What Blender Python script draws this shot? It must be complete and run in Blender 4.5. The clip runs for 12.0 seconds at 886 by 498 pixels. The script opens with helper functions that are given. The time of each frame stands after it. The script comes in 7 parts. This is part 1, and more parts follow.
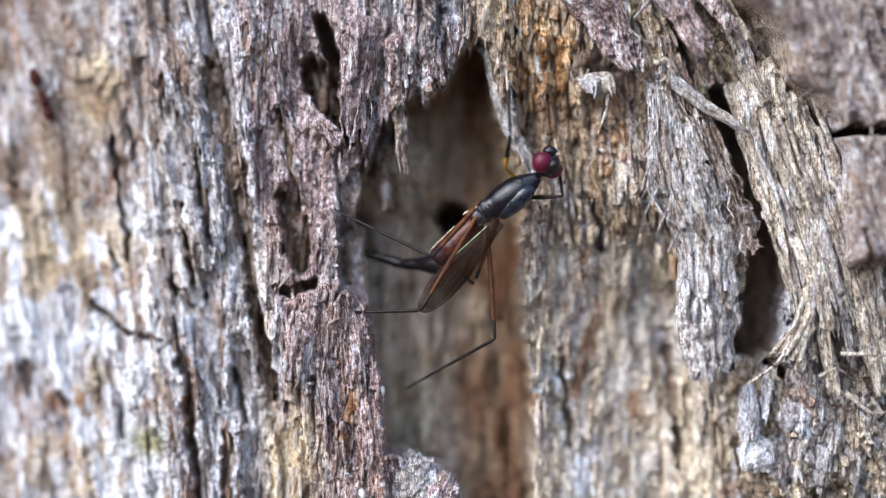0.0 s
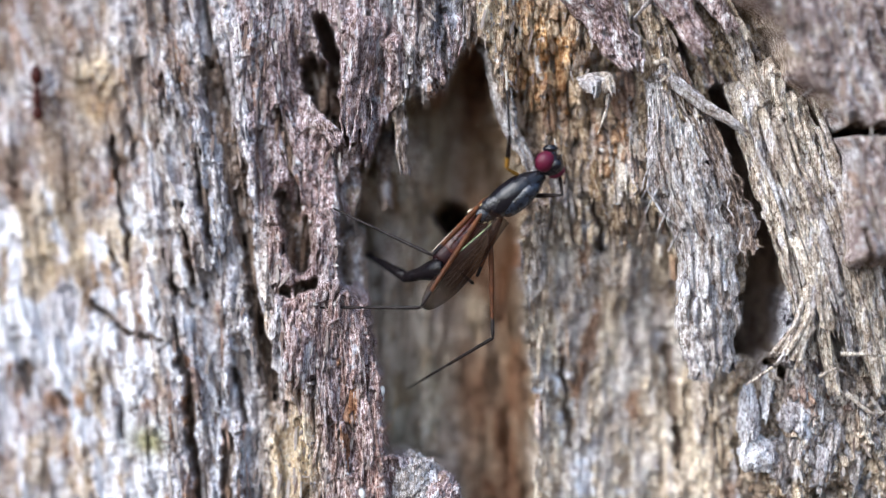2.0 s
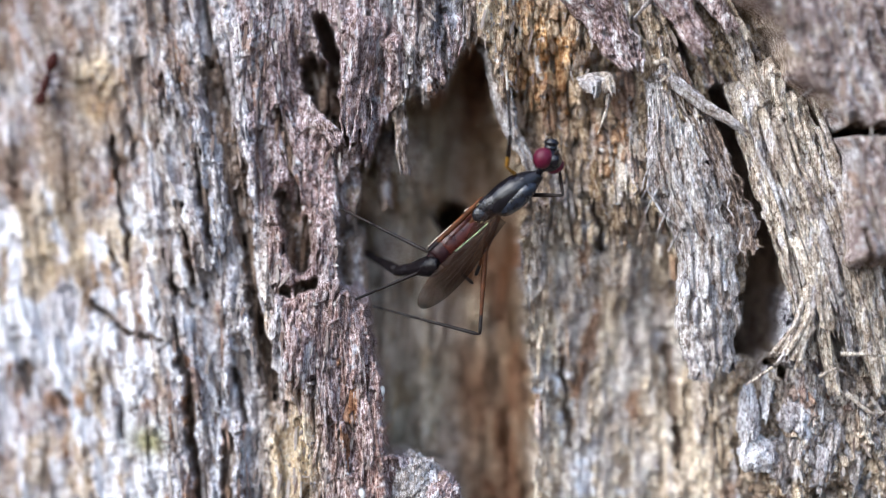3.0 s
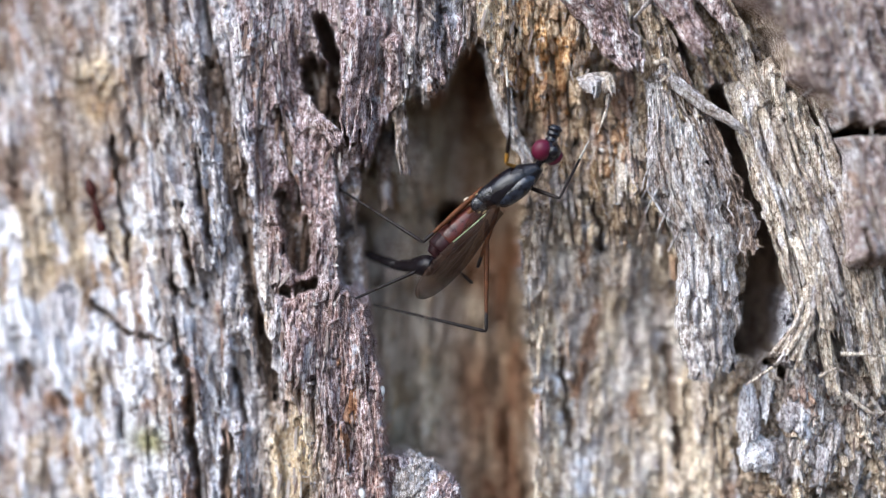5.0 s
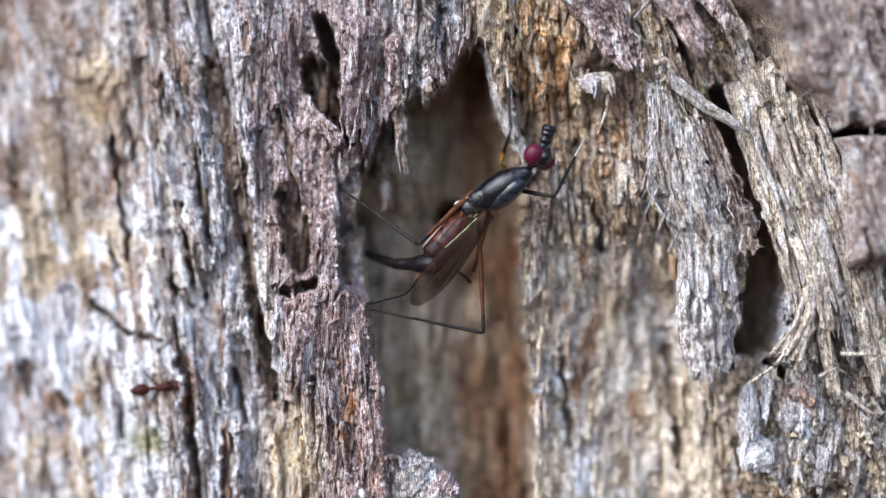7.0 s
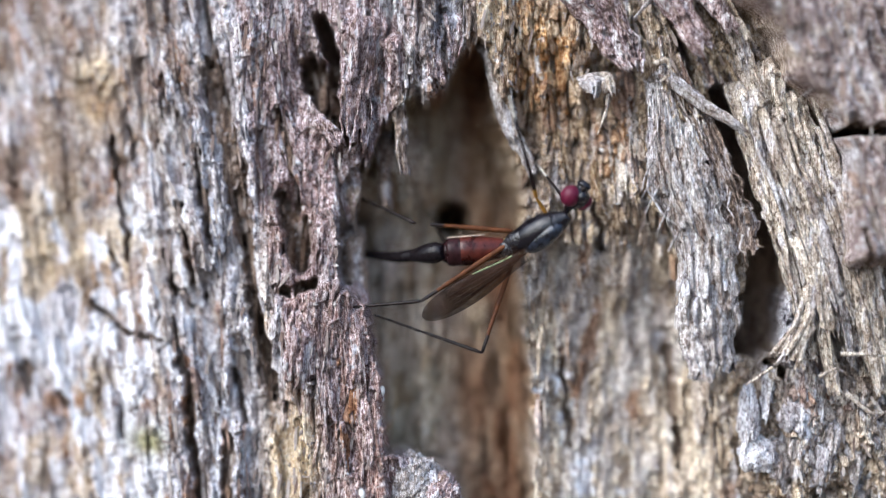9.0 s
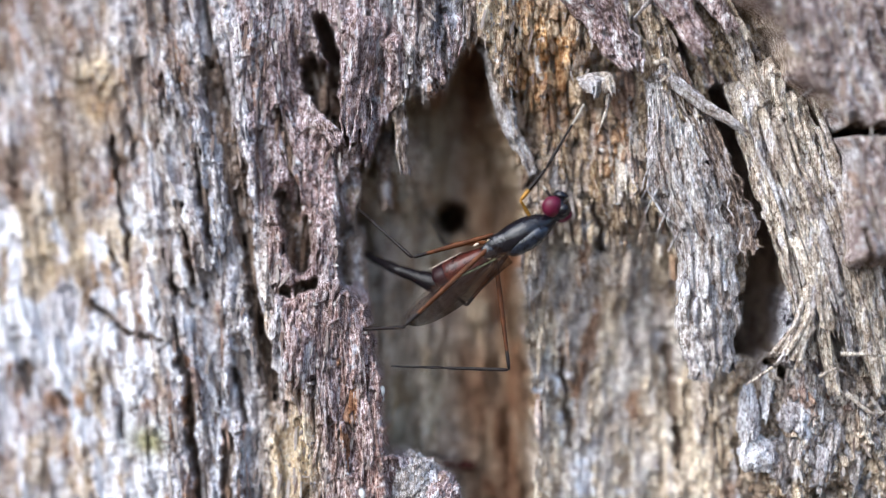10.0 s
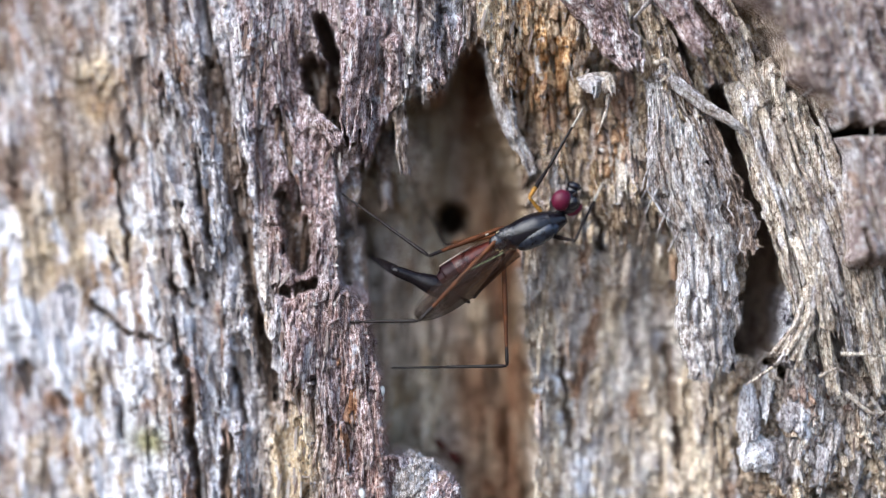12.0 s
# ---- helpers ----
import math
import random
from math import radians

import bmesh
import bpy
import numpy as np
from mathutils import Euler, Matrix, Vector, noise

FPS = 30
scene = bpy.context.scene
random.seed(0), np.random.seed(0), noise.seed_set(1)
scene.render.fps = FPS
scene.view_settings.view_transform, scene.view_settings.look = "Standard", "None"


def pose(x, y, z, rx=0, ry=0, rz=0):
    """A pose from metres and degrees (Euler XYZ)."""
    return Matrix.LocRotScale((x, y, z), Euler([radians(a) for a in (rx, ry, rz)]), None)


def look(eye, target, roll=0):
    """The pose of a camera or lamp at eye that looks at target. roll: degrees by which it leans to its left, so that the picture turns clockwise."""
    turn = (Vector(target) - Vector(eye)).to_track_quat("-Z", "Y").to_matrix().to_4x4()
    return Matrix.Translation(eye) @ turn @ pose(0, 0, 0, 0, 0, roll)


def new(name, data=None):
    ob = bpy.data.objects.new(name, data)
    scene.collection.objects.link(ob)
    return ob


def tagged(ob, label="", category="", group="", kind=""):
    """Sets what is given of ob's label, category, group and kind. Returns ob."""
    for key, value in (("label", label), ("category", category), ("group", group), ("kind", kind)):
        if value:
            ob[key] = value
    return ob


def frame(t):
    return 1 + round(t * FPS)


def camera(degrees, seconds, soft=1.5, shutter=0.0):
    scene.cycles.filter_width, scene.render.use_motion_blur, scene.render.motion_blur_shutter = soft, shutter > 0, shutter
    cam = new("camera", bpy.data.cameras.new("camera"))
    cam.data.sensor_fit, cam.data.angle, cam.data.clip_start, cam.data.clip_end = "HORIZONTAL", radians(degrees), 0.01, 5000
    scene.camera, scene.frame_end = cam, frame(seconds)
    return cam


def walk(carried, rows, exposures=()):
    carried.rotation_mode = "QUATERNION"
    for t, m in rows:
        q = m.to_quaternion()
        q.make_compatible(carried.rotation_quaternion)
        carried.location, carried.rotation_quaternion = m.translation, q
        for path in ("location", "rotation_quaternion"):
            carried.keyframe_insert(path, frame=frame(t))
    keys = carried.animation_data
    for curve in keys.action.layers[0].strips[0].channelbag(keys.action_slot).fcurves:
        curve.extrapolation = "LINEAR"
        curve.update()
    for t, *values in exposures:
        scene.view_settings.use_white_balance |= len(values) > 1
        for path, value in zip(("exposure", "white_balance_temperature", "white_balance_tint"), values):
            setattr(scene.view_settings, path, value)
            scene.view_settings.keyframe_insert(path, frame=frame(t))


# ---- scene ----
MM = 0.001
HIGH = 0.40           # height of the worn patch above the forest floor
FAR = 92.2            # millimetres from the lens to the front of the wood

# ---- camera ----
cam = camera(24, 12.0, soft=1.1, shutter=0.5)
eye = (0, -FAR * MM, HIGH)
walk(cam, [(0.0, look(eye, (0, 0, HIGH))), (12.0, look(eye, (0, 0, HIGH)))],
     [(0.0, 1.06, 5450, 6), (12.0, 1.06, 5450, 6)])
cam.data.dof.use_dof = True
cam.data.dof.focus_distance = (FAR - 0.4) * MM
cam.data.dof.aperture_fstop = 12

# ---- light ----
world = bpy.data.worlds.new("sky")
scene.world = world
world.use_nodes = True
wn = world.node_tree.nodes
sky = wn.new("ShaderNodeTexSky")
sky.sky_type = "NISHITA"
sky.sun_disc = False
sky.sun_elevation = radians(40)
sky.sun_rotation = radians(227)
sky.air_density = 1.0
sky.dust_density = 4.0
wn["Background"].inputs[1].default_value = 0.15
world.node_tree.links.new(sky.outputs[0], wn["Background"].inputs[0])
sun = new("sun", bpy.data.lights.new("sun", "SUN"))
sun.data.energy = 0.9
sun.data.angle = radians(60)
sun.data.color = (1.0, 0.95, 0.9)
sun.matrix_world = look((-0.85, -0.8, 1.0), (0, 0, 0))


# ---- materials ----
def material(name):
    m = bpy.data.materials.new(name)
    m.use_nodes = True
    return m, m.node_tree.nodes, m.node_tree.links, m.node_tree.nodes["Principled BSDF"]


def ramp(nodes, links, source, stops):
    r = nodes.new("ShaderNodeValToRGB")
    e = r.color_ramp.elements
    while len(e) < len(stops):
        e.new(0.5)
    for k, (p, c) in zip(e, stops):
        k.position, k.color = p, (*c, 1)
    links.new(source, r.inputs[0])
    return r.outputs[0]


def blend(nodes, links, fac, a, b, mode="MIX"):
    n = nodes.new("ShaderNodeMix")
    n.data_type, n.blend_type = "RGBA", mode
    for socket, v in ((n.inputs[0], fac), (n.inputs[6], a), (n.inputs[7], b)):
        if isinstance(v, (int, float)):
            socket.default_value = v
        elif isinstance(v, tuple):
            socket.default_value = (*v, 1)
        else:
            links.new(v, socket)
    return n.outputs[2]


def grain(nodes, links, across, along, detail=4, rough=0.6):
    """Noise drawn out along the grain, sizes in millimetres."""
    tc = nodes.new("ShaderNodeTexCoord")
    mp = nodes.new("ShaderNodeMapping")
    mp.inputs["Scale"].default_value = (1 / (across * MM), 1 / (across * MM), 1 / (along * MM))
    n = nodes.new("ShaderNodeTexNoise")
    n.inputs["Scale"].default_value = 1
    n.inputs["Detail"].default_value = detail
    n.inputs["Roughness"].default_value = rough
    links.new(tc.outputs["Object"], mp.inputs[0])
    links.new(mp.outputs[0], n.inputs[0])
    return n.outputs[0]


def wood_material(name, zones=True, base=None, loose=False, stain=0.75):
    m, nodes, links, bsdf = material(name)
    streak = grain(nodes, links, 0.06, 2.2, 5, 0.68)
    crust = grain(nodes, links, 0.17, 0.22, 6, 0.72)
    wide = grain(nodes, links, 1.0, 3.0, 4, 0.65)
    pits = grain(nodes, links, 0.30, 0.45, 2, 0.5)
    fine = blend(nodes, links, 0.5, streak, crust)
    if base is None:
        base = ((0.17, 0.13, 0.115), (0.38, 0.325, 0.295), (0.68, 0.63, 0.60))
    spread = (0.425, 0.50, 0.57)
    col = ramp(nodes, links, fine, list(zip(spread, base)))

    def zone(attr, stops, source=fine):
        a = nodes.new("ShaderNodeAttribute")
        a.attribute_name = attr
        return blend(nodes, links, a.outputs["Fac"], col, ramp(nodes, links, source, list(zip(spread, stops))))

    if zones:
        col = zone("cream", ((0.28, 0.235, 0.20), (0.68, 0.62, 0.56), (0.93, 0.91, 0.87)))
        col = zone("tan", ((0.19, 0.13, 0.075), (0.47, 0.365, 0.245), (0.82, 0.72, 0.55)))
        col = zone("plum", ((0.11, 0.066, 0.064), (0.33, 0.235, 0.23), (0.74, 0.665, 0.685)))
        col = zone("pale", ((0.20, 0.175, 0.19), (0.62, 0.61, 0.65), (0.87, 0.89, 0.94)))
        col = zone("rust", ((0.13, 0.048, 0.02), (0.29, 0.15, 0.08), (0.52, 0.30, 0.16)))
        col = zone("straw", ((0.42, 0.30, 0.17), (0.72, 0.58, 0.39), (0.92, 0.84, 0.66)))
        col = zone("amber", ((0.18, 0.07, 0.02), (0.46, 0.24, 0.085), (0.82, 0.60, 0.34)))
        col = zone("lichen", ((0.48, 0.47, 0.50), (0.82, 0.82, 0.86), (0.93, 0.93, 0.95)))
        col = zone("moss", ((0.13, 0.12, 0.05), (0.30, 0.28, 0.15), (0.45, 0.44, 0.28)))
        # dark brown of the wood, also used as painted shade in recesses
        col = zone("brown_and_shade", ((0.085, 0.055, 0.036), (0.20, 0.14, 0.098), (0.33, 0.25, 0.19)))
    else:
        # worn patches: bleached crust and brown stains
        worn = grain(nodes, links, 0.55, 1.7, 4, 0.65)
        pale = ramp(nodes, links, fine, list(zip(spread, ((0.30, 0.26, 0.26), (0.66, 0.64, 0.66), (0.90, 0.91, 0.94)))))
        brown = ramp(nodes, links, fine, list(zip(spread, ((0.09, 0.06, 0.045), (0.25, 0.18, 0.135), (0.46, 0.37, 0.30)))))
        col = blend(nodes, links, ramp(nodes, links, worn, [(0.53, (0, 0, 0)), (0.62, (0.8, 0.8, 0.8))]), col, pale)
        col = blend(nodes, links, ramp(nodes, links, worn, [(0.36, (stain,) * 3), (0.45, (0, 0, 0))]), col, brown)
    blotch = grain(nodes, links, 0.5, 0.9, 4, 0.7)
    col = blend(nodes, links, 0.65, col, ramp(nodes, links, blotch, [(0.36, (0.64, 0.56, 0.52)), (0.46, (1, 1, 1)), (0.56, (1.03, 1.03, 1.04)), (0.66, (1.2, 1.2, 1.2))]), "MULTIPLY")
    tone = ramp(nodes, links, wide, [(0.36, (0.60, 0.55, 0.54)), (0.5, (0.95, 0.93, 0.92)), (0.64, (1.2, 1.2, 1.2))])
    col = blend(nodes, links, 0.85, col, tone, "MULTIPLY")
    col = blend(nodes, links, 0.8, col, ramp(nodes, links, pits, [(0.31, (0.25, 0.2, 0.2)), (0.38, (1, 1, 1)), (0.64, (1, 1, 1)), (0.72, (1.35, 1.35, 1.38))]), "MULTIPLY")
    info = nodes.new("ShaderNodeObjectInfo")
    if loose:
        g = nodes.new("ShaderNodeNewGeometry")
        col = blend(nodes, links, 1.0, col, ramp(nodes, links, g.outputs["Random Per Island"], [(0.0, (0.70, 0.65, 0.61)), (0.6, (0.95, 0.93, 0.91)), (1.0, (1.1, 1.1, 1.1))]), "MULTIPLY")
    col = col if zones and not loose else blend(nodes, links, 1.0, col, ramp(nodes, links, info.outputs["Random"], [(0.0, (0.82, 0.80, 0.80)), (1.0, (1.15, 1.15, 1.14))]), "MULTIPLY")
    links.new(col, bsdf.inputs["Base Color"])
    links.new(ramp(nodes, links, crust, [(0.4, (0.95, 0.95, 0.95)), (0.6, (0.75, 0.75, 0.75))]), bsdf.inputs["Roughness"])
    bsdf.inputs["Specular IOR Level"].default_value = 0.14
    bump = nodes.new("ShaderNodeBump")
    bump.inputs["Strength"].default_value = 1.0
    bump.inputs["Distance"].default_value = 0.16 * MM
    links.new(fine, bump.inputs["Height"])
    links.new(bump.outputs[0], bsdf.inputs["Normal"])
    return m


rotten_wood = wood_material("rotten_wood")
shard_wood = wood_material("shard_wood", loose=True)
grey_fibre = wood_material("grey_fibre", False, ((0.23, 0.195, 0.175), (0.43, 0.395, 0.37), (0.76, 0.74, 0.74)))
tan_fibre = wood_material("tan_fibre", False, ((0.22, 0.17, 0.125), (0.56, 0.485, 0.395), (0.87, 0.82, 0.74)), stain=0.45)
plum_wood = wood_material("plum_wood", False, ((0.12, 0.075, 0.072), (0.37, 0.268, 0.26), (0.74, 0.67, 0.685)))
pale_wood = wood_material("pale_wood", False, ((0.28, 0.25, 0.26), (0.70, 0.69, 0.72), (0.93, 0.94, 0.97)), stain=0.2)
amber_wood = wood_material("amber_wood", False, ((0.16, 0.085, 0.04), (0.42, 0.285, 0.155), (0.80, 0.67, 0.46)))
brown_wood = wood_material("brown_wood", False, ((0.13, 0.095, 0.075), (0.30, 0.235, 0.19), (0.54, 0.46, 0.40)))


def chip_material(name, dark, light):
    m, nodes, links, bsdf = material(name)
    g = nodes.new("ShaderNodeNewGeometry")
    col = ramp(nodes, links, g.outputs["Random Per Island"], [(0.0, dark), (0.75, tuple((a + b) / 2 for a, b in zip(dark, light))), (1.0, light)])
    fine = grain(nodes, links, 0.08, 0.8)
    col = blend(nodes, links, 0.7, col, ramp(nodes, links, fine, [(0.3, (0.45, 0.42, 0.4)), (0.65, (1.25, 1.25, 1.25))]), "MULTIPLY")
    links.new(col, bsdf.inputs["Base Color"])
    bsdf.inputs["Roughness"].default_value = 0.9
    bsdf.inputs["Specular IOR Level"].default_value = 0.12
    return m


sliver_wood = chip_material("sliver_wood", (0.16, 0.11, 0.09), (0.60, 0.55, 0.51))
dust_wood = chip_material("dust_wood", (0.12, 0.09, 0.08), (0.62, 0.58, 0.56))


def ground_material():
    m, nodes, links, bsdf = material("leaf_litter")
    n = grain(nodes, links, 30, 30, 6)
    links.new(ramp(nodes, links, n, [(0.3, (0.035, 0.025, 0.015)), (0.5, (0.09, 0.065, 0.04)), (0.7, (0.16, 0.12, 0.07))]), bsdf.inputs["Base Color"])
    bsdf.inputs["Roughness"].default_value = 0.9
    return m


# ---- the worn wood: a relief over the trunk ----
rng = np.random.default_rng(5)
LATTICE = rng.random((16, 256, 256)) * 2 - 1


def soft_noise(a, b, seed):
    """Smooth noise from -1 to 1, one cell a unit."""
    i, j = np.floor(a).astype(int), np.floor(b).astype(int)
    u, v = a - i, b - j
    u, v = u * u * (3 - 2 * u), v * v * (3 - 2 * v)
    g = LATTICE[seed % 16]
    k, l = (i + 37 * seed) % 256, (j + 91 * seed) % 256
    k1, l1 = (k + 1) % 256, (l + 1) % 256
    return (g[k, l] * (1 - u) + g[k1, l] * u) * (1 - v) + (g[k, l1] * (1 - u) + g[k1, l1] * u) * v


def fibre_noise(a, b, across, along, seed, octaves=4):
    total, gain = 0, 0.5
    for o in range(octaves):
        total = total + gain * soft_noise(a * 2 ** o / across, b * 2 ** o / along, seed + o)
        gain *= 0.55
    return total


def flakes(a, b, across, along, seed):
    """Splinters side by side, each broken into lengths of its own height, -1 to 1."""
    i = np.floor(a / across + 0.35 * soft_noise(a / across, b / along, seed)).astype(int)
    g = LATTICE[seed % 16]
    shift = g[i % 256, 7] * 9
    j = np.floor(b / along * (1 + 0.4 * g[i % 256, 19]) + shift + 0.1 * soft_noise(a / across * 3, b * 3, seed + 1)).astype(int)
    return g[i % 256, (j * 13 + i * 7) % 256]


def step(d, w):
    t = np.clip(d / w + 0.5, 0, 1)
    return t * t * (3 - 2 * t)


def spot(x, z, cx, cz, rx, rz, turn=0.0):
    c, s = math.cos(radians(turn)), math.sin(radians(turn))
    a, b = (x - cx) * c + (z - cz) * s, -(x - cx) * s + (z - cz) * c
    return np.exp(-((a / rx) ** 2 + (b / rz) ** 2))


def groove(x, z, rag, line, wide):
    """1 in a groove along a line of (x, z), 0 outside it, with ragged sides."""
    cut = np.zeros(x.shape)
    a, b = np.min(line, axis=0) - wide - 0.6, np.max(line, axis=0) + wide + 0.6
    near = (x > a[0]) & (x < b[0]) & (z > a[1]) & (z < b[1])
    x, z, rag = x[near], z[near], rag[near]
    best = np.full(x.shape, 9.0)
    for (ax, az), (bx, bz) in zip(line, line[1:]):
        dx, dz = bx - ax, bz - az
        t = np.clip(((x - ax) * dx + (z - az) * dz) / (dx * dx + dz * dz), 0, 1)
        best = np.minimum(best, np.hypot(x - ax - t * dx, z - az - t * dz))
    cut[near] = step(0.5 * wide * (1 + 1.3 * rag) - best + 0.12 * rag, 0.14)
    return cut


def relief(x, z):
    """Depth in millimetres behind the front of the wood, and the zones of colour, at x, z millimetres from
    the upper left corner of the patch, z downward."""
    # grain leans to the right in the right half and slightly in the left
    lean = 0.16 * (z - 11) * step(9.5 - x, 4) + 0.40 * (np.minimum(z, 11.5) - 9) * step(x - 28.5, 4)
    lean = lean + 0.5 * soft_noise(x / 4, z / 6, 2)
    g = x - lean
    rough = 0.60 * flakes(g, z, 1.3, 5.0, 4) + 0.45 * flakes(g, z, 0.6, 2.6, 5) + 0.24 * flakes(g, z, 0.24, 1.5, 6)
    rough = rough + 0.7 * fibre_noise(g, z, 1.0, 4.0, 8) + 0.40 * fibre_noise(x, z, 0.35, 0.6, 9, 3)
    splits = np.abs(soft_noise(g / 0.8, z / 5.0, 14)) + 0.35 * np.abs(soft_noise(g / 0.3, z / 1.5, 15))
    rough = rough - 1.1 * (1 - step(splits - 0.06, 0.14))
    amount = 0.85 + 0.35 * soft_noise(x / 3, z / 4, 12)
    calm = step(x - 23.5, 1.5) * step(32.2 - x, 1.8) * step(z - 10.2, 2)
    bare = spot(x, z, 12.9, 20.6, 1.0, 2.4)
    rough = rough * (1 - 0.6 * step(7.5 - x, 4)) * (1 - 0.7 * calm) + calm * (0.42 * fibre_noise(x, z, 0.8, 4.0, 7) + 0.3 * flakes(x, z, 0.6, 3.0, 9) + 0.24 * flakes(x, z, 0.28, 1.3, 21) + 0.35 * fibre_noise(x, z, 0.4, 0.7, 3, 3))
    plates = step(x - 11.5, 1) * step(17.5 - x, 1)
    rough = rough * (1 - 0.3 * plates)
    depth = -rough * amount * (1 - 0.75 * bare) + 0.9 * calm
    # central plate proud of the left sheet, the left sheet falling away
    left = step(9.4 + 0.13 * z - x, 1.2)
    depth += 0.5 * left + 1.0 * step(5.6 - x, 4)
    # right-hand column beside the hollow and the wood below the flap lie farther back
    torn = z + 1.3 * flakes(g, z * 0 + 4, 0.5, 9, 3) + 0.5 * soft_noise(x / 0.3, z / 2, 6)
    depth += 1.35 * step(x - 22.8, 1.0) * step(30.5 - x, 3) * step(torn - 9.6, 0.7)
    depth += 1.2 * step(x - 26.5, 4) * step(34 - x, 2) * step(torn - 12.5, 2)
    depth += 0.7 * step(x - 22.6, 0.7) * step(28.6 - x, 1) * step(9.6 - torn, 0.7)
    depth += 0.8 * step(x - 22.8, 0.7) * step(29.0 - x, 1) * step(torn - 2.0, 0.8) * step(5.4 - torn, 0.8)
    depth += 0.7 * step(x - 22.6, 0.8) * step(26.4 - x, 1.5) * step(torn - 5.3, 0.5) * step(9.4 - torn, 1.5)
    # the lower central plate stands proud, broken off along a ragged upper edge
    broken = z - 12.9 - 0.5 * flakes(x, z * 0 + 2, 0.5, 9, 5) + 0.25 * (x - 14)
    depth -= 0.7 * step(broken, 0.25) * step(x - 12.2 - 0.1 * (z - 13), 0.4) * step(17.6 - x, 1)
    # thick block at the upper right, nearer than the rest
    line = 32.6 + 0.62 * (z + 0.5) + 0.5 * soft_noise(z / 0.9, x * 0, 5)
    block = step(x - line, 0.9) * step(5.85 - z + 0.12 * soft_noise(x / 0.4, z * 0, 9), 0.3)
    block = np.maximum(block, step(x - 37.0 - 0.3 * soft_noise(z / 1.2, x * 0, 6), 0.8) * step(z - 6.05 + 0.15 * soft_noise(x / 0.5, z * 0, 4), 0.3) * step(11.8 - z, 1.2))
    depth = depth * (1 - 0.5 * block) - 4.2 * block
    # ragged course for every crack
    rag = 0.30 * fibre_noise(x, z, 0.35, 1.1, 3, 3)
    cx = x + 0.14 * soft_noise(x / 0.5, z / 0.45, 10) + 0.06 * soft_noise(x / 0.18, z / 0.2, 11)
    cz = z + 0.12 * soft_noise(x / 0.4, z / 0.6, 12)
    # the hollow
    edge_z = np.array([-4, 1.6, 3.0, 5.0, 7.0, 8.2, 10.7, 13.0, 15.0, 17.5, 20, 26])
    right = np.interp(z, edge_z, [21.4, 21.4, 21.8, 22.3, 22.8, 23.1, 23.0, 23.2, 23.3, 23.5, 23.6, 23.8])
    lip = np.interp(z, [2, 5.0, 6.9, 7.5, 8.5, 10.3, 12.0, 12.7, 13.6, 15.5, 17.5, 20.05, 20.25, 20.65, 20.85, 21.4, 23],
                    [18.2, 17.0, 16.2, 15.3, 15.0, 15.0, 15.0, 15.2, 16.3, 16.6, 17.0, 17.1, 18.3, 18.6, 19.4, 20.0, 20.5])
    jag = 0.16 * fibre_noise(x, z, 0.8, 0.45, 4, 3)
    top = np.interp(x, [15, 16.2, 17.2, 17.9, 18.4, 19.3, 19.8, 20.2, 20.5, 21.2, 21.5, 22.5],
                    [8, 7.2, 5.2, 4.4, 4.3, 4.3, 3.8, 2.8, 2.5, 1.9, 2.1, 2.8])
    top = top + 0.28 * flakes(x, z * 0 + 3, 0.23, 9, 7)
    # its right side falls away gently between the top and the middle
    slope = step(8.6 - z, 2.5) * step(z - 3.4, 1.5)
    hollow = step(x - lip + 1.6 * jag, 0.22) * step(right + 2.0 * jag - 0.35 * slope - x, 0.35 + 1.2 * slope) * step(z - top, 0.2)
    back = 7.2 - 0.7 * step(13.5 - z, 3) - 2.8 * step(18.9 - x, 2.2) * step(8.8 - z, 2.5) - 0.9 * step(19.5 - x, 1.6)
    back = back - 1.2 * step(z - 14, 4)
    back = back - 0.9 * fibre_noise(x, z, 1.1, 5, 9) - 0.45 * flakes(x, z, 0.8, 5, 8) - 0.3 * flakes(x, z, 0.35, 2.5, 3) - 0.35 * fibre_noise(x, z, 0.5, 0.8, 5, 3)
    back = back + 9 * step(0.74 - np.hypot(x - 20.05, (z - 9.55)), 0.3)
    back = back + 1.2 * groove(cx, cz, rag, [(15.8, 9.9), (16.1, 11.2)], 0.6)
    back = back + 1.5 * step(0.62 - np.hypot(x - 18.9, z - 21.2), 0.4)
    depth = depth * (1 - hollow) + back * hollow
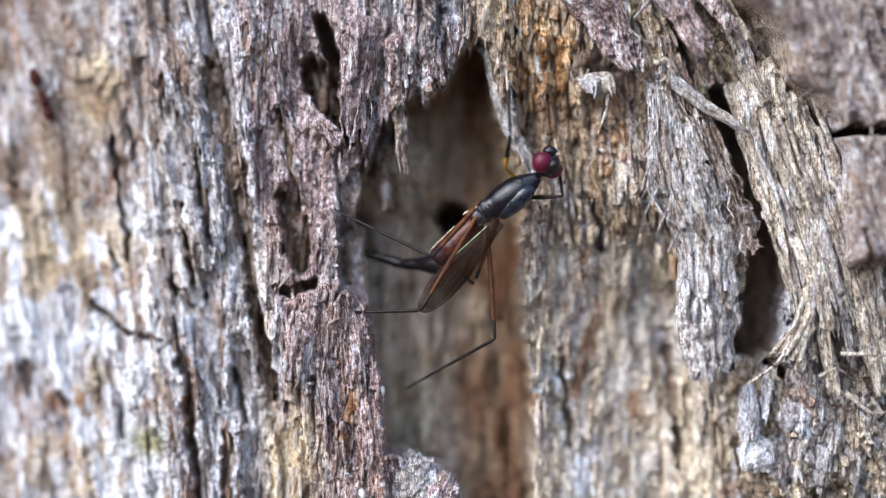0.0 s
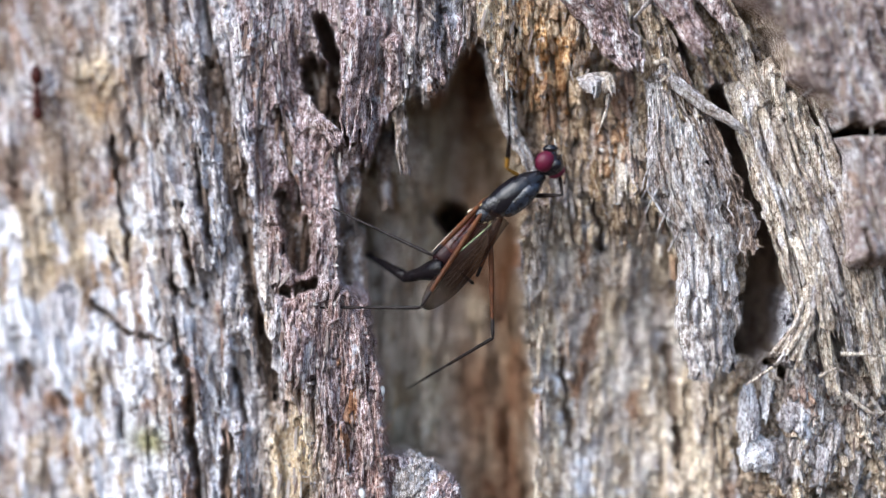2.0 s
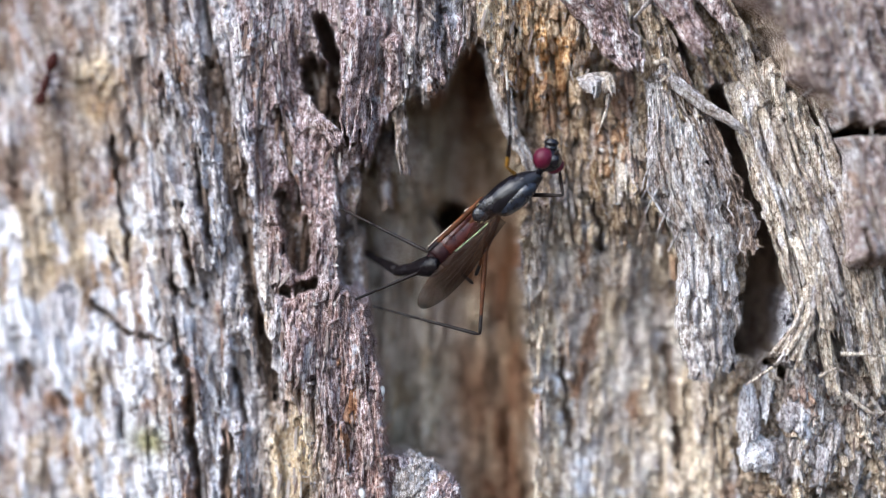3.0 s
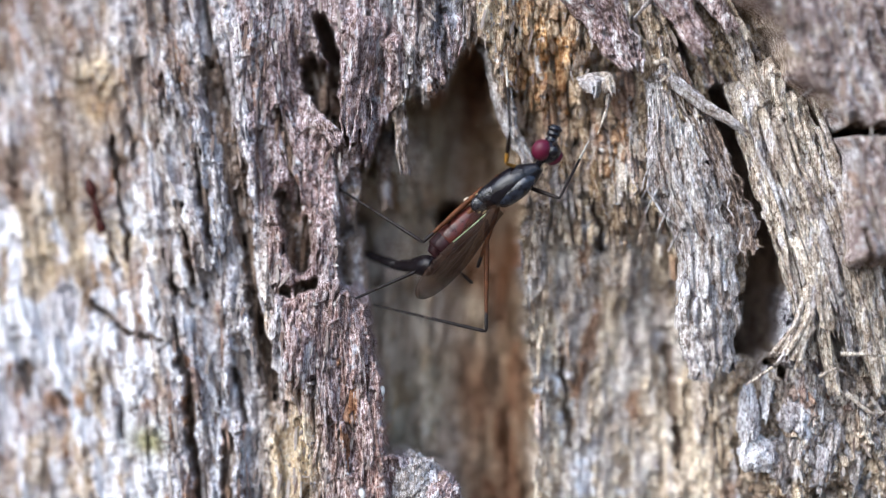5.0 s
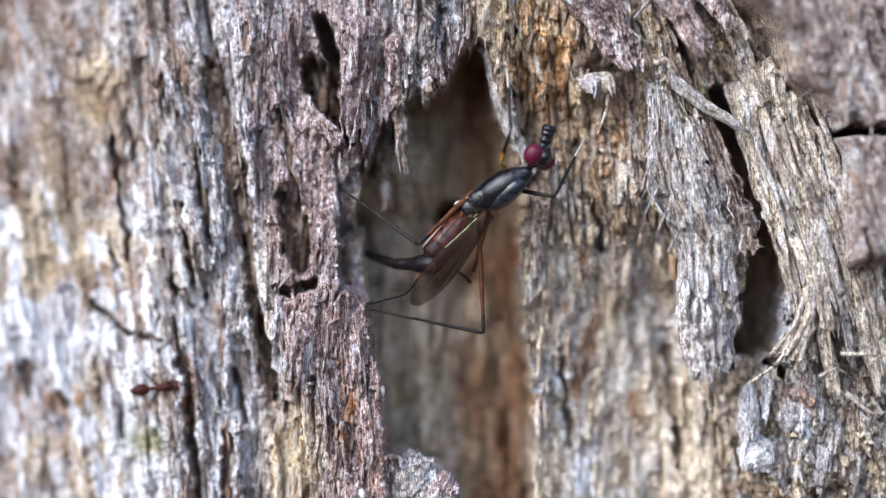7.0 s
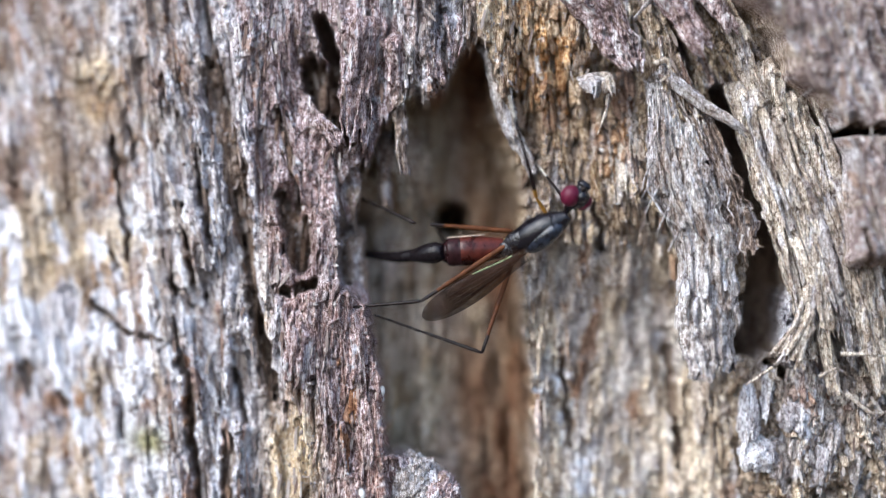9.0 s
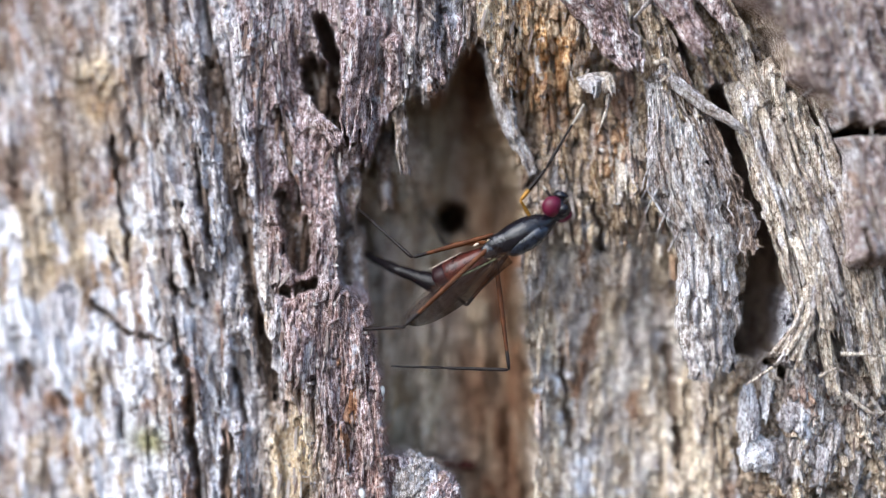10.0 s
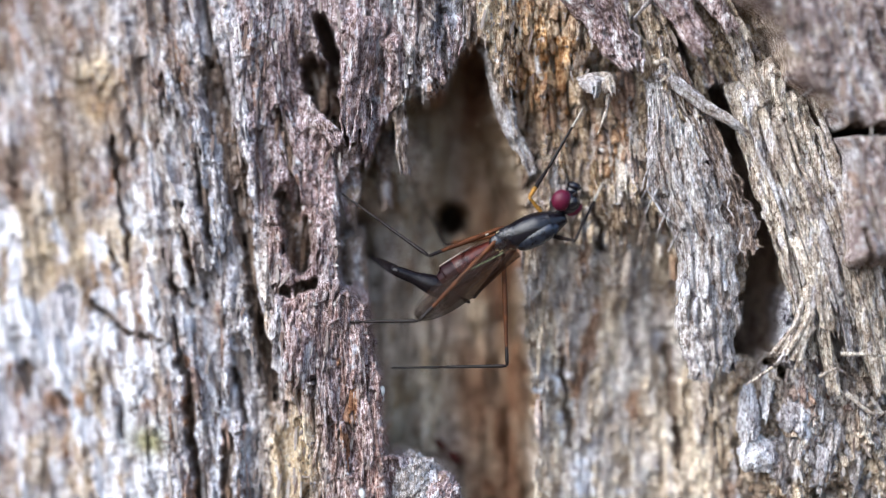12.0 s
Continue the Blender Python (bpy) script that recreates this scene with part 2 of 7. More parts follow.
    # cracks and pits
    pits = (
        ([(8.7, -1), (8.9, 1.2), (9.2, 2.6)], 0.45, 1.6), ([(9.35, 3.2), (9.8, 5.5), (10.3, 8.0), (10.7, 10.4)], 1.1, 0.8), ([(10.7, 10.4), (11.1, 13.0), (11.6, 15.5), (12.0, 17.6)], 0.6, 1.2),
        ([(8.5, 6.5), (8.8, 8.8), (9.25, 10.8)], 0.36, 1.6), ([(7.7, 9.0), (8.1, 11.0), (8.4, 13.0)], 0.26, 1.5), ([(4.5, 6.0), (4.8, 8.5), (5.3, 11.4)], 0.24, 1.6),
        ([(5.35, 5.6), (5.6, 7.0)], 0.2, 1.0), ([(6.0, 5.5), (6.4, 6.8)], 0.2, 1.0), ([(7.1, 11.2), (7.5, 14.0), (7.8, 16.6)], 0.26, 1.5), ([(7.5, 12.8), (8.8, 14.0), (9.4, 18.0)], 0.2, 1.3),
        ([(8.9, 13.2), (9.2, 15.4), (9.6, 17.6)], 0.22, 1.4), ([(8.1, 16.8), (8.3, 19.4), (8.7, 22.4)], 0.45, 1.6), ([(3.7, 16.0), (4.0, 18.2)], 0.16, 0.9), ([(4.9, 17.5), (5.0, 19.5)], 0.16, 0.9),
        ([(2.0, 17.6), (2.2, 18.2)], 0.35, 0.8), ([(4.3, 11.2), (4.8, 12.0)], 0.2, 0.9), ([(10.2, 16.5), (10.7, 18.7)], 0.22, 1.3), ([(6.9, 3.2), (7.1, 5.2)], 0.18, 0.9),
        ([(3.4, 13.4), (4.6, 14.5), (5.4, 14.9), (6.9, 15.1)], 0.22, 1.3),
        ([(14.2, 0.8), (14.7, 2.8), (15.2, 5.2), (15.5, 6.3)], 0.62, 3.5), ([(13.6, 2.8), (14.3, 4.2), (14.9, 5.4)], 1.0, 2.2),
        ([(12.6, 8.7), (13.0, 10.2), (13.2, 11.5)], 1.15, 1.5), ([(12.2, 12.75), (13.0, 12.95), (13.9, 12.55)], 0.45, 1.6),
        ([(12.4, 18.4), (12.9, 20), (13.1, 23)], 1.3, 0.6), ([(10.0, 19.4), (9.9, 22.5)], 0.6, 1.0), ([(11.4, 14.2), (11.9, 16)], 0.35, 1.4),
        ([(31.9, 4.6), (32.6, 6.0), (33.4, 8.0), (34.1, 10.4), (34.0, 13.0), (33.6, 15.2)], 1.6, 3.4), ([(29.6, -0.5), (30.6, 3.4)], 0.4, 1.6),
        ([(37.3, 5.7), (38.1, 5.95), (38.9, 5.8)], 0.3, 2.5), ([(34.3, 16.2), (35.2, 16.7)], 0.55, 1.8), ([(37.6, 10.3), (38.3, 12.5)], 0.25, 1.4),
        ([(0.3, 16.4), (0.5, 17.8)], 0.5, 1.0), ([(26.3, 8.4), (26.8, 11)], 0.3, 0.9),
        ([(25.0, 16), (25.4, 20)], 0.2, 0.8), ([(29.9, 15.5), (30.4, 21)], 0.35, 0.8), ([(13.1, 1.2), (12.2, 4.4), (12.9, 8.2)], 0.2, 0.6),
    )
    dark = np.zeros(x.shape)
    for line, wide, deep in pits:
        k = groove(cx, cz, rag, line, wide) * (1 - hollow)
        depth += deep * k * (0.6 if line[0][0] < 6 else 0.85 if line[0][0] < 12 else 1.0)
        # the same cracks are darkened in the colour too, as painted shade
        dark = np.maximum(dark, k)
    n4 = fibre_noise(x, z, 1.9, 2.6, 6)
    n1, n2, n3 = fibre_noise(g, z, 1.4, 3.5, 11), fibre_noise(g, z, 0.6, 2.0, 13), fibre_noise(x, z, 0.5, 0.6, 14)
    upper = step(8.5 - z, 4) * step(7.5 - x, 3)
    left_side = step(8.6 - x, 2.5) * (1 - hollow)
    m1, m2 = fibre_noise(x - 0.12 * z, z, 0.8, 2.4, 1), fibre_noise(x, z, 0.8, 1.2, 2)
    ruddy = plates * step(z - 12.6, 1.0) * step(x - 12.6, 0.8)
    zones = {
        "pale": np.clip(-0.55 * ruddy + 1.1 * step(9.6 + 0.13 * z - x, 2.0) * (0.62 + 2.0 * n1 - 0.2 * upper + 1.3 * m1 * upper) + 0.8 * step(n2 - 0.2, 0.15) + 0.2 * step(n3 - 0.18, 0.2) * block - 0.7 * calm + 0.9 * np.exp(-((x - np.interp(z, [0, 4, 8, 12, 16], [10.0, 10.4, 11.0, 11.6, 12.3])) / 0.28) ** 2) * (0.7 + n2) + 0.9 * np.exp(-((x - np.interp(z, [0, 3, 8, 12, 18], [8.3, 8.6, 9.4, 10.0, 10.3])) / 0.35) ** 2) * (0.7 + n2) + 0.55 * spot(x, z, 11.4, 16.8, 1.6, 4) * (0.8 + n2) + 0.9 * spot(x, z, 18.6, 21.2, 1.4, 1.0) + 0.7 * spot(x, z, 36.5, 16.5, 3, 3.5) * (0.7 + n2), 0, 1) * (1 - hollow) + hollow * step(20 - x, 2) * (0.2 + 0.25 * step(z - 12, 5)) * (0.85 + 1.2 * n2),
        "plum": np.clip(step(x - 9.6 - 0.13 * z, 1.0) * step(18.5 - x, 2) * (1.0 + 0.9 * n1) + (0.75 + 2.0 * n3) * block + (0.3 + 1.6 * n2) * upper, 0, 1) * (1 - hollow),
        "amber": np.clip(0.9 * spot(x, z, 4.1, 4.6, 0.55, 0.5) + 1.8 * spot(x, z, 24.1, 2.0, 1.5, 2.6) * (0.62 + 1.5 * n3) + 0.5 * spot(x, z, 27.3, 6.2, 0.8, 1.4) * (0.6 + 1.5 * n2), 0, 1) * (1 - hollow),
        "cream": np.clip(0.35 * hollow * step(20 - x, 2) * step(9 - z, 3) + 0.85 * hollow * step(20.8 - x, 2) * step(z - 11.5, 4) * (0.9 + n2) + 0.9 * left_side * (0.45 + 1.8 * m2) + 1.1 * spot(x, z, 36.5, 19.5, 4.5, 4) * (0.7 + 1.5 * n2) + calm * (1.0 + 1.4 * fibre_noise(x, z, 0.6, 1.6, 15)), 0, 1),
        "tan": np.clip(-0.7 * calm - 0.5 * left_side + step(x - 21, 1.5) * (0.85 + 1.1 * n2) * (1 - 0.6 * block) + (0.45 + 2.0 * n1) * spot(x, z, 3, 8, 5.5, 8) + (0.85 + 0.8 * n2) * hollow, 0, 1),
        "rust": np.clip(0.95 * hollow * step(x - 20.4, 2.0) * step(23.6 + 2 * n1 - x, 1.0) * (0.5 + 1.2 * n1 + 0.12 * step(z - 14, 4)) + 1.1 * spot(x, z, 24.0, 2.3, 1.3, 2.4) * step(0.12 - n2, 0.3) + 0.7 * spot(x, z, 27.3, 6.2, 0.9, 1.4) * step(n2 + 0.1, 0.3) + 0.32 * left_side * step(-m2 - 0.2, 0.12) + 0.04 * hollow + 0.65 * hollow * spot(x, z, 22.6, 14.5, 0.9, 5.5) * (0.9 + 1.2 * n1)
                         + 0.7 * spot(x, z, 3.8, 13.0, 1.4, 0.8) + 0.5 * spot(x, z, 2.2, 17.9, 0.8, 0.5) + 0.35 * step(n3 - 0.7 * n4 - 0.16, 0.12) * step(8.5 - x, 3) + 0.3 * ruddy * (0.7 + 1.5 * n1) * (1 - bare) + 0.7 * spot(x, z, 13.0, 10.2, 0.7, 1.6) + 0.7 * step(n2 - 0.34, 0.12) * step(n1 + 0.1, 0.2), 0, 1),
        "straw": np.clip(0.35 * hollow * step(19.6 - x, 1.5) * step(z - 13, 5) * (0.8 + 1.2 * n2) + 0.55 * calm * step(fibre_noise(x, z, 0.6, 3.0, 18) + 0.02, 0.25) + 2.4 * spot(x, z, 12.9, 20.6, 0.95, 2.2) + 0.5 * spot(x, z, 23.6, 1.2, 1.2, 1.6) + 1.8 * spot(x, z, 3.7, 3.7, 1.0, 1.5) + 0.7 * spot(x, z, 24.2, 2.6, 2.0, 3.0) * step(n2, 0.3) + 0.9 * spot(x, z, 21.7, 0.4, 0.7, 1.4) + 0.5 * spot(x, z, 11.6, 14.5, 0.4, 4) + 0.6 * step(6.5 - x, 3) * step(n4 + 0.25 * n3 + 0.05, 0.3) * (0.15 + 0.85 * step(z - 7, 5)) + 0.7 * spot(x, z, 1.5, 12.4, 3, 2), 0, 1),
        "lichen": np.clip(step(1.7 * spot(x, z, 4.2, 14.6, 1.5, 1.3) + 1.3 * spot(x, z, 0.8, 15.4, 2.4, 2.6) + 1.8 * spot(x, z, 6.15, 21, 0.5, 0.45) + 0.9 * spot(x, z, 5.8, 17.2, 0.5, 0.6) + 0.6 * spot(x, z, 0.5, 10.2, 1.5, 1.5)
                               + 0.8 * spot(x, z, 26, 20.8, 0.5, 1.3) + 0.8 * spot(x, z, 29.3, 15.6, 0.5, 0.9) + 0.7 * spot(x, z, 35.4, 18.5, 0.8, 0.7) + 0.5 * n1 + 0.8 * n3 - 0.5
                               + step(7.5 - x, 4) * step(z - 7.5, 4) * (0.5 + 1.0 * n4 + 1.6 * m1) + left_side * (1.6 * m1 + 0.05 - 0.35 * upper) + 0.35 * spot(x, z, 2.6, 14.0, 4.5, 3.5) - 0.22 * left_side, 0.3), 0, 1) * (1 - hollow),
        "moss": np.clip(0.30 * hollow * step(20 - x, 2) * (0.7 + 1.5 * n1) + 1.1 * spot(x, z, 6.3, 19.7, 1.0, 0.7) + 0.5 * spot(x, z, 18.0, 4.8, 0.6, 0.8), 0, 1),
        # shade painted into cracks, under the ledge and hollow top; the rest is brown
        "brown_and_shade": np.clip(0.9 * dark * (1 - bare) + 0.5 * block * step(n3 + 0.02, 0.22) + 0.4 * spot(x, z, 24.2, 7.0, 1.8, 2.0) * (1 - hollow) + 0.28 * left_side * step(-m1 - 0.2, 0.12) + 0.05 * hollow * step(5.5 - z, 3.5) + 0.30 * upper * step(n3 + 0.1, 0.3) + 0.3 * upper * step(-m1 - 0.05, 0.2) + 0.32 * hollow * step(x - 20.4, 1.5) * step(z - 15, 5) * (0.6 + 1.8 * n1), 0, 1),
    }
    sheet = step(9.4 + 0.13 * z - x, 0.05) * (1 - hollow)
    face = np.where(hollow > 0.5, 1, np.where(block > 0.5, 2, np.where(sheet > 0.5, 3, np.where(x < 19.5, 0, 4))))
    return depth, zones, face


RADIUS = 105.0
FIELD_X, FIELD_Z = np.arange(-2, 42, 0.1), np.arange(-3, 25, 0.1)


def softened(a, k, axis):
    """A running mean over 2 k + 1 cells."""
    pad = np.pad(a, [(k, k) if i == axis else (0, 0) for i in range(2)], mode="edge")
    n = a.shape[axis]
    return sum(np.take(pad, np.arange(i, i + n), axis) for i in range(2 * k + 1)) / (2 * k + 1)


FIELD = relief(*np.meshgrid(FIELD_X, FIELD_Z))[0]
FIELD = softened(softened(np.clip(FIELD, -9, 1.6), 4, 1), 7, 0)


def surface(x, z):
    """Depth of the smoothed front of the wood, the trunk's roundness included."""
    a = np.clip((x - FIELD_X[0]) / 0.1, 0, len(FIELD_X) - 1.001)
    b = np.clip((z - FIELD_Z[0]) / 0.1, 0, len(FIELD_Z) - 1.001)
    i, j = a.astype(int), b.astype(int)
    u, v = a - i, b - j
    f = (FIELD[j, i] * (1 - u) + FIELD[j, i + 1] * u) * (1 - v) + (FIELD[j + 1, i] * (1 - u) + FIELD[j + 1, i + 1] * u) * v
    return f + RADIUS - np.sqrt(RADIUS ** 2 - (x - 23.0) ** 2)


def trunk():
    n = 0.05
    xs = np.concatenate([np.linspace(-3.4, -0.062, 60), np.arange(-5.0, 44.2, n), np.linspace(0.075, 3.0, 60)])
    zs = np.concatenate([np.linspace(-300, -5, 60), np.arange(-4.0, 26.0, n), np.linspace(27, 445, 70)])
    gx, gz = np.meshgrid(xs, zs)
    centre = 23.0
    a0, a1 = math.asin((-5.0 - centre) / RADIUS), math.asin((44.2 - centre) / RADIUS)
    left = np.linspace(-math.pi, a0 - 0.02, 60)
    right = np.linspace(a1 + 0.02, math.pi - 0.02, 60)
    row = np.concatenate([left, np.arcsin((xs[60:-60] - centre) / RADIUS), right])
    angle = np.broadcast_to(row, gx.shape)
    px = centre + RADIUS * np.sin(angle)
    base = RADIUS - RADIUS * np.cos(angle)
    depth, zones, face = relief(px, gz)
    fade = step(px + 4.5, 2) * step(43.5 - px, 2) * step(gz + 3.5, 2) * step(25.5 - gz, 2) * (np.cos(angle) > 0)
    big = 1.2 * fibre_noise(angle * RADIUS, gz, 9, 40, 10)
    depth = depth * fade + (1 - fade) * (big + 1.0)
    r = RADIUS - depth
    wx, wy = centre + r * np.sin(angle), RADIUS - r * np.cos(angle)
    # inside the patch the relief runs straight back
    wx, wy = wx * (1 - fade) + px * fade, wy * (1 - fade) + (base + depth) * fade
    co = np.stack([(wx - 19.6) * MM, wy * MM, (11.025 - gz) * MM + HIGH], -1).reshape(-1, 3)
    rows, cols = gx.shape
    idx = np.arange(rows * cols).reshape(rows, cols)
    nxt = np.roll(idx, -1, 1)
    quads = np.stack([idx[:-1], idx[1:], nxt[1:], nxt[:-1]], -1).reshape(-1, 4)
    face = np.where(fade > 0.5, face, 5).ravel()
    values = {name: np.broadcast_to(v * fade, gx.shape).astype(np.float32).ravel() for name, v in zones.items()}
    base_ob = tagged(new("tree_trunk"), "upright rotten tree trunk, weathered grey and brown, with a hollow", "tree trunk")
    base_ob.location = (0, RADIUS * MM, 0)
    of_quad = face[quads[:, 0]]
    for k, (name, label) in enumerate((("rotten_core", "purplish brown rotten wood"), ("hollow_wall", "smooth brown inner wall of the hollow"), ("bark_block", "mottled thick block of bark"),
                                       ("weathered_sheet", "pale bleached cracked sheet of wood"), ("fibrous_wood", "tan fibrous crumbling wood"), ("outer_trunk", "grey-brown weathered trunk surface"))):
        mine = quads[of_quad == k]
        used, local = np.unique(mine, return_inverse=True)
        local = local.ravel()
        me = bpy.data.meshes.new(name)
        me.vertices.add(len(used))
        me.vertices.foreach_set("co", co[used].ravel())
        me.loops.add(local.size)
        me.loops.foreach_set("vertex_index", local)
        me.polygons.add(len(mine))
        me.polygons.foreach_set("loop_start", np.arange(0, local.size, 4))
        me.polygons.foreach_set("use_smooth", np.ones(len(mine), bool))
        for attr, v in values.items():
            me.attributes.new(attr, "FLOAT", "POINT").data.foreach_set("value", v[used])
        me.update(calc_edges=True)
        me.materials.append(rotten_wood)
        ob = tagged(new(name, me), label)
        ob.parent = base_ob
        ob.location = (0, -RADIUS * MM, 0)
    return base_ob


stump = trunk()


def ground():
    """The forest floor, out to the horizon."""
    bm = bmesh.new()
    bmesh.ops.create_grid(bm, x_segments=100, y_segments=100, size=1)
    for v in bm.verts:
        r = max(abs(v.co.x), abs(v.co.y))
        k = 1.5 * r + 400 * r ** 6
        v.co.x, v.co.y = v.co.x * k, v.co.y * k
        v.co.z = 0.02 * noise.noise(v.co * 3) * min(1, k)
    me = bpy.data.meshes.new("ground")
    bm.to_mesh(me)
    bm.free()
    me.materials.append(ground_material())
    tagged(new("ground", me), "brown leaf litter of a forest floor", "ground", kind="structure")


ground()


# ---- splinters of the trunk, each a piece of its own ----
def plan(x, z, y=0.0):
    """A place from millimetres right of and below the patch's upper left corner, and depth."""
    return Vector(((x - 19.6) * MM, y * MM, (11.025 - z) * MM + HIGH))


def part(name, me, mat, parent, label=""):
    if isinstance(me, bmesh.types.BMesh):
        bm, me = me, bpy.data.meshes.new(name)
        bm.to_mesh(me)
        bm.free()
    for m in mat if isinstance(mat, (list, tuple)) else [mat]:
        if me.materials.find(m.name) < 0:
            me.materials.append(m)
    ob = new(name, me)
    ob.parent = parent
    if parent is stump:
        ob.location = (0, -RADIUS * MM, 0)
    if label:
        tagged(ob, label)
    return ob


def grid_mesh(name, front, back):
    """A closed sheet from two grids of points."""
    rows, cols = front.shape[:2]
    co = np.concatenate([front.reshape(-1, 3), back.reshape(-1, 3)])
    idx = np.arange(rows * cols).reshape(rows, cols)
    off = rows * cols
    f = np.stack([idx[:-1, :-1], idx[1:, :-1], idx[1:, 1:], idx[:-1, 1:]], -1).reshape(-1, 4)
    faces = [f, f[:, ::-1] + off]
    rim = np.concatenate([idx[0, :], idx[1:, -1], idx[-1, -2::-1], idx[-2:0:-1, 0]])
    nxt = np.roll(rim, -1)
    faces.append(np.stack([rim, nxt, nxt + off, rim + off], -1))
    quads = np.concatenate(faces)
    me = bpy.data.meshes.new(name)
    me.vertices.add(len(co))
    me.vertices.foreach_set("co", co.ravel())
    me.loops.add(quads.size)
    me.loops.foreach_set("vertex_index", quads.ravel())
    me.polygons.add(len(quads))
    me.polygons.foreach_set("loop_start", np.arange(0, quads.size, 4))
    me.polygons.foreach_set("use_smooth", np.ones(len(quads), bool))
    me.update(calc_edges=True)
    return me


def splinter(name, left, right, y0, y1, thick, mat, label="", rag=0.12, seed=1, curl=0.25, shag=1.0, follow=False):
    """A torn strip of wood between two edges, its fibres running lengthwise and its end ragged. It hangs free from depth
    y0 to y1, or follows the wood and rises y0 to y1 off it."""
    left, right = np.array(left, float), np.array(right, float)
    length = np.hypot(*np.diff(left, axis=0).T).sum()
    width = np.hypot(*(left - right).T).max()
    nv, nu = int(np.clip(length / 0.07, 12, 260)), int(np.clip(width / 0.06, 6, 60))
    u, v = np.meshgrid(np.linspace(0, 1, nu), np.linspace(0, 1, nv))
    fibre = u * width
    end = 1 - rag * (0.5 + 0.5 * flakes(fibre + seed * 7.3, u * 0 + seed, 0.2, 9, seed)) - 0.4 * rag * (0.5 + 0.5 * flakes(fibre + seed, u * 0 + 2, 0.55, 9, seed + 3))
    start = 0.10 * (0.5 + 0.5 * flakes(fibre + seed * 5.1, u * 0 + 8, 0.22, 9, seed + 7)) * min(1, 1.5 / length)
    v = start + v * (end - start)
    t = v * (len(left) - 1)
    k = np.arange(len(left))
    lx, lz = np.interp(t, k, left[:, 0]), np.interp(t, k, left[:, 1])
    rx, rz = np.interp(t, k, right[:, 0]), np.interp(t, k, right[:, 1])
    along = v * length
    # torn sides: fibres break off the edges in steps, the middle stays straight
    ragged = min(0.16, 0.10 * width) * shag
    tear = lambda k: ragged * (soft_noise(along / 0.7 + 3.7 * seed, along * 0 + k, seed + k) + 0.7 * flakes(along + 0.3 * u + seed, along * 0 + k, 0.5, 9, seed + k + 2))
    x = lx + (rx - lx) * u + tear(1) * (1 - u) ** 5 + tear(4) * u ** 5
    z = lz + (rz - lz) * u
    s, w = fibre + seed * 3.1, along + seed * 1.7
    crust = 0.36 if mat in (plum_wood, amber_wood, pale_wood) else 0.22
    s = s + 0.10 * soft_noise(w / 3.5, s / 1.2, seed + 5)
    rough = 0.30 * flakes(s, w, 0.55, 3.0, seed + 4) + 0.26 * flakes(s, w, 0.22, 1.5, seed + 6) + 0.16 * flakes(s, w, 0.11, 0.9, seed + 1) + 0.22 * fibre_noise(s, w, 0.5, 6.0, seed + 8)
    rough = rough + crust * fibre_noise(s, w, 0.25, 0.35, seed + 2, 3)
    gap = np.abs(soft_noise(s / 0.4, w / 4.0, seed + 9)) + 0.3 * np.abs(soft_noise(s / 0.2, w / 1.2, seed + 10))
    rough = rough - 0.7 * (1 - step(gap - 0.06, 0.1))
    if follow:
        root = np.clip(v / 0.45, 0, 1)
        y = surface(x, z) + 0.25 - (0.25 + y0) * root - (y1 - y0) * v ** 1.5 + curl * (2 * u - 1) ** 4 - shag * 0.5 * rough
    else:
        root = 1.0 - np.clip(v * length / 0.8, 0, 1)
        y = y0 + (y1 - y0) * v ** 1.5 + curl * (2 * u - 1) ** 2 - shag * 0.6 * rough + 0.25 * soft_noise(v * 3, u * 0 + seed, seed) + 0.9 * root ** 2
    deep = np.maximum(thick * (0.6 + 0.4 * np.sin(np.pi * np.clip(u, 0.08, 0.92))) * (1 - 0.5 * v), 0.05)
    front = np.stack([(x - 19.6) * MM, y * MM, (11.025 - z) * MM + HIGH], -1)
    back = front + np.stack([0 * deep, deep * MM, 0 * deep], -1)
    return part(name, grid_mesh(name, front, back), mat, stump, label)


def lath(name, line, wide, y0, y1, thick, mat, label="", taper=0.5, **kw):
    """A splinter along a line of (x, z)."""
    line = np.array(line, float)
    d = np.gradient(line, axis=0)
    n = np.stack([d[:, 1], -d[:, 0]], -1) / np.hypot(*d.T)[:, None]
    half = 0.5 * wide * (1 - (1 - taper) * np.linspace(0, 1, len(line)))[:, None]
    return splinter(name, line - n * half, line + n * half, y0, y1, thick, mat, label, **kw)


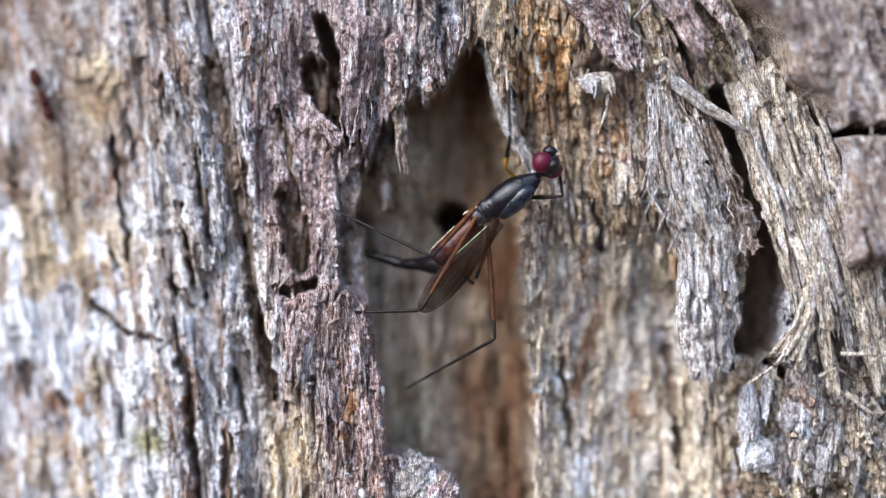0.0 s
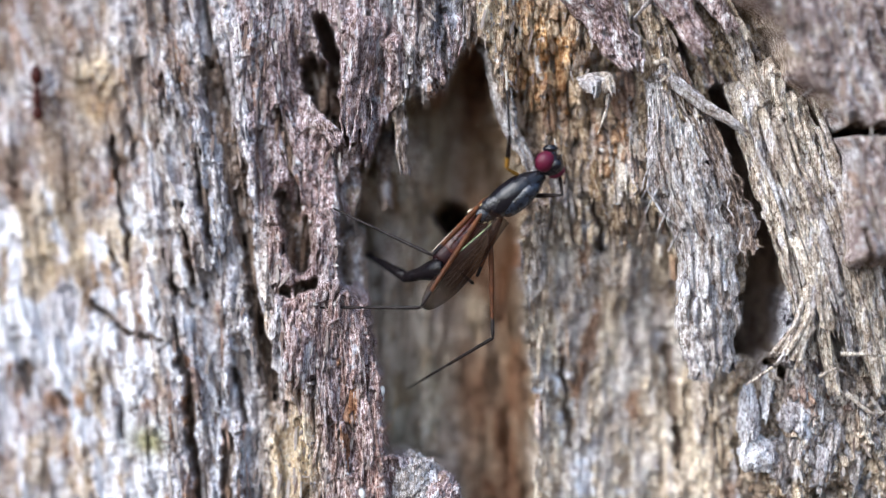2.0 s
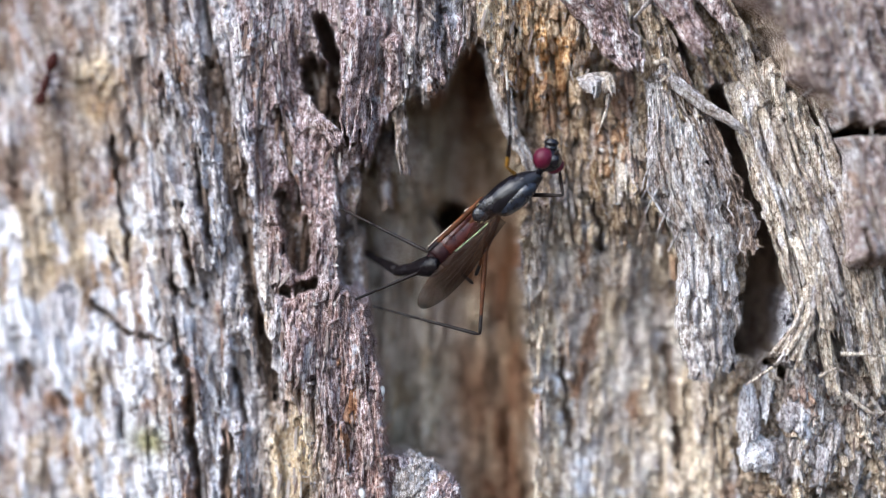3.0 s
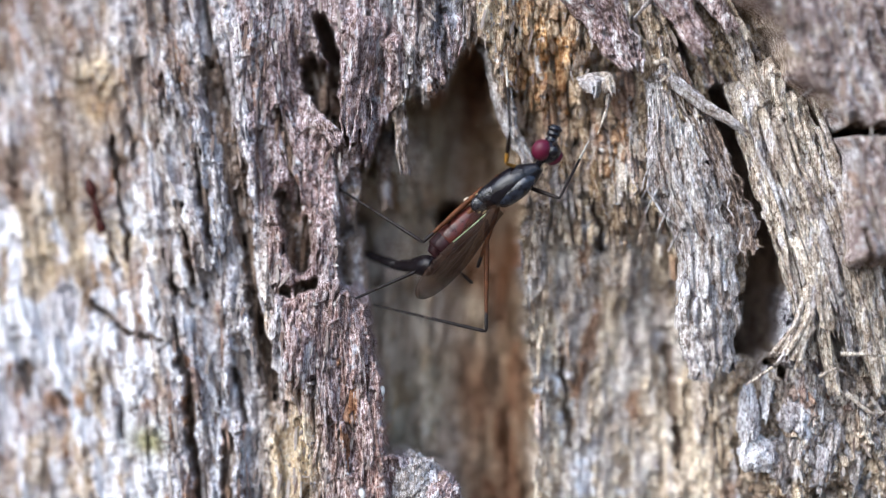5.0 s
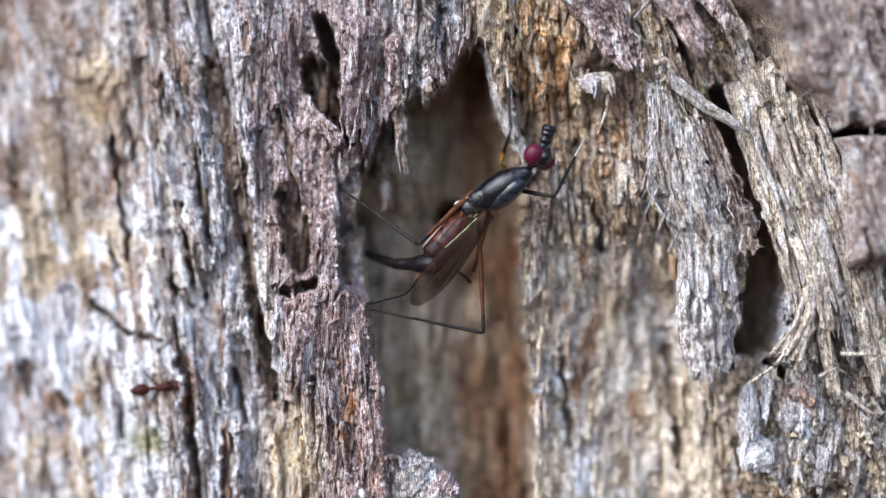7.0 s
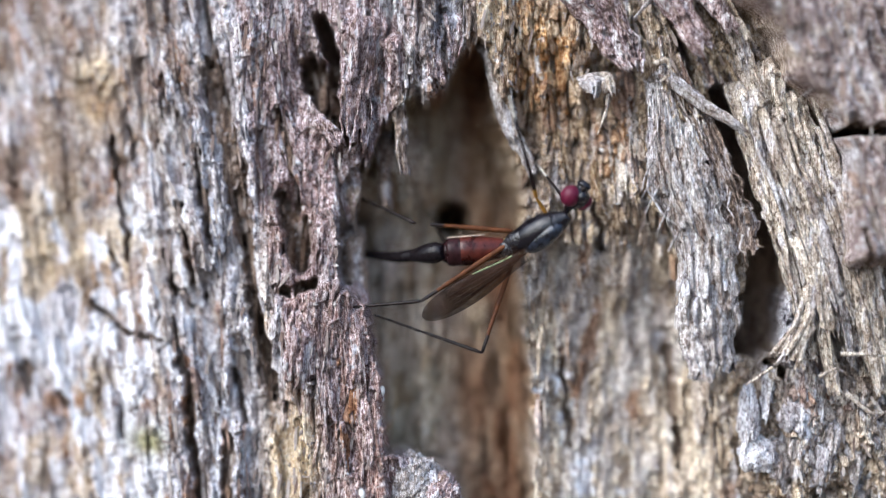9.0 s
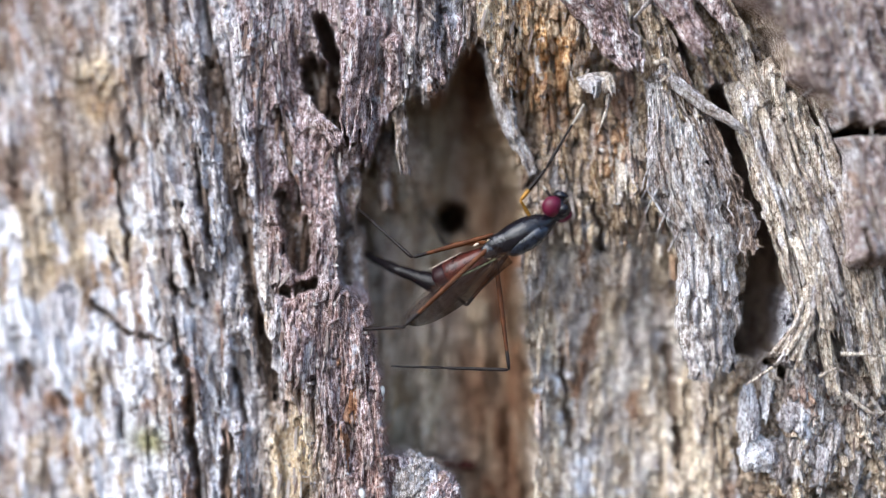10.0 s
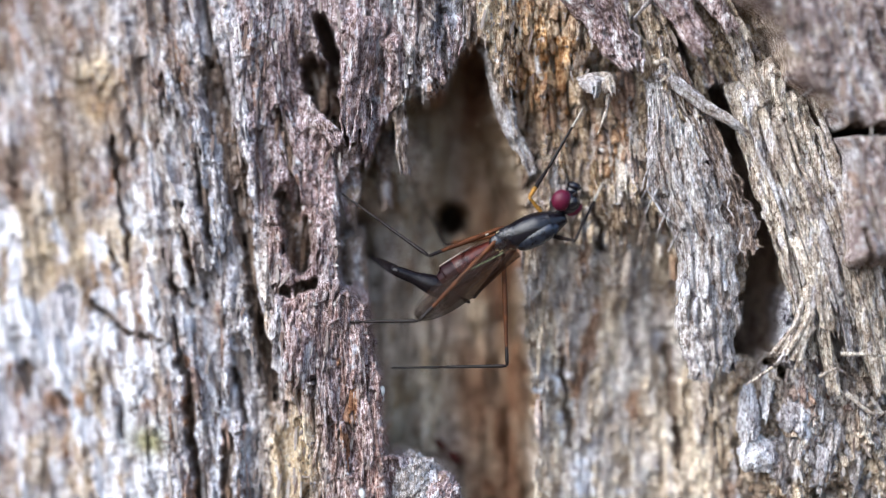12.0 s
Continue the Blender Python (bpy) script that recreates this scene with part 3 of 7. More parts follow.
def strand(name, line, r, mat, label="", sides=7):
    """A tapering fibre through (x, z, y) places."""
    line = np.array(line, float)
    t = np.linspace(0, 1, len(line))
    n = 10 * len(line)
    f = np.linspace(0, 1, n)
    p = np.stack([np.interp(f, t, line[:, k]) for k in range(3)], -1)
    for _ in range(4):
        p[1:-1] = 0.25 * p[:-2] + 0.5 * p[1:-1] + 0.25 * p[2:]
    bm = bmesh.new()
    rings = []
    for i in range(n):
        d = Vector(p[min(i + 1, n - 1)] - p[max(i - 1, 0)]).normalized()
        a = d.orthogonal().normalized()
        b = d.cross(a)
        ring = []
        for k in range(sides):
            q = 2 * math.pi * k / sides
            rr = r * (1.05 - 0.75 * f[i]) * (1 + 0.35 * noise.noise((k * 1.7, i * 0.3, line[0][0])))
            o = (a * math.cos(q) + b * math.sin(q) * 0.7) * rr
            ring.append(bm.verts.new(plan(p[i][0] + o.x, p[i][1] + o.y, p[i][2] + o.z)))
        rings.append(ring)
    for r0, r1 in zip(rings, rings[1:]):
        for k in range(sides):
            bm.faces.new((r0[k], r0[(k + 1) % sides], r1[(k + 1) % sides], r1[k])).smooth = True
    bm.faces.new(rings[0][::-1])
    bm.faces.new(rings[-1])
    bmesh.ops.recalc_face_normals(bm, faces=bm.faces)
    return part(name, bm, mat, stump, label)


# the long flap that hangs beside the crevice, and the layer behind it
splinter("hanging_flap", [(28.7, 3.4), (28.5, 6.5), (28.9, 8.9), (29.9, 10.8), (29.8, 14.0), (30.1, 15.8), (30.5, 17.0)],
         [(29.7, 3.0), (30.7, 5.8), (31.7, 8.6), (32.3, 10.6), (32.6, 13.0), (32.5, 15.2), (32.2, 16.9)],
         -0.6, -1.7, 0.7, grey_fibre, "torn grey strip of fibrous wood hanging free", rag=0.07, seed=3, curl=0.35)
splinter("wood_layer", [(30.4, 4.6), (31.2, 7.4), (31.7, 9.6), (32.1, 11.8)], [(31.2, 4.9), (32.5, 7.6), (33.5, 9.5), (33.5, 11.7)],
         -0.2, -1.1, 0.5, brown_wood, "grey-brown layer of split wood", rag=0.10, seed=5, curl=0.1)
# splinters that stand off the flap, bleached and brown, and barbs along its edge
barbs = np.random.default_rng(77)
for k in range(22):
    z0 = barbs.uniform(4.2, 14.2)
    q = barbs.uniform(0.08, 0.9)
    long = barbs.uniform(0.9, 2.6)
    line = []
    for z in (z0, z0 + 0.5 * long, z0 + long):
        x0 = float(np.interp(z, [3.4, 6.5, 8.9, 10.8, 14.0, 15.8, 17.0], [28.7, 28.5, 28.9, 29.9, 29.8, 30.1, 30.5]))
        x1 = float(np.interp(z, [3.0, 5.8, 8.6, 10.6, 13.0, 15.2, 16.9], [29.7, 30.7, 31.7, 32.3, 32.6, 32.5, 32.2]))
        line.append((x0 + (x1 - x0) * q, z))
    y0, y1 = (-0.6 - 1.1 * ((z - 3.4) / 13.6) ** 1.5 for z in (z0, z0 + long))
    lath("flap_splinter", line, barbs.uniform(0.2, 0.6), y0 + 0.05, y1 - barbs.uniform(0.1, 0.4), 0.25, (pale_wood, grey_fibre, brown_wood)[k % 3], "torn splinter on the hanging strip", taper=0.5, seed=k + 2, rag=0.3, curl=0.2, shag=0.8)
for x, z, dx, dz in ((28.5, 7.6, -0.25, 0.9), (28.6, 8.3, -0.35, 0.5), (28.8, 8.7, -0.4, 0.8), (29.2, 9.7, -0.3, 0.7), (29.7, 10.6, -0.35, 0.6), (28.7, 6.4, -0.3, 0.8), (31.9, 9.0, 0.4, 0.7), (32.4, 10.9, 0.4, 0.4), (29.9, 12.6, -0.25, 0.7)):
    y = -0.7 - 1.0 * ((z - 3.4) / 13.6) ** 1.5
    strand("wood_strand", [(x + 0.3, z - 0.5, y), (x + 0.3 * dx, z + 0.3 * dz, y - 0.2), (x + dx, z + dz, y - 0.5)], 0.07, grey_fibre)
# upper plate beside the hollow
splinter("bark_plate", [(24.4, -0.6), (26.0, 1.4), (27.0, 2.8), (27.8, 3.5)], [(26.6, -0.6), (27.5, 0.2), (28.2, 1.7), (28.3, 3.4)],
         -0.9, -1.3, 0.6, plum_wood, "purplish grey plate of weathered bark", rag=0.15, seed=8, curl=0.2)
lath("wood_flake", [(26.0, 3.2), (26.2, 3.9), (26.1, 4.7)], 1.2, -0.9, -1.3, 0.3, grey_fibre, "pale torn wood flake", seed=2, rag=0.4, curl=0.4)
lath("wood_flake", [(26.7, 3.1), (26.9, 4.0), (27.0, 4.7)], 0.7, -0.8, -1.2, 0.3, tan_fibre, "pale torn wood flake", seed=4, rag=0.4)
lath("wood_strand", [(29.0, 3.0), (29.9, 3.8), (31.2, 4.8), (32.3, 5.5), (33.1, 6.1)], 0.75, -0.8, -1.3, 0.35, grey_fibre, "grey-brown splinter lying across the crevice", taper=0.45, seed=9, rag=0.1, curl=0.2, shag=0.6)
strand("wood_strand", [(28.9, 2.9, -0.9), (29.4, 2.7, -1.4), (29.5, 3.4, -1.6), (29.1, 3.7, -1.2)], 0.16, tan_fibre, "curled torn end of a splinter")
for x, z, wide, long, seed in ((35.5, 18.0, 1.0, 1.6, 3), (36.2, 18.2, 0.8, 1.2, 5), (34.0, 17.2, 0.7, 2.6, 7), (33.4, 18.6, 0.9, 1.9, 9), (35.2, 19.6, 0.8, 2.0, 11), (36.8, 19.4, 0.8, 2.4, 13), (38.2, 17.2, 0.9, 2.2, 2), (34.6, 20.6, 0.9, 1.8, 4),
                               (37.9, 20.4, 1.0, 2.0, 8), (36.1, 21.0, 0.8, 1.6, 10)):
    lath("wood_flake", [(x + 0.2, z - 0.4 * long), (x, z + 0.3 * long), (x - 0.25, z + long)], wide, 0.5, -0.1, 0.4, pale_wood if seed in (3, 5, 7, 9) else grey_fibre, "white bleached wood flake", seed=seed, rag=0.45, curl=0.25, taper=0.55)
strand("wood_strand", [(28.2, -0.3, -1.1), (28.7, 0.1, -1.2), (28.0, 0.9, -1.0)], 0.2, grey_fibre)
# bundle of fibres on the far side of the crevice
bundle = (
    ([(32.6, 3.5), (33.2, 6.2), (34.1, 9.0), (34.9, 11.5), (35.7, 14.0), (36.1, 16.2)], 1.15, 2),
    ([(33.6, 2.6), (34.5, 5.8), (35.3, 8.4), (36.1, 11.6), (36.8, 15.0)], 1.2, 6),
    ([(34.9, 3.8), (35.8, 7.0), (36.7, 10.2), (37.5, 14.0), (38.0, 17.2)], 1.1, 7),
    ([(36.3, 6.0), (37.0, 9.5), (37.9, 13.0), (38.7, 16.8)], 1.0, 9),
    ([(34.4, 9.0), (35.0, 12.0), (35.6, 14.6), (35.9, 16.6)], 0.7, 10),
    ([(35.4, 10.0), (36.0, 13.0), (36.7, 16.4), (37.0, 18.0)], 0.7, 11),
    ([(32.2, 0.8), (32.9, 3.0), (33.8, 5.0)], 1.0, 12),
    ([(37.6, 11.6), (38.2, 14.0), (39.4, 18.5)], 1.1, 13),
)
for line, wide, seed in bundle:
    lath("fibre_strip", line, wide, -0.3 - 0.04 * seed, -0.35 - 0.05 * seed, 0.6, tan_fibre, "tan strip of long wood fibres", taper=0.75, seed=seed, rag=0.12, curl=0.2)
# finer strips over and between them
edge_a = np.array([(32.5, 3.6), (33.4, 6.9), (34.5, 9.6), (35.4, 12.2), (35.9, 14.6), (36.2, 16.6)])
edge_b = np.array([(35.4, 1.6), (36.8, 5.6), (37.9, 9.0), (38.9, 12.4), (39.5, 15.0), (39.9, 17.6)])
strips = np.random.default_rng(31)
for k in range(30):
    q = (k + strips.uniform(0.1, 0.9)) / 30
    a, b = strips.uniform(0, 2.2), strips.uniform(3.0, 5.0)
    t = np.linspace(a, b, 6)
    q = q + np.linspace(0, strips.normal(0, 0.03), 6)
    line = [tuple((1 - qq) * np.array([np.interp(tt, range(6), edge_a[:, i]) for i in (0, 1)]) + qq * np.array([np.interp(tt, range(6), edge_b[:, i]) for i in (0, 1)])) for tt, qq in zip(t, q)]
    deep = -0.65 - 0.4 * strips.random()
    lath("fibre_strip", line, strips.uniform(0.22, 0.6), deep, deep - strips.uniform(0.0, 0.5), 0.35, tan_fibre if k % 4 else grey_fibre, "thin torn strip of wood fibres", taper=0.6, seed=3 + k, rag=0.2, curl=0.1, shag=0.7)
for line, wide in (([(29.3, -0.6), (30.2, 1.0), (31.4, 2.9)], 1.5), ([(31.0, -0.6), (31.8, 0.8), (32.6, 2.2)], 1.1)):
    lath("bark_plate", line, wide, -1.0, -1.8, 0.6, plum_wood, "purplish grey plate of weathered bark", taper=0.5, seed=int(10 * wide), rag=0.25, curl=0.3)
for k in range(9):
    f = k / 8
    x2, z2 = 35.3 - 1.5 * f, 16.6 - 0.9 * f + strips.normal(0, 0.25)
    lath("fibre_strip", [(36.0 - 0.5 * f, 11.2 + 1.6 * f), (35.9 - 0.6 * f, 13.2 + 0.8 * f), (0.45 * 35.6 + 0.55 * x2, 0.5 * 14.2 + 0.5 * z2), (x2, z2)], strips.uniform(0.25, 0.5), -1.0, -1.7 + 0.9 * f, 0.3, tan_fibre, "thin torn strip of wood fibres", taper=0.5, seed=5 + 2 * k, rag=0.15, curl=0.05, shag=0.6)
for line, r in (([(35.7, 13.8, -1.2), (35.0, 15.0, -1.4), (34.0, 16.2, -1.2), (32.9, 17.0, -0.6)], 0.17), ([(35.8, 14.4, -1.1), (35.2, 15.4, -1.3), (34.6, 16.0, -1.1)], 0.2),
                ([(35.4, 13.2, -1.0), (34.9, 14.4, -1.4), (34.3, 15.2, -1.1)], 0.16), ([(36.9, 15.6, -1.4), (38.0, 15.6, -1.6), (38.9, 15.7, -1.3)], 0.12),
                ([(36.0, 16.6, -1.3), (36.7, 16.2, -1.5), (37.3, 16.5, -1.2)], 0.1), ([(37.2, 17.3, -1.3), (38.2, 18.2, -1.5), (39.4, 18.1, -1.2)], 0.12),
                ([(28.6, 7.9, -0.9), (28.5, 8.5, -1.6), (29.1, 9.0, -1.2)], 0.08), ([(28.6, 8.5, -0.9), (29.2, 9.6, -1.6), (29.8, 10.0, -1.4)], 0.08),
                ([(26.9, 4.2, -0.4), (26.7, 5.2, -0.8), (26.4, 6.0, -0.3)], 0.12)):
    strand("wood_strand", line, r, tan_fibre if line[0][0] > 33 or line[0][1] < 6 else grey_fibre)
# fringe over the hollow
for line, wide, seed, mat in (([(17.3, 1.2), (17.5, 2.8), (17.7, 4.5)], 1.15, 2, plum_wood), ([(18.9, 1.0), (19.1, 2.6), (19.35, 4.3)], 1.0, 4, plum_wood),
                              ([(20.0, 0.4), (20.1, 2.0), (20.0, 3.4)], 0.8, 6, plum_wood), ([(20.9, -0.4), (20.8, 1.0), (20.7, 2.2)], 0.9, 7, brown_wood),
                              ([(16.2, 0.6), (15.9, 3.5), (15.7, 5.4), (15.6, 7.2)], 1.7, 8, plum_wood),
                              ([(13.9, 5.2), (14.7, 5.9), (15.4, 7.1)], 0.7, 10, plum_wood), ([(18.2, 1.4), (18.2, 2.6), (18.1, 3.6)], 0.6, 3, grey_fibre)):
    lath("wood_fringe", line, wide, -0.3, -0.6, 0.6, mat, "torn end of purplish brown wood over the hollow", taper=0.7, seed=seed, rag=0.28, curl=0.15)
lath("hanging_strip", [(17.5, 4.0), (17.65, 5.2), (17.75, 6.6), (17.95, 8.1)], 0.75, 0.3, 0.5, 0.35, brown_wood, "thin brown strip hanging inside the hollow", taper=0.7, seed=11, rag=0.08)
lath("hanging_strip", [(16.9, 5.6), (16.9, 7.8), (17.1, 9.6)], 0.8, 2.0, 2.2, 0.5, brown_wood, taper=0.7, seed=12, rag=0.2)
lath("hanging_strip", [(15.6, 7.8), (15.5, 9.0), (15.6, 10.6)], 0.8, 1.3, 1.6, 0.5, brown_wood, taper=0.6, seed=13, rag=0.2)
lath("hanging_strip", [(15.5, 9.9), (15.55, 11.5), (15.7, 13.4)], 1.1, 2.0, 1.8, 0.6, brown_wood, taper=0.9, seed=4, rag=0.1)
lath("hanging_strip", [(15.3, 7.0), (15.4, 8.6), (15.5, 10.2)], 1.0, 1.2, 1.4, 0.5, plum_wood, taper=0.6, seed=6, rag=0.25)
lath("rim_strip", [(21.6, 1.6), (22.1, 3.6), (22.6, 5.6), (23.3, 7.0), (23.7, 8.1)], 1.0, 0.7, 0.6, 0.6, grey_fibre, "grey fibrous rim of the hollow", taper=0.5, seed=14, rag=0.15)
lath("rim_strip", [(22.0, -0.6), (22.2, 1.6), (22.5, 4.0), (22.9, 5.4)], 0.5, 0.5, 0.5, 0.4, grey_fibre, taper=0.5, seed=15, rag=0.15)
for line, wide, seed in (([(25.8, 4.6), (26.1, 7.0), (26.9, 10.3)], 1.1, 2), ([(27.2, 4.8), (27.4, 7.2), (27.7, 9.8)], 1.1, 5), ([(24.6, 4.6), (24.9, 6.8), (25.2, 8.6)], 0.9, 7),
                         ([(23.8, 0.6), (24.0, 2.6), (24.4, 4.4)], 1.3, 9), ([(28.0, 3.9), (28.1, 6.0), (28.3, 8.4)], 0.9, 11)):
    lath("wood_rib", line, wide, 0.1, 0.55, 0.7, amber_wood if seed in (2, 9, 7) else tan_fibre, "tan rib of crumbling wood", taper=0.6, seed=seed, rag=0.3, curl=0.4, follow=True)
# laths of the pale weathered sheet
for line, wide, seed in (([(8.2, 1.6), (8.5, 4.5), (8.9, 8.0)], 0.75, 2), ([(9.2, 4.6), (9.6, 8.0), (10.1, 12.4)], 0.7, 4), ([(7.3, 13.2), (8.6, 16.2), (9.9, 19.0)], 0.5, 6),
                         ([(8.6, 13.4), (9.4, 16.0), (10.2, 18.8)], 0.6, 8), ([(10.0, 0.2), (10.4, 4.0), (11.2, 8.6)], 0.8, 10), ([(7.2, 9.2), (7.6, 11.0), (8.2, 13.4)], 0.5, 3),
                         ([(6.2, 5.2), (6.6, 8.0), (7.0, 11.0)], 0.6, 5), ([(11.0, 9.2), (11.4, 12.0), (11.9, 15.4)], 0.6, 7), ([(8.4, -0.6), (8.8, 1.6), (9.1, 3.0)], 0.6, 9)):
    lath("weathered_lath", line, wide * 1.25, 0.12, 0.4, 0.5, pale_wood, "pale bluish grey lath of weathered wood", taper=0.5, seed=seed, rag=0.3, curl=0.3, follow=True)
for line, wide, seed in (([(12.8, 13.2), (13.4, 15.0), (13.2, 17.5)], 1.6, 3), ([(15.2, 12.6), (15.8, 15.0), (16.2, 18.0)], 1.4, 5), ([(14.2, 13.4), (14.6, 17.0), (14.8, 21.6)], 1.2, 7),
                         ([(16.0, 16.0), (16.4, 19.0), (16.5, 22.0)], 1.0, 9), ([(14.2, 7.4), (14.3, 10.0), (14.1, 12.4)], 1.2, 12),
                         ([(11.8, 1.0), (12.2, 3.6), (12.8, 6.2)], 1.1, 13), ([(12.9, 0.2), (12.9, 2.0), (13.0, 3.6)], 0.8, 14)):
    lath("bark_plate", line, wide * 1.15, 0.1, 0.35, 0.6, plum_wood, "purplish brown plate of rotten wood", taper=0.7, seed=seed, rag=0.3, curl=0.3, follow=True)


def broken_top():
    """The rough broken end of the trunk."""
    bm = bmesh.new()
    rings = []
    for i in range(1, 25):
        r = (RADIUS + 0.5) * i / 24
        ring = []
        for k in range(96):
            a = 2 * math.pi * k / 96
            h = 7 * noise.noise((r * math.cos(a) / 22, r * math.sin(a) / 22, 3)) + 3 * noise.noise((r * math.cos(a) / 5, r * math.sin(a) / 5, 8)) - 6 * (1 - i / 24)
            p = Vector(((23.0 - 19.6 + r * math.cos(a)) * MM, (RADIUS + r * math.sin(a)) * MM, (311 + (h if i < 24 else -1)) * MM + HIGH))
            ring.append(bm.verts.new(p))
        rings.append(ring)
    bm.faces.new(rings[0])
    for r0, r1 in zip(rings, rings[1:]):
        for k in range(96):
            bm.faces.new((r0[k], r1[k], r1[(k + 1) % 96], r0[(k + 1) % 96])).smooth = True
    part("broken_top", bm, brown_wood, stump, "rough broken top of the trunk")


broken_top()


def lump(x, z, y, rx, rz, deep, seed, mat, label):
    bm = bmesh.new()
    bmesh.ops.create_icosphere(bm, subdivisions=6 if rx > 0.9 else 5, radius=1)
    for v in bm.verts:
        n = v.co.normalized()
        k = 1 + 0.30 * noise.noise(n * 2.2 + Vector((seed, 0, 0))) + 0.16 * noise.noise(n * 7 + Vector((0, seed, 0))) + 0.07 * noise.noise(n * 18) + 0.05 * noise.noise(n * 40)
        v.co = plan(x, z, y) + Vector((n.x * rx, n.y * deep, n.z * rz)) * k * MM
    for f in bm.faces:
        f.smooth = True
    part("wood_lump", bm, mat, stump, label)


for x, z, rx, rz, seed in ((33.2, 18.6, 0.45, 1.5, 3), (33.6, 20.2, 0.8, 0.8, 4), (35.1, 18.4, 0.55, 0.75, 6), (35.9, 18.8, 0.5, 0.8, 7), (36.6, 20.4, 0.45, 1.1, 8)):
    lump(x, z, 0.7, rx, rz, 0.55, seed, pale_wood, "white crumbly crust on rotten wood")
lump(18.2, 21.6, 0.6, 1.25, 1.35, 1.1, 2, grey_fibre, "pale crumbly lump of rotten wood")
lump(19.5, 22.2, 0.3, 0.95, 1.15, 1.0, 5, plum_wood, "pinkish crumbly lump of rotten wood")


def grain_of_white(x, z, y, turn):
    bm = ellipsoid(0, 0, 0, 0.14, 0.14, 0.26)
    for v in bm.verts:
        v.co *= 1 + 0.12 * noise.noise(v.co / MM * 6)
    me = bpy.data.meshes.new("egg")
    bm.to_mesh(me)
    bm.free()
    me.materials.append(egg_white)
    ob = tagged(new("egg", me), "tiny white oval egg stuck to the rotten wood", "egg")
    ob.matrix_world = Matrix.Translation(plan(x, z, y)) @ pose(0, 0, 0, 0, turn, 0)


def crumbs():
    """Slivers and grains that stand off the wood all over, too many to count."""
    r = np.random.default_rng(11)
    n = 9000
    cx, cz = r.uniform(3, 40, n), r.uniform(-1, 23, n)
    depth, zones, face = relief(cx, cz)
    base = RADIUS - np.sqrt(RADIUS ** 2 - (cx - 23.0) ** 2)
    smooth = (cx > 22.5) & (cx < 31) & (cz > 10.5)
    near_hollow = (cx > 14.6) & (cx < 24.2) & (cz > 3.5)
    keep = (depth < 2.2) & ~(near_hollow & (depth > 0.9))
    slivers, grains = [], []
    for i, (x, z, y, ok) in enumerate(zip(cx, cz, depth + base, keep)):
        if not ok:
            continue
        if i % 9 == 0:
            if smooth[i]:
                continue
            w, l, h = r.uniform(0.05, 0.16), r.uniform(0.3, 1.1), r.uniform(0.04, 0.1)
            lift, a = r.uniform(0.0, 0.16), r.normal(0.0, 0.14) + (0.4 if x > 28 and z < 15 else 0.14 if x < 10 else 0.0)
            if r.random() < 0.1:
                a += r.normal(0, 0.6)
            pts = []
            for s, ww in ((-0.5, 0.7), (0.1, 1.0), (0.5, r.uniform(0.1, 0.7))):
                for e in (-1, 1):
                    for back in (0, 1):
                        u, v = e * w * ww * 0.5, s * l
                        px, pz = x + u * math.cos(a) + v * math.sin(a), z - u * math.sin(a) + v * math.cos(a)
                        py = y + 0.02 - lift * (s + 0.5) - (0 if back else h)
                        pts.append(tuple(plan(px, pz, py)))
            slivers.append(pts)
        else:
            if smooth[i] and r.random() < 0.7:
                continue
            q = r.uniform(0.03, 0.085) * (1.6 if r.random() < 0.06 else 1)
            e = r.uniform(0.7, 1.8)
            c = [(q, 0, 0), (0, q * e, 0), (-q, 0, 0), (0, -q * e, 0), (0, 0, q), (0, 0, -q)]
            grains.append([tuple(plan(*(np.array((x, z, y)) + np.array(d) * r.uniform(0.6, 1.3, 3) + r.normal(0, 0.2 * q, 3)))) for d in c])
    box = [(0, 4, 6, 2), (4, 8, 10, 6), (1, 3, 7, 5), (5, 7, 11, 9), (0, 1, 5, 4), (4, 5, 9, 8), (2, 6, 7, 3), (6, 10, 11, 7), (8, 9, 11, 10), (0, 2, 3, 1)]
    octa = [(0, 1, 4), (1, 2, 4), (2, 3, 4), (3, 0, 4), (1, 0, 5), (2, 1, 5), (3, 2, 5), (0, 3, 5)]
    for name, data, shape, mat in (("loose_fibre", slivers, box, sliver_wood), ("wood_dust", grains, octa, dust_wood)):
        k = len(data[0])
        me = bpy.data.meshes.new(name)
        me.from_pydata([p for c in data for p in c], [], [tuple(i * k + q for q in f) for i in range(len(data)) for f in shape])
        me.validate()
        tagged(part(name, me, mat, stump, "loose bits of crumbling wood"), kind="stuff")


def quad_mesh(name, co, quads, values):
    me = bpy.data.meshes.new(name)
    me.vertices.add(len(co))
    me.vertices.foreach_set("co", co.ravel())
    me.loops.add(quads.size)
    me.loops.foreach_set("vertex_index", quads.ravel())
    me.polygons.add(len(quads))
    me.polygons.foreach_set("loop_start", np.arange(0, quads.size, 4))
    for attr, v in values.items():
        me.attributes.new(attr, "FLOAT", "POINT").data.foreach_set("value", v.astype(np.float32))
    me.update(calc_edges=True)
    return me


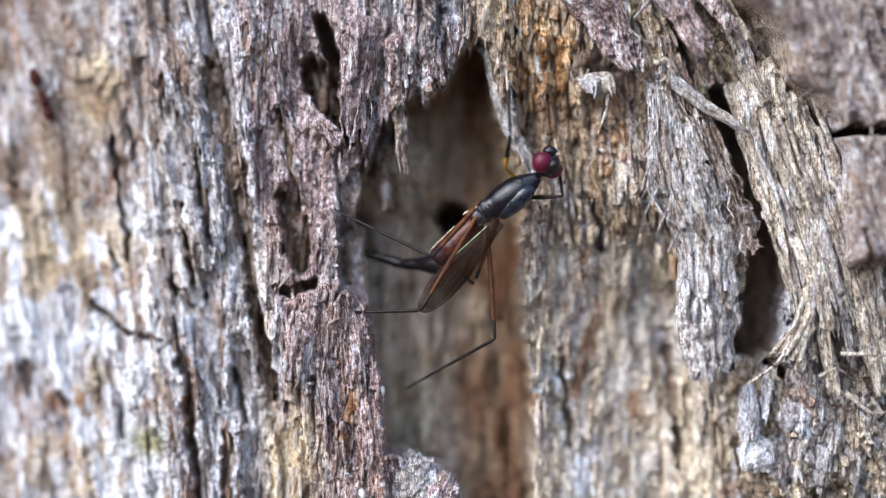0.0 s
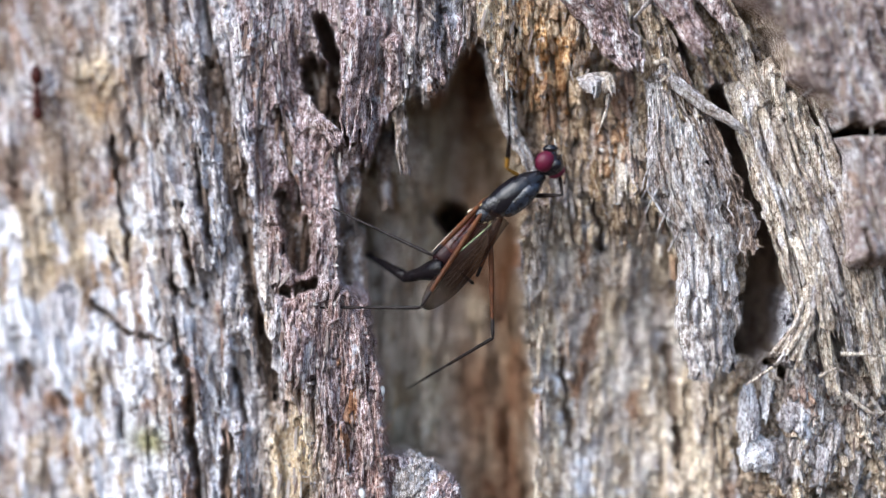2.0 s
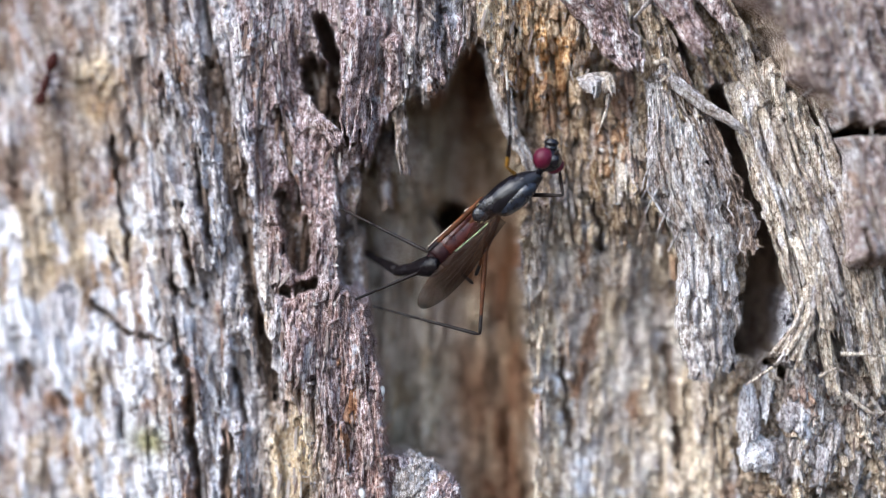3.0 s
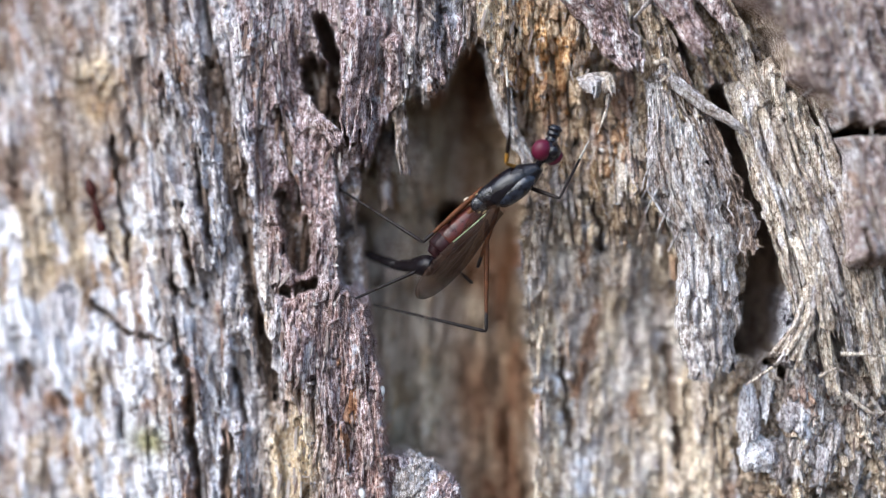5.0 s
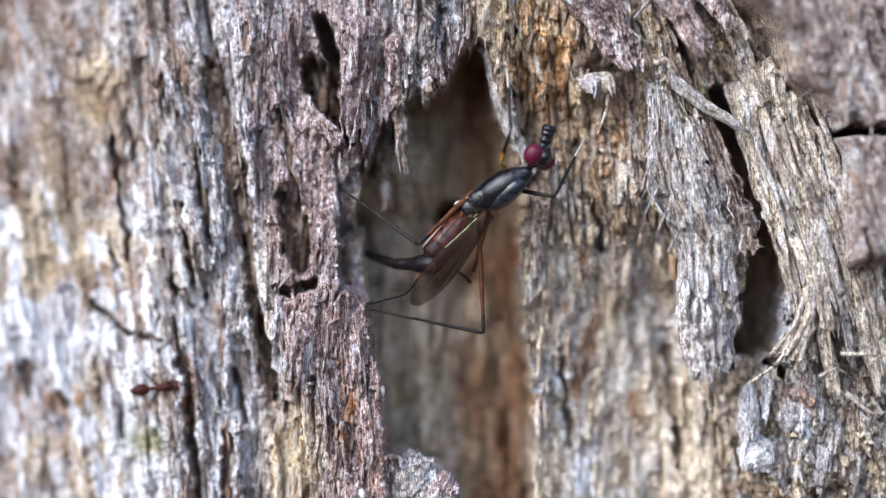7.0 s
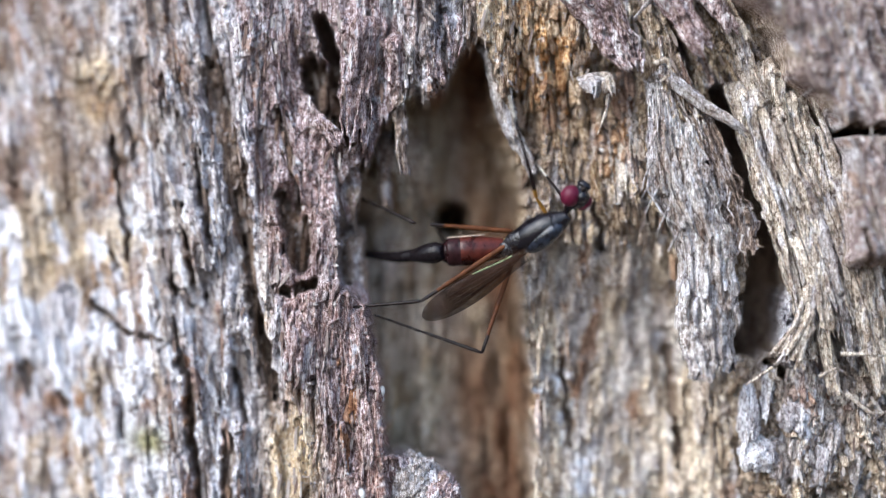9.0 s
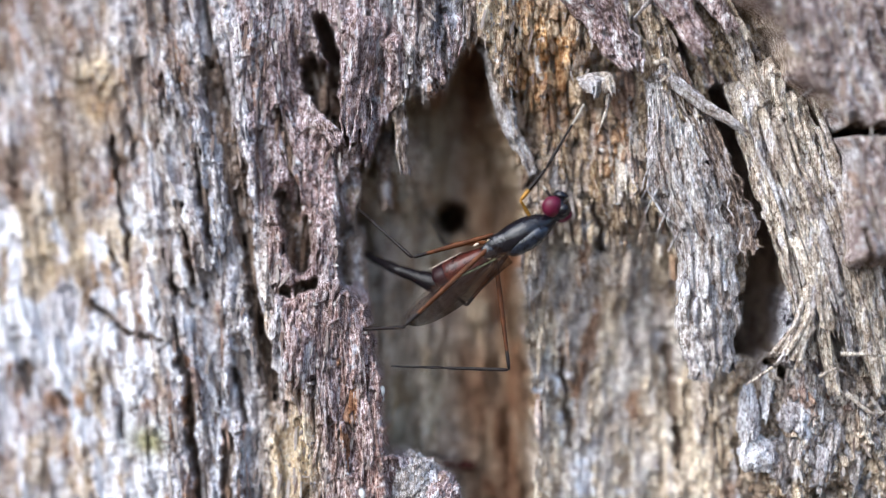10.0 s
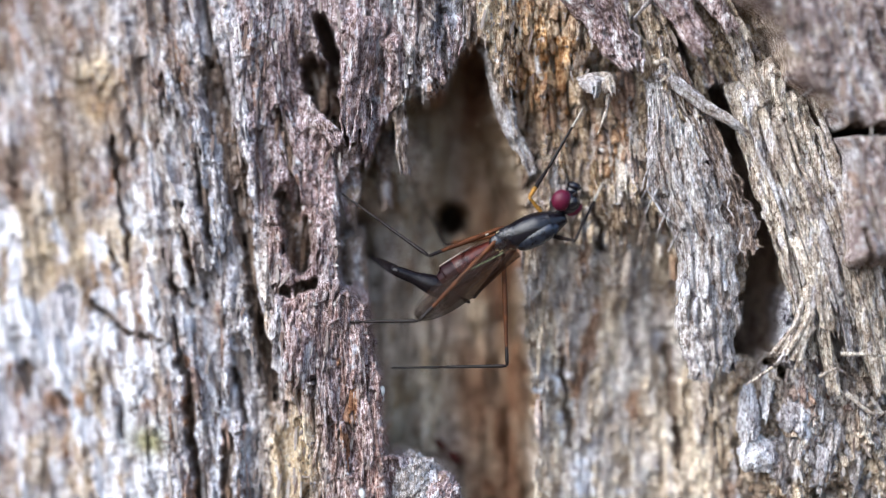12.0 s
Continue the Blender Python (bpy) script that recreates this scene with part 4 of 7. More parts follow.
# stretches of the wood and their shards: x, z, how many, widths, lengths, lean, spread of the lean, lift
SHARDS = (
    ((21.9, 29.0, -0.5, 10.6), 520, (0.12, 0.5), (0.4, 1.7), 0.04, 0.16, (0.06, 0.4)),
    ((23.4, 32.5, 10.4, 22.6), 300, (0.10, 0.36), (0.4, 2.2), 0.0, 0.08, (0.03, 0.18)),
    ((11.6, 17.0, -0.5, 22.6), 330, (0.12, 0.42), (0.4, 1.8), 0.03, 0.10, (0.04, 0.22)),
    ((6.8, 11.8, -0.5, 22.6), 170, (0.10, 0.34), (1.0, 3.6), 0.13, 0.05, (0.03, 0.2)),
    ((33.2, 40.0, 15.8, 22.6), 380, (0.12, 0.55), (0.3, 1.3), 0.1, 0.45, (0.08, 0.45)),
    ((28.0, 33.0, -0.5, 4.2), 130, (0.12, 0.4), (0.6, 2.2), 0.5, 0.12, (0.06, 0.3)),
)


def shards():
    """Short broken ends of fibre that overlap like shingles, lifted at their lower ends."""
    r = np.random.default_rng(23)
    sets = []
    for (x0, x1, z0, z1), n, wide, long, lean, spread, lift in SHARDS:
        k = r.random(n) ** 1.8
        sets.append(np.stack([r.uniform(x0, x1, n), r.uniform(z0, z1, n), wide[0] + (wide[1] - wide[0]) * k, r.uniform(*long, n),
                              r.normal(lean, spread, n), r.uniform(*lift, n)], -1))
    d = np.concatenate(sets)
    depth, zones, face = relief(d[:, 0], d[:, 1])
    low = relief(d[:, 0], d[:, 1] + d[:, 3] * 0.8)
    front = surface(d[:, 0], d[:, 1]) - RADIUS + np.sqrt(RADIUS ** 2 - (d[:, 0] - 23.0) ** 2)
    keep = (depth < front + 0.5) & (low[0] < 2.4) & (face != 1) & (low[2] != 1) & (face != 2) & ~((zones["straw"] > 0.4) & (d[:, 0] > 11) & (d[:, 0] < 15))
    d = d[keep]
    zones = {k: v[keep] * (0.3 if k == "lichen" else 0.7 if k == "pale" else 1.0) for k, v in zones.items()}
    n = len(d)
    x, z, w, l, a, lift = (d[:, i, None, None] for i in range(6))
    s = np.linspace(0, 1, 5)[None, :, None] * np.ones((n, 1, 3))
    s = s + (s > 0.9) * r.uniform(-0.22, 0.1, (n, 5, 3)) + (s < 0.1) * r.uniform(0, 0.15, (n, 5, 3))
    e = np.array([-0.5, 0, 0.5])[None, None] * np.array([0.6, 0.95, 1.0, 0.95, 0.75])[None, :, None] * r.uniform(0.75, 1.2, (n, 5, 3))
    px = x + e * w * np.cos(a) + s * l * np.sin(a)
    pz = z - e * w * np.sin(a) + s * l * np.cos(a)
    ridge = (1 - (2 * np.abs(e)) ** 2) * 0.35 * w * r.uniform(0.2, 1.2, (n, 1, 1))
    py = surface(px, pz) + 0.12 - (lift + 0.12) * np.clip(s, 0, 1) ** 0.8 - ridge + r.normal(0, 0.025, (n, 5, 3)) + 0.1 * w * e * r.normal(0, 4, (n, 1, 1))
    front = np.stack([(px - 19.6) * MM, py * MM, (11.025 - pz) * MM + HIGH], -1)
    back = front + np.array([0, 1, 0]) * (0.06 + 0.3 * w[..., None]) * MM
    co = np.concatenate([front.reshape(n, 15, 3), back.reshape(n, 15, 3)], 1)
    idx = np.arange(15).reshape(5, 3)
    f = np.stack([idx[:-1, :-1], idx[1:, :-1], idx[1:, 1:], idx[:-1, 1:]], -1).reshape(-1, 4)
    rim = np.concatenate([idx[0, :], idx[1:, -1], idx[-1, -2::-1], idx[-2:0:-1, 0]])
    nxt = np.roll(rim, -1)
    quads = np.concatenate([f, f[:, ::-1] + 15, np.stack([rim, nxt, nxt + 15, rim + 15], -1)])
    # the larger ones round the mouth of the hollow are pieces of their own
    single = (d[:, 0] > 21.9) & (d[:, 0] < 29) & (d[:, 1] < 10.6) & (d[:, 2] > 0.2)
    single &= np.cumsum(single) <= 280
    for i in np.nonzero(single)[0]:
        part("wood_shard", quad_mesh("wood_shard", co[i], quads, {k: np.full(30, v[i]) for k, v in zones.items()}), shard_wood, stump)
    rest = np.nonzero(~single)[0]
    many = (quads[None] + 30 * np.arange(len(rest))[:, None, None]).reshape(-1, 4)
    me = quad_mesh("broken_fibre", co[rest].reshape(-1, 3), many, {k: np.repeat(v[rest], 30) for k, v in zones.items()})
    tagged(part("broken_fibre", me, shard_wood, stump, "short broken ends of rotten wood fibre"), kind="stuff")


crumbs()
shards()


# ---- creatures ----
def skin(name, color, rough, metal=0.0, coat=0.0, spread=0.35, size=0.12, shine=0.28, uneven=0.01):
    m, nodes, links, bsdf = material(name)
    bsdf.inputs["Specular IOR Level"].default_value = shine
    n = grain(nodes, links, size, size * 1.5, 4)
    dark = tuple(c * (1 - spread) for c in color)
    light = tuple(min(1, c * (1 + spread)) for c in color)
    links.new(ramp(nodes, links, n, [(0.3, dark), (0.7, light)]), bsdf.inputs["Base Color"])
    links.new(ramp(nodes, links, n, [(0.3, (rough * 0.8,) * 3), (0.7, (min(1, rough * 1.3),) * 3)]), bsdf.inputs["Roughness"])
    bsdf.inputs["Metallic"].default_value = metal
    bsdf.inputs["Coat Weight"].default_value = coat
    bump = nodes.new("ShaderNodeBump")
    bump.inputs["Strength"].default_value = 0.3
    bump.inputs["Distance"].default_value = uneven * MM
    links.new(n, bump.inputs["Height"])
    links.new(bump.outputs[0], bsdf.inputs["Normal"])
    return m


fly_black = skin("black_cuticle", (0.007, 0.006, 0.009), 0.1, shine=0.45, uneven=0.1)
fly_matt = skin("matt_black_cuticle", (0.008, 0.006, 0.007), 0.22, shine=0.2, uneven=0.08)
fly_gold = skin("gold_membrane", (0.27, 0.20, 0.09), 0.3, spread=0.7, size=0.06, shine=0.5)
fly_dusted = skin("dusted_cuticle", (0.014, 0.013, 0.016), 0.14, spread=0.95, size=0.16, shine=0.5, uneven=0.16)
fly_slate = skin("slate_cuticle", (0.015, 0.018, 0.028), 0.15, coat=0.0, spread=0.7, size=0.3, shine=0.5, uneven=0.1)
fly_red = skin("red_brown_cuticle", (0.056, 0.012, 0.008), 0.28, spread=0.85, size=0.5, shine=0.3, uneven=0.04)
fly_plum = skin("plum_cuticle", (0.022, 0.008, 0.009), 0.3, spread=0.6, size=0.4, shine=0.14)
fly_cream = skin("cream_membrane", (0.46, 0.37, 0.28), 0.5)
eye_red = skin("wine_red_eye", (0.085, 0.005, 0.022), 0.4, coat=0.0, spread=0.15, size=0.05)
leg_orange = skin("orange_leg", (0.085, 0.031, 0.012), 0.42, spread=0.6, size=0.5, shine=0.12)
leg_yellow = skin("yellow_leg", (0.34, 0.17, 0.028), 0.4, spread=0.5)
leg_dark = skin("dark_leg", (0.013, 0.008, 0.007), 0.4, shine=0.2)
egg_white = skin("white_shell", (0.75, 0.72, 0.66), 0.5)
leg_white = skin("white_foot", (0.46, 0.42, 0.36), 0.5)
ant_brown = skin("ant_cuticle", (0.042, 0.009, 0.006), 0.5, shine=0.15)


def wing_material(name, alpha):
    m, nodes, links, bsdf = material(name)
    n = grain(nodes, links, 0.5, 0.5, 3)
    links.new(ramp(nodes, links, n, [(0.3, (0.012, 0.005, 0.003)), (0.7, (0.040, 0.018, 0.009))]), bsdf.inputs["Base Color"])
    bsdf.inputs["Roughness"].default_value = 0.32
    # smoky in the middle, clearer near the hinge and the tip
    tc = nodes.new("ShaderNodeTexCoord")
    sep = nodes.new("ShaderNodeSeparateXYZ")
    run = nodes.new("ShaderNodeMath")
    run.operation, run.inputs[1].default_value = "MULTIPLY", 1 / (5.3 * MM)
    links.new(tc.outputs["Object"], sep.inputs[0])
    links.new(sep.outputs[0], run.inputs[0])
    smoke = ramp(nodes, links, run.outputs[0], [(p, (alpha * k,) * 3) for p, k in ((0.0, 0.7), (0.3, 0.95), (0.62, 1.1), (0.72, 1.05), (0.80, 0.72), (0.93, 0.75), (0.98, 1.1))])
    links.new(blend(nodes, links, 0.6, smoke, ramp(nodes, links, n, [(0.3, (0.75, 0.75, 0.75)), (0.7, (1.15, 1.15, 1.15))]), "MULTIPLY"), bsdf.inputs["Alpha"])
    bsdf.inputs["Specular IOR Level"].default_value = 0.09
    return m


# pale green-cream colour that stands in for the highlight along the wing
fold_sheen = skin("fold_sheen", (0.22, 0.25, 0.13), 0.2, coat=0.4, spread=0.8, size=0.25)
smoky_wing = wing_material("smoky_wing", 0.52)
clear_wing = wing_material("clear_wing", 0.20)


def lathe(rings, sides=14, bands=()):
    """A body along x from rings of (x, half width, half height, shift in z); bands: (x, slot) from which a material slot holds."""
    bm = bmesh.new()
    made = []
    for x, ry, rz, dz in rings:
        made.append([bm.verts.new((x * MM, ry * math.cos(2 * math.pi * k / sides) * MM, (dz + rz * math.sin(2 * math.pi * k / sides)) * MM)) for k in range(sides)])
    for (a, b), ra in zip(zip(made, made[1:]), rings):
        slot = 0
        for x, i in bands:
            if ra[0] >= x - 1e-6:
                slot = i
        for k in range(sides):
            f = bm.faces.new((a[k], a[(k + 1) % sides], b[(k + 1) % sides], b[k]))
            f.smooth, f.material_index = True, slot
    bm.faces.new(made[0][::-1])
    f = bm.faces.new(made[-1])
    f.material_index = bands[-1][1] if bands else 0
    bmesh.ops.recalc_face_normals(bm, faces=bm.faces)
    return bm


def smooth_rings(keys, n=24):
    k = np.array(keys, float)
    xs = np.linspace(k[0, 0], k[-1, 0], n)
    out = np.stack([xs] + [np.interp(xs, k[:, 0], k[:, i]) for i in (1, 2, 3)], -1)
    for _ in range(2):
        out[1:-1, 1:] = 0.25 * out[:-2, 1:] + 0.5 * out[1:-1, 1:] + 0.25 * out[2:, 1:]
    return [tuple(r) for r in out]


def ellipsoid(cx, cy, cz, rx, ry, rz, turn=None):
    bm = bmesh.new()
    bmesh.ops.create_uvsphere(bm, u_segments=20, v_segments=14, radius=1)
    m = Matrix.Translation((cx * MM, cy * MM, cz * MM)) @ (turn or Matrix.Identity(4)) @ Matrix.Diagonal((rx * MM, ry * MM, rz * MM, 1))
    bmesh.ops.transform(bm, matrix=m, verts=bm.verts)
    for f in bm.faces:
        f.smooth = True
    return bm


def limb(length, r0, r1, swell=0.0, n=12):
    """A leg joint: thicker where it swells, knobbed at both ends."""
    keys = []
    for i in range(n + 1):
        f = i / n
        r = r0 + (r1 - r0) * f + swell * math.sin(math.pi * min(1, f * 1.2)) ** 2
        keys.append((length * f, r, r, 0.0))
    keys[0] = (0, r0 * 0.6, r0 * 0.6, 0)
    keys[-1] = (length, r1 * 0.7, r1 * 0.7, 0)
    return keys


def wing_half(f, wide):
    """Half the width of a paddle-shaped wing, a fraction f of the way to its round tip."""
    rise = min(1.0, f / 0.6)
    broad = 0.5 + 0.5 * rise * rise * (3 - 2 * rise)
    tip = max(0.0, (f - 0.62) / 0.38)
    return wide * 0.5 * broad * math.sqrt(max(0.0, 1 - tip ** 2.4)) + 0.008


def wing_mesh(length, wide, seed):
    bm = bmesh.new()
    nu, nv = 30, 10
    top, low = [], []
    for i in range(nu + 1):
        f = 1 - (1 - i / nu) ** 1.5
        half = wing_half(f, wide)
        shift = 0.04 * wide * math.sin(math.pi * f)
        a, b = [], []
        for j in range(nv + 1):
            e = 2 * j / nv - 1
            z = 0.14 * (1 - e * e) + 0.008 * math.sin(9 * e + seed) + 0.05 * math.sin(4 * f + e)
            a.append(bm.verts.new((length * f * MM, (shift + half * e) * MM, z * MM)))
            b.append(bm.verts.new((length * f * MM, (shift + half * e) * MM, (z - 0.012) * MM)))
        top.append(a)
        low.append(b)
    for i in range(nu):
        for j in range(nv):
            bm.faces.new((top[i][j], top[i + 1][j], top[i + 1][j + 1], top[i][j + 1])).smooth = True
            bm.faces.new((low[i][j + 1], low[i + 1][j + 1], low[i + 1][j], low[i][j])).smooth = True
        for j in (0, nv):
            q = (top[i][j], low[i][j], low[i + 1][j], top[i + 1][j])
            bm.faces.new(q if j == 0 else q[::-1])
    for i, flip in ((0, True), (nu, False)):
        for j in range(nv):
            q = (top[i][j], top[i][j + 1], low[i][j + 1], low[i][j])
            bm.faces.new(q[::-1] if flip else q)
    return bm


def vein_mesh(length, wide, e0, e1, f0, f1, r=0.008):
    bm = bmesh.new()
    rings = []
    for i in range(13):
        f = f0 + (f1 - f0) * i / 12
        e = e0 + (e1 - e0) * i / 12
        half = wing_half(f, wide)
        y = 0.04 * wide * math.sin(math.pi * f) + half * e
        z = 0.14 * (1 - e * e) + 0.05 * math.sin(4 * f + e) + 0.008
        rings.append([bm.verts.new((length * f * MM, (y + r * math.cos(q)) * MM, (z + r * math.sin(q)) * MM)) for q in (0, 1.57, 3.14, 4.71)])
    for a, b in zip(rings, rings[1:]):
        for k in range(4):
            bm.faces.new((a[k], b[k], b[(k + 1) % 4], a[(k + 1) % 4])).smooth = True
    return bm


fly_parts = {}


def build_fly():
    fly = tagged(new("stilt_fly"), "slender black and red-brown stilt-legged fly laying into rotten wood", "fly")
    p = fly_parts
    thorax = part("thorax", lathe(smooth_rings([(-0.25, 0.18, 0.18, -0.1), (0.1, 0.42, 0.42, -0.05), (0.6, 0.55, 0.55, 0), (1.3, 0.68, 0.68, 0.02), (2.0, 0.70, 0.68, 0), (2.6, 0.54, 0.5, -0.04), (2.95, 0.36, 0.34, -0.06), (3.25, 0.2, 0.2, -0.06)], 36), 24), fly_black, fly, "glossy blue-black thorax")
    for x0 in (0.55, 1.55, 2.55):
        r = float(np.interp(x0, [0.1, 0.6, 1.3, 2.0, 2.6], [0.43, 0.56, 0.69, 0.71, 0.55]))
        part("suture", lathe([(x0, r * 0.98, r * 0.97, 0), (x0 + 0.02, r * 1.015, r * 1.0, 0), (x0 + 0.05, r * 0.98, r * 0.97, 0)], 24), fly_black, thorax)
    part("scutellum", ellipsoid(0.05, 0.0, 0.36, 0.36, 0.36, 0.2), fly_dusted, thorax)
    part("mesopleuron", ellipsoid(1.85, -0.32, 0.22, 1.05, 0.44, 0.48, Matrix.Rotation(0.12, 4, "Z")), fly_slate, thorax, "slate grey side plate")
    part("mesopleuron", ellipsoid(1.30, -0.52, 0.0, 0.55, 0.26, 0.40), fly_slate, thorax)
    part("mesonotum", ellipsoid(0.85, 0.10, 0.17, 0.95, 0.46, 0.44, Matrix.Rotation(-0.1, 4, "Z")), fly_dusted, thorax, "grey-dusted rear back plate")
    part("humeral_knob", ellipsoid(2.45, 0.24, 0.2, 0.3, 0.2, 0.24), fly_black, thorax)
    part("humeral_knob", ellipsoid(2.5, -0.18, 0.26, 0.34, 0.18, 0.2), fly_black, thorax)
    part("wing_hinge", ellipsoid(0.30, 0.42, 0.32, 0.16, 0.06, 0.06), fly_gold, thorax, "pale gold wing base")
    part("wing_hinge", ellipsoid(0.15, -0.42, 0.38, 0.16, 0.05, 0.06), fly_gold, thorax, "pale gold wing base")
    for x, y, z, r in ((-0.05, -0.30, 0.48, 0.05), (-0.22, -0.12, 0.42, 0.05), (0.55, -0.45, 0.50, 0.035)):
        part("sclerite", ellipsoid(x, y, z, r * 1.8, r, r * 0.7, Matrix.Rotation(5 * x, 4, "Z")), fly_gold, thorax, "tiny pale gold plate")
    part("haltere", ellipsoid(-0.35, 0.50, 0.15, 0.16, 0.06, 0.06), fly_cream, thorax, "pale balancing knob")
    # head with its eyes and mouth
    head = p["head"] = part("head", lathe(smooth_rings([(-0.5, 0.12, 0.12, 0), (-0.36, 0.36, 0.34, 0), (-0.1, 0.54, 0.46, 0), (0.2, 0.55, 0.47, 0), (0.42, 0.42, 0.38, 0), (0.56, 0.12, 0.12, 0)]), 18), fly_black, fly)
    part("eye", ellipsoid(-0.06, 0.26, 0.28, 0.48, 0.44, 0.40, Matrix.Rotation(0.3, 4, "Z")), eye_red, head, "large wine-red compound eye")
    part("eye", ellipsoid(-0.02, -0.36, -0.12, 0.42, 0.30, 0.34, Matrix.Rotation(-0.3, 4, "Z")), eye_red, head, "large wine-red compound eye")
    part("antenna", lathe([(0.3, 0.05, 0.05, 0.2), (0.45, 0.08, 0.08, 0.3), (0.62, 0.06, 0.06, 0.34), (0.7, 0.02, 0.02, 0.36)], 8), leg_dark, head)
    part("antenna", lathe([(0.3, 0.05, 0.05, 0.0), (0.45, 0.07, 0.07, 0.1), (0.66, 0.05, 0.05, 0.1), (0.74, 0.02, 0.02, 0.1)], 8), fly_cream, head, "pale antenna tip")
    p["proboscis"] = part("proboscis", lathe(smooth_rings([(0.0, 0.24, 0.24, 0), (0.3, 0.28, 0.26, 0), (0.46, 0.19, 0.18, 0), (0.62, 0.29, 0.27, 0), (0.76, 0.2, 0.19, 0), (0.9, 0.32, 0.28, 0), (1.02, 0.27, 0.24, 0), (1.16, 0.36, 0.3, 0), (1.32, 0.2, 0.18, 0)], 60), 16), fly_black, head, "black ringed mouthparts")
    part("neck", lathe([(-0.75, 0.14, 0.14, -0.05), (-0.5, 0.17, 0.17, -0.02), (-0.3, 0.2, 0.2, 0)], 10), fly_black, head)
    part("face", ellipsoid(0.2, -0.16, 0.28, 0.3, 0.26, 0.24), fly_black, head)
    # abdomen
    ab = p["abdomen"] = part("abdomen", lathe(smooth_rings([(-0.1, 0.25, 0.25, 0), (0.4, 0.40, 0.38, 0), (1.1, 0.54, 0.5, 0), (1.9, 0.66, 0.6, 0), (2.6, 0.64, 0.58, 0), (3.1, 0.48, 0.44, 0), (3.35, 0.34, 0.32, 0)], 30), 18, ((-1, 0), (2.35, 1))), [fly_red, fly_plum], fly, "red-brown abdomen")
    for x0, r in ((0.5, 0.44), (1.15, 0.575), (1.85, 0.69), (2.4, 0.66)):
        part("tergite", lathe([(x0 - 0.06, r * 0.86, r * 0.79, 0), (x0 + 0.05, r * 0.94, r * 0.865, 0), (x0 + 0.2, r * 0.975, r * 0.895, 0), (x0 + 0.4, r * 0.98, r * 0.90, 0), (x0 + 0.54, r * 0.95, r * 0.87, 0), (x0 + 0.64, r * 0.86, r * 0.79, 0)], 18), fly_red if x0 < 2.2 else fly_plum, ab)
    part("side_membrane", lathe(smooth_rings([(1.3, 0.02, 0.03, 0.0), (1.9, 0.035, 0.055, 0.02), (2.5, 0.035, 0.055, 0.0), (3.0, 0.02, 0.03, 0.0)], 14), 10), fly_cream, ab, "cream membrane along the side").location = (0, -0.64 * MM, 0.2 * MM)
    p["abdomen_tip"] = part("abdomen_tip", lathe(smooth_rings([(-0.7, 0.30, 0.29, 0), (-0.45, 0.45, 0.43, 0), (-0.1, 0.49, 0.46, 0), (0.3, 0.43, 0.41, 0), (0.8, 0.31, 0.30, 0), (1.05, 0.27, 0.26, 0), (1.2, 0.28, 0.27, 0), (1.65, 0.25, 0.25, 0), (1.9, 0.22, 0.22, 0), (2.0, 0.16, 0.16, 0)], 32), 16), fly_matt, fly, "black tapering end of the abdomen")
    p["ovipositor"] = part("ovipositor", lathe(smooth_rings([(-0.28, 0.05, 0.05, 0), (-0.1, 0.20, 0.20, 0), (0.3, 0.25, 0.24, 0), (0.9, 0.21, 0.20, 0), (1.05, 0.18, 0.17, 0), (1.2, 0.20, 0.19, 0), (2.7, 0.12, 0.12, 0)]), 14), fly_matt, fly, "black egg-laying tube")
    # wings
    for key, seed, mat, wide in (("wing_right", 1.0, smoky_wing, 1.25), ("wing_left", 3.0, clear_wing, 1.25)):
        w = p[key] = part("wing", wing_mesh(5.3, wide, seed), mat, fly, "smoky brown translucent wing with dark veins")
        for e0, e1, f0, f1 in ((0.3, 0.75, 0.04, 0.8), (0.1, 0.3, 0.05, 0.97), (-0.1, -0.05, 0.05, 0.98), (-0.3, -0.5, 0.06, 0.9), (0.9, 0.96, 0.05, 0.9)):
            part("vein", vein_mesh(5.3, wide, e0, e1, f0, f1), leg_dark, w)
        if key == "wing_right":
            # added thin tube that paints the bright streak of light on the wing
            part("wing_fold", vein_mesh(5.3, wide, -0.80, -0.93, 0.10, 0.46, 0.035), fold_sheen, w, "highlight streak on the wing, modelled as a pale tube")
    # legs
    p["coxa_fl"] = part("coxa", lathe(limb(1.0, 0.08, 0.06, 0.02)), leg_yellow, fly, "yellow base of a front leg")
    for key, length, r, bands, label in (("femur_fl", 1.75, 0.09, ((0, 0), (0.5, 1)), "yellow and black front thigh"), ("femur_fr", 1.75, 0.09, ((0, 1),), "black front thigh")):
        p[key] = part("femur", lathe(limb(length, r, r * 0.8, 0.02), 10, bands), [leg_yellow, leg_dark], fly, label)
    for key in ("tibia_fl", "tibia_fr"):
        t = p[key] = part("tibia", lathe(limb(2.25, 0.075, 0.055), 8), leg_dark, fly)
        part("tarsus", lathe([(2.2, 0.05, 0.05, 0), (2.4, 0.058, 0.05, 0), (2.55, 0.045, 0.04, 0), (2.6, 0.055, 0.045, 0), (2.8, 0.042, 0.04, 0), (2.85, 0.052, 0.04, 0), (3.05, 0.035, 0.03, 0), (3.25, 0.025, 0.02, 0)], 8), leg_white, t, "white front foot")
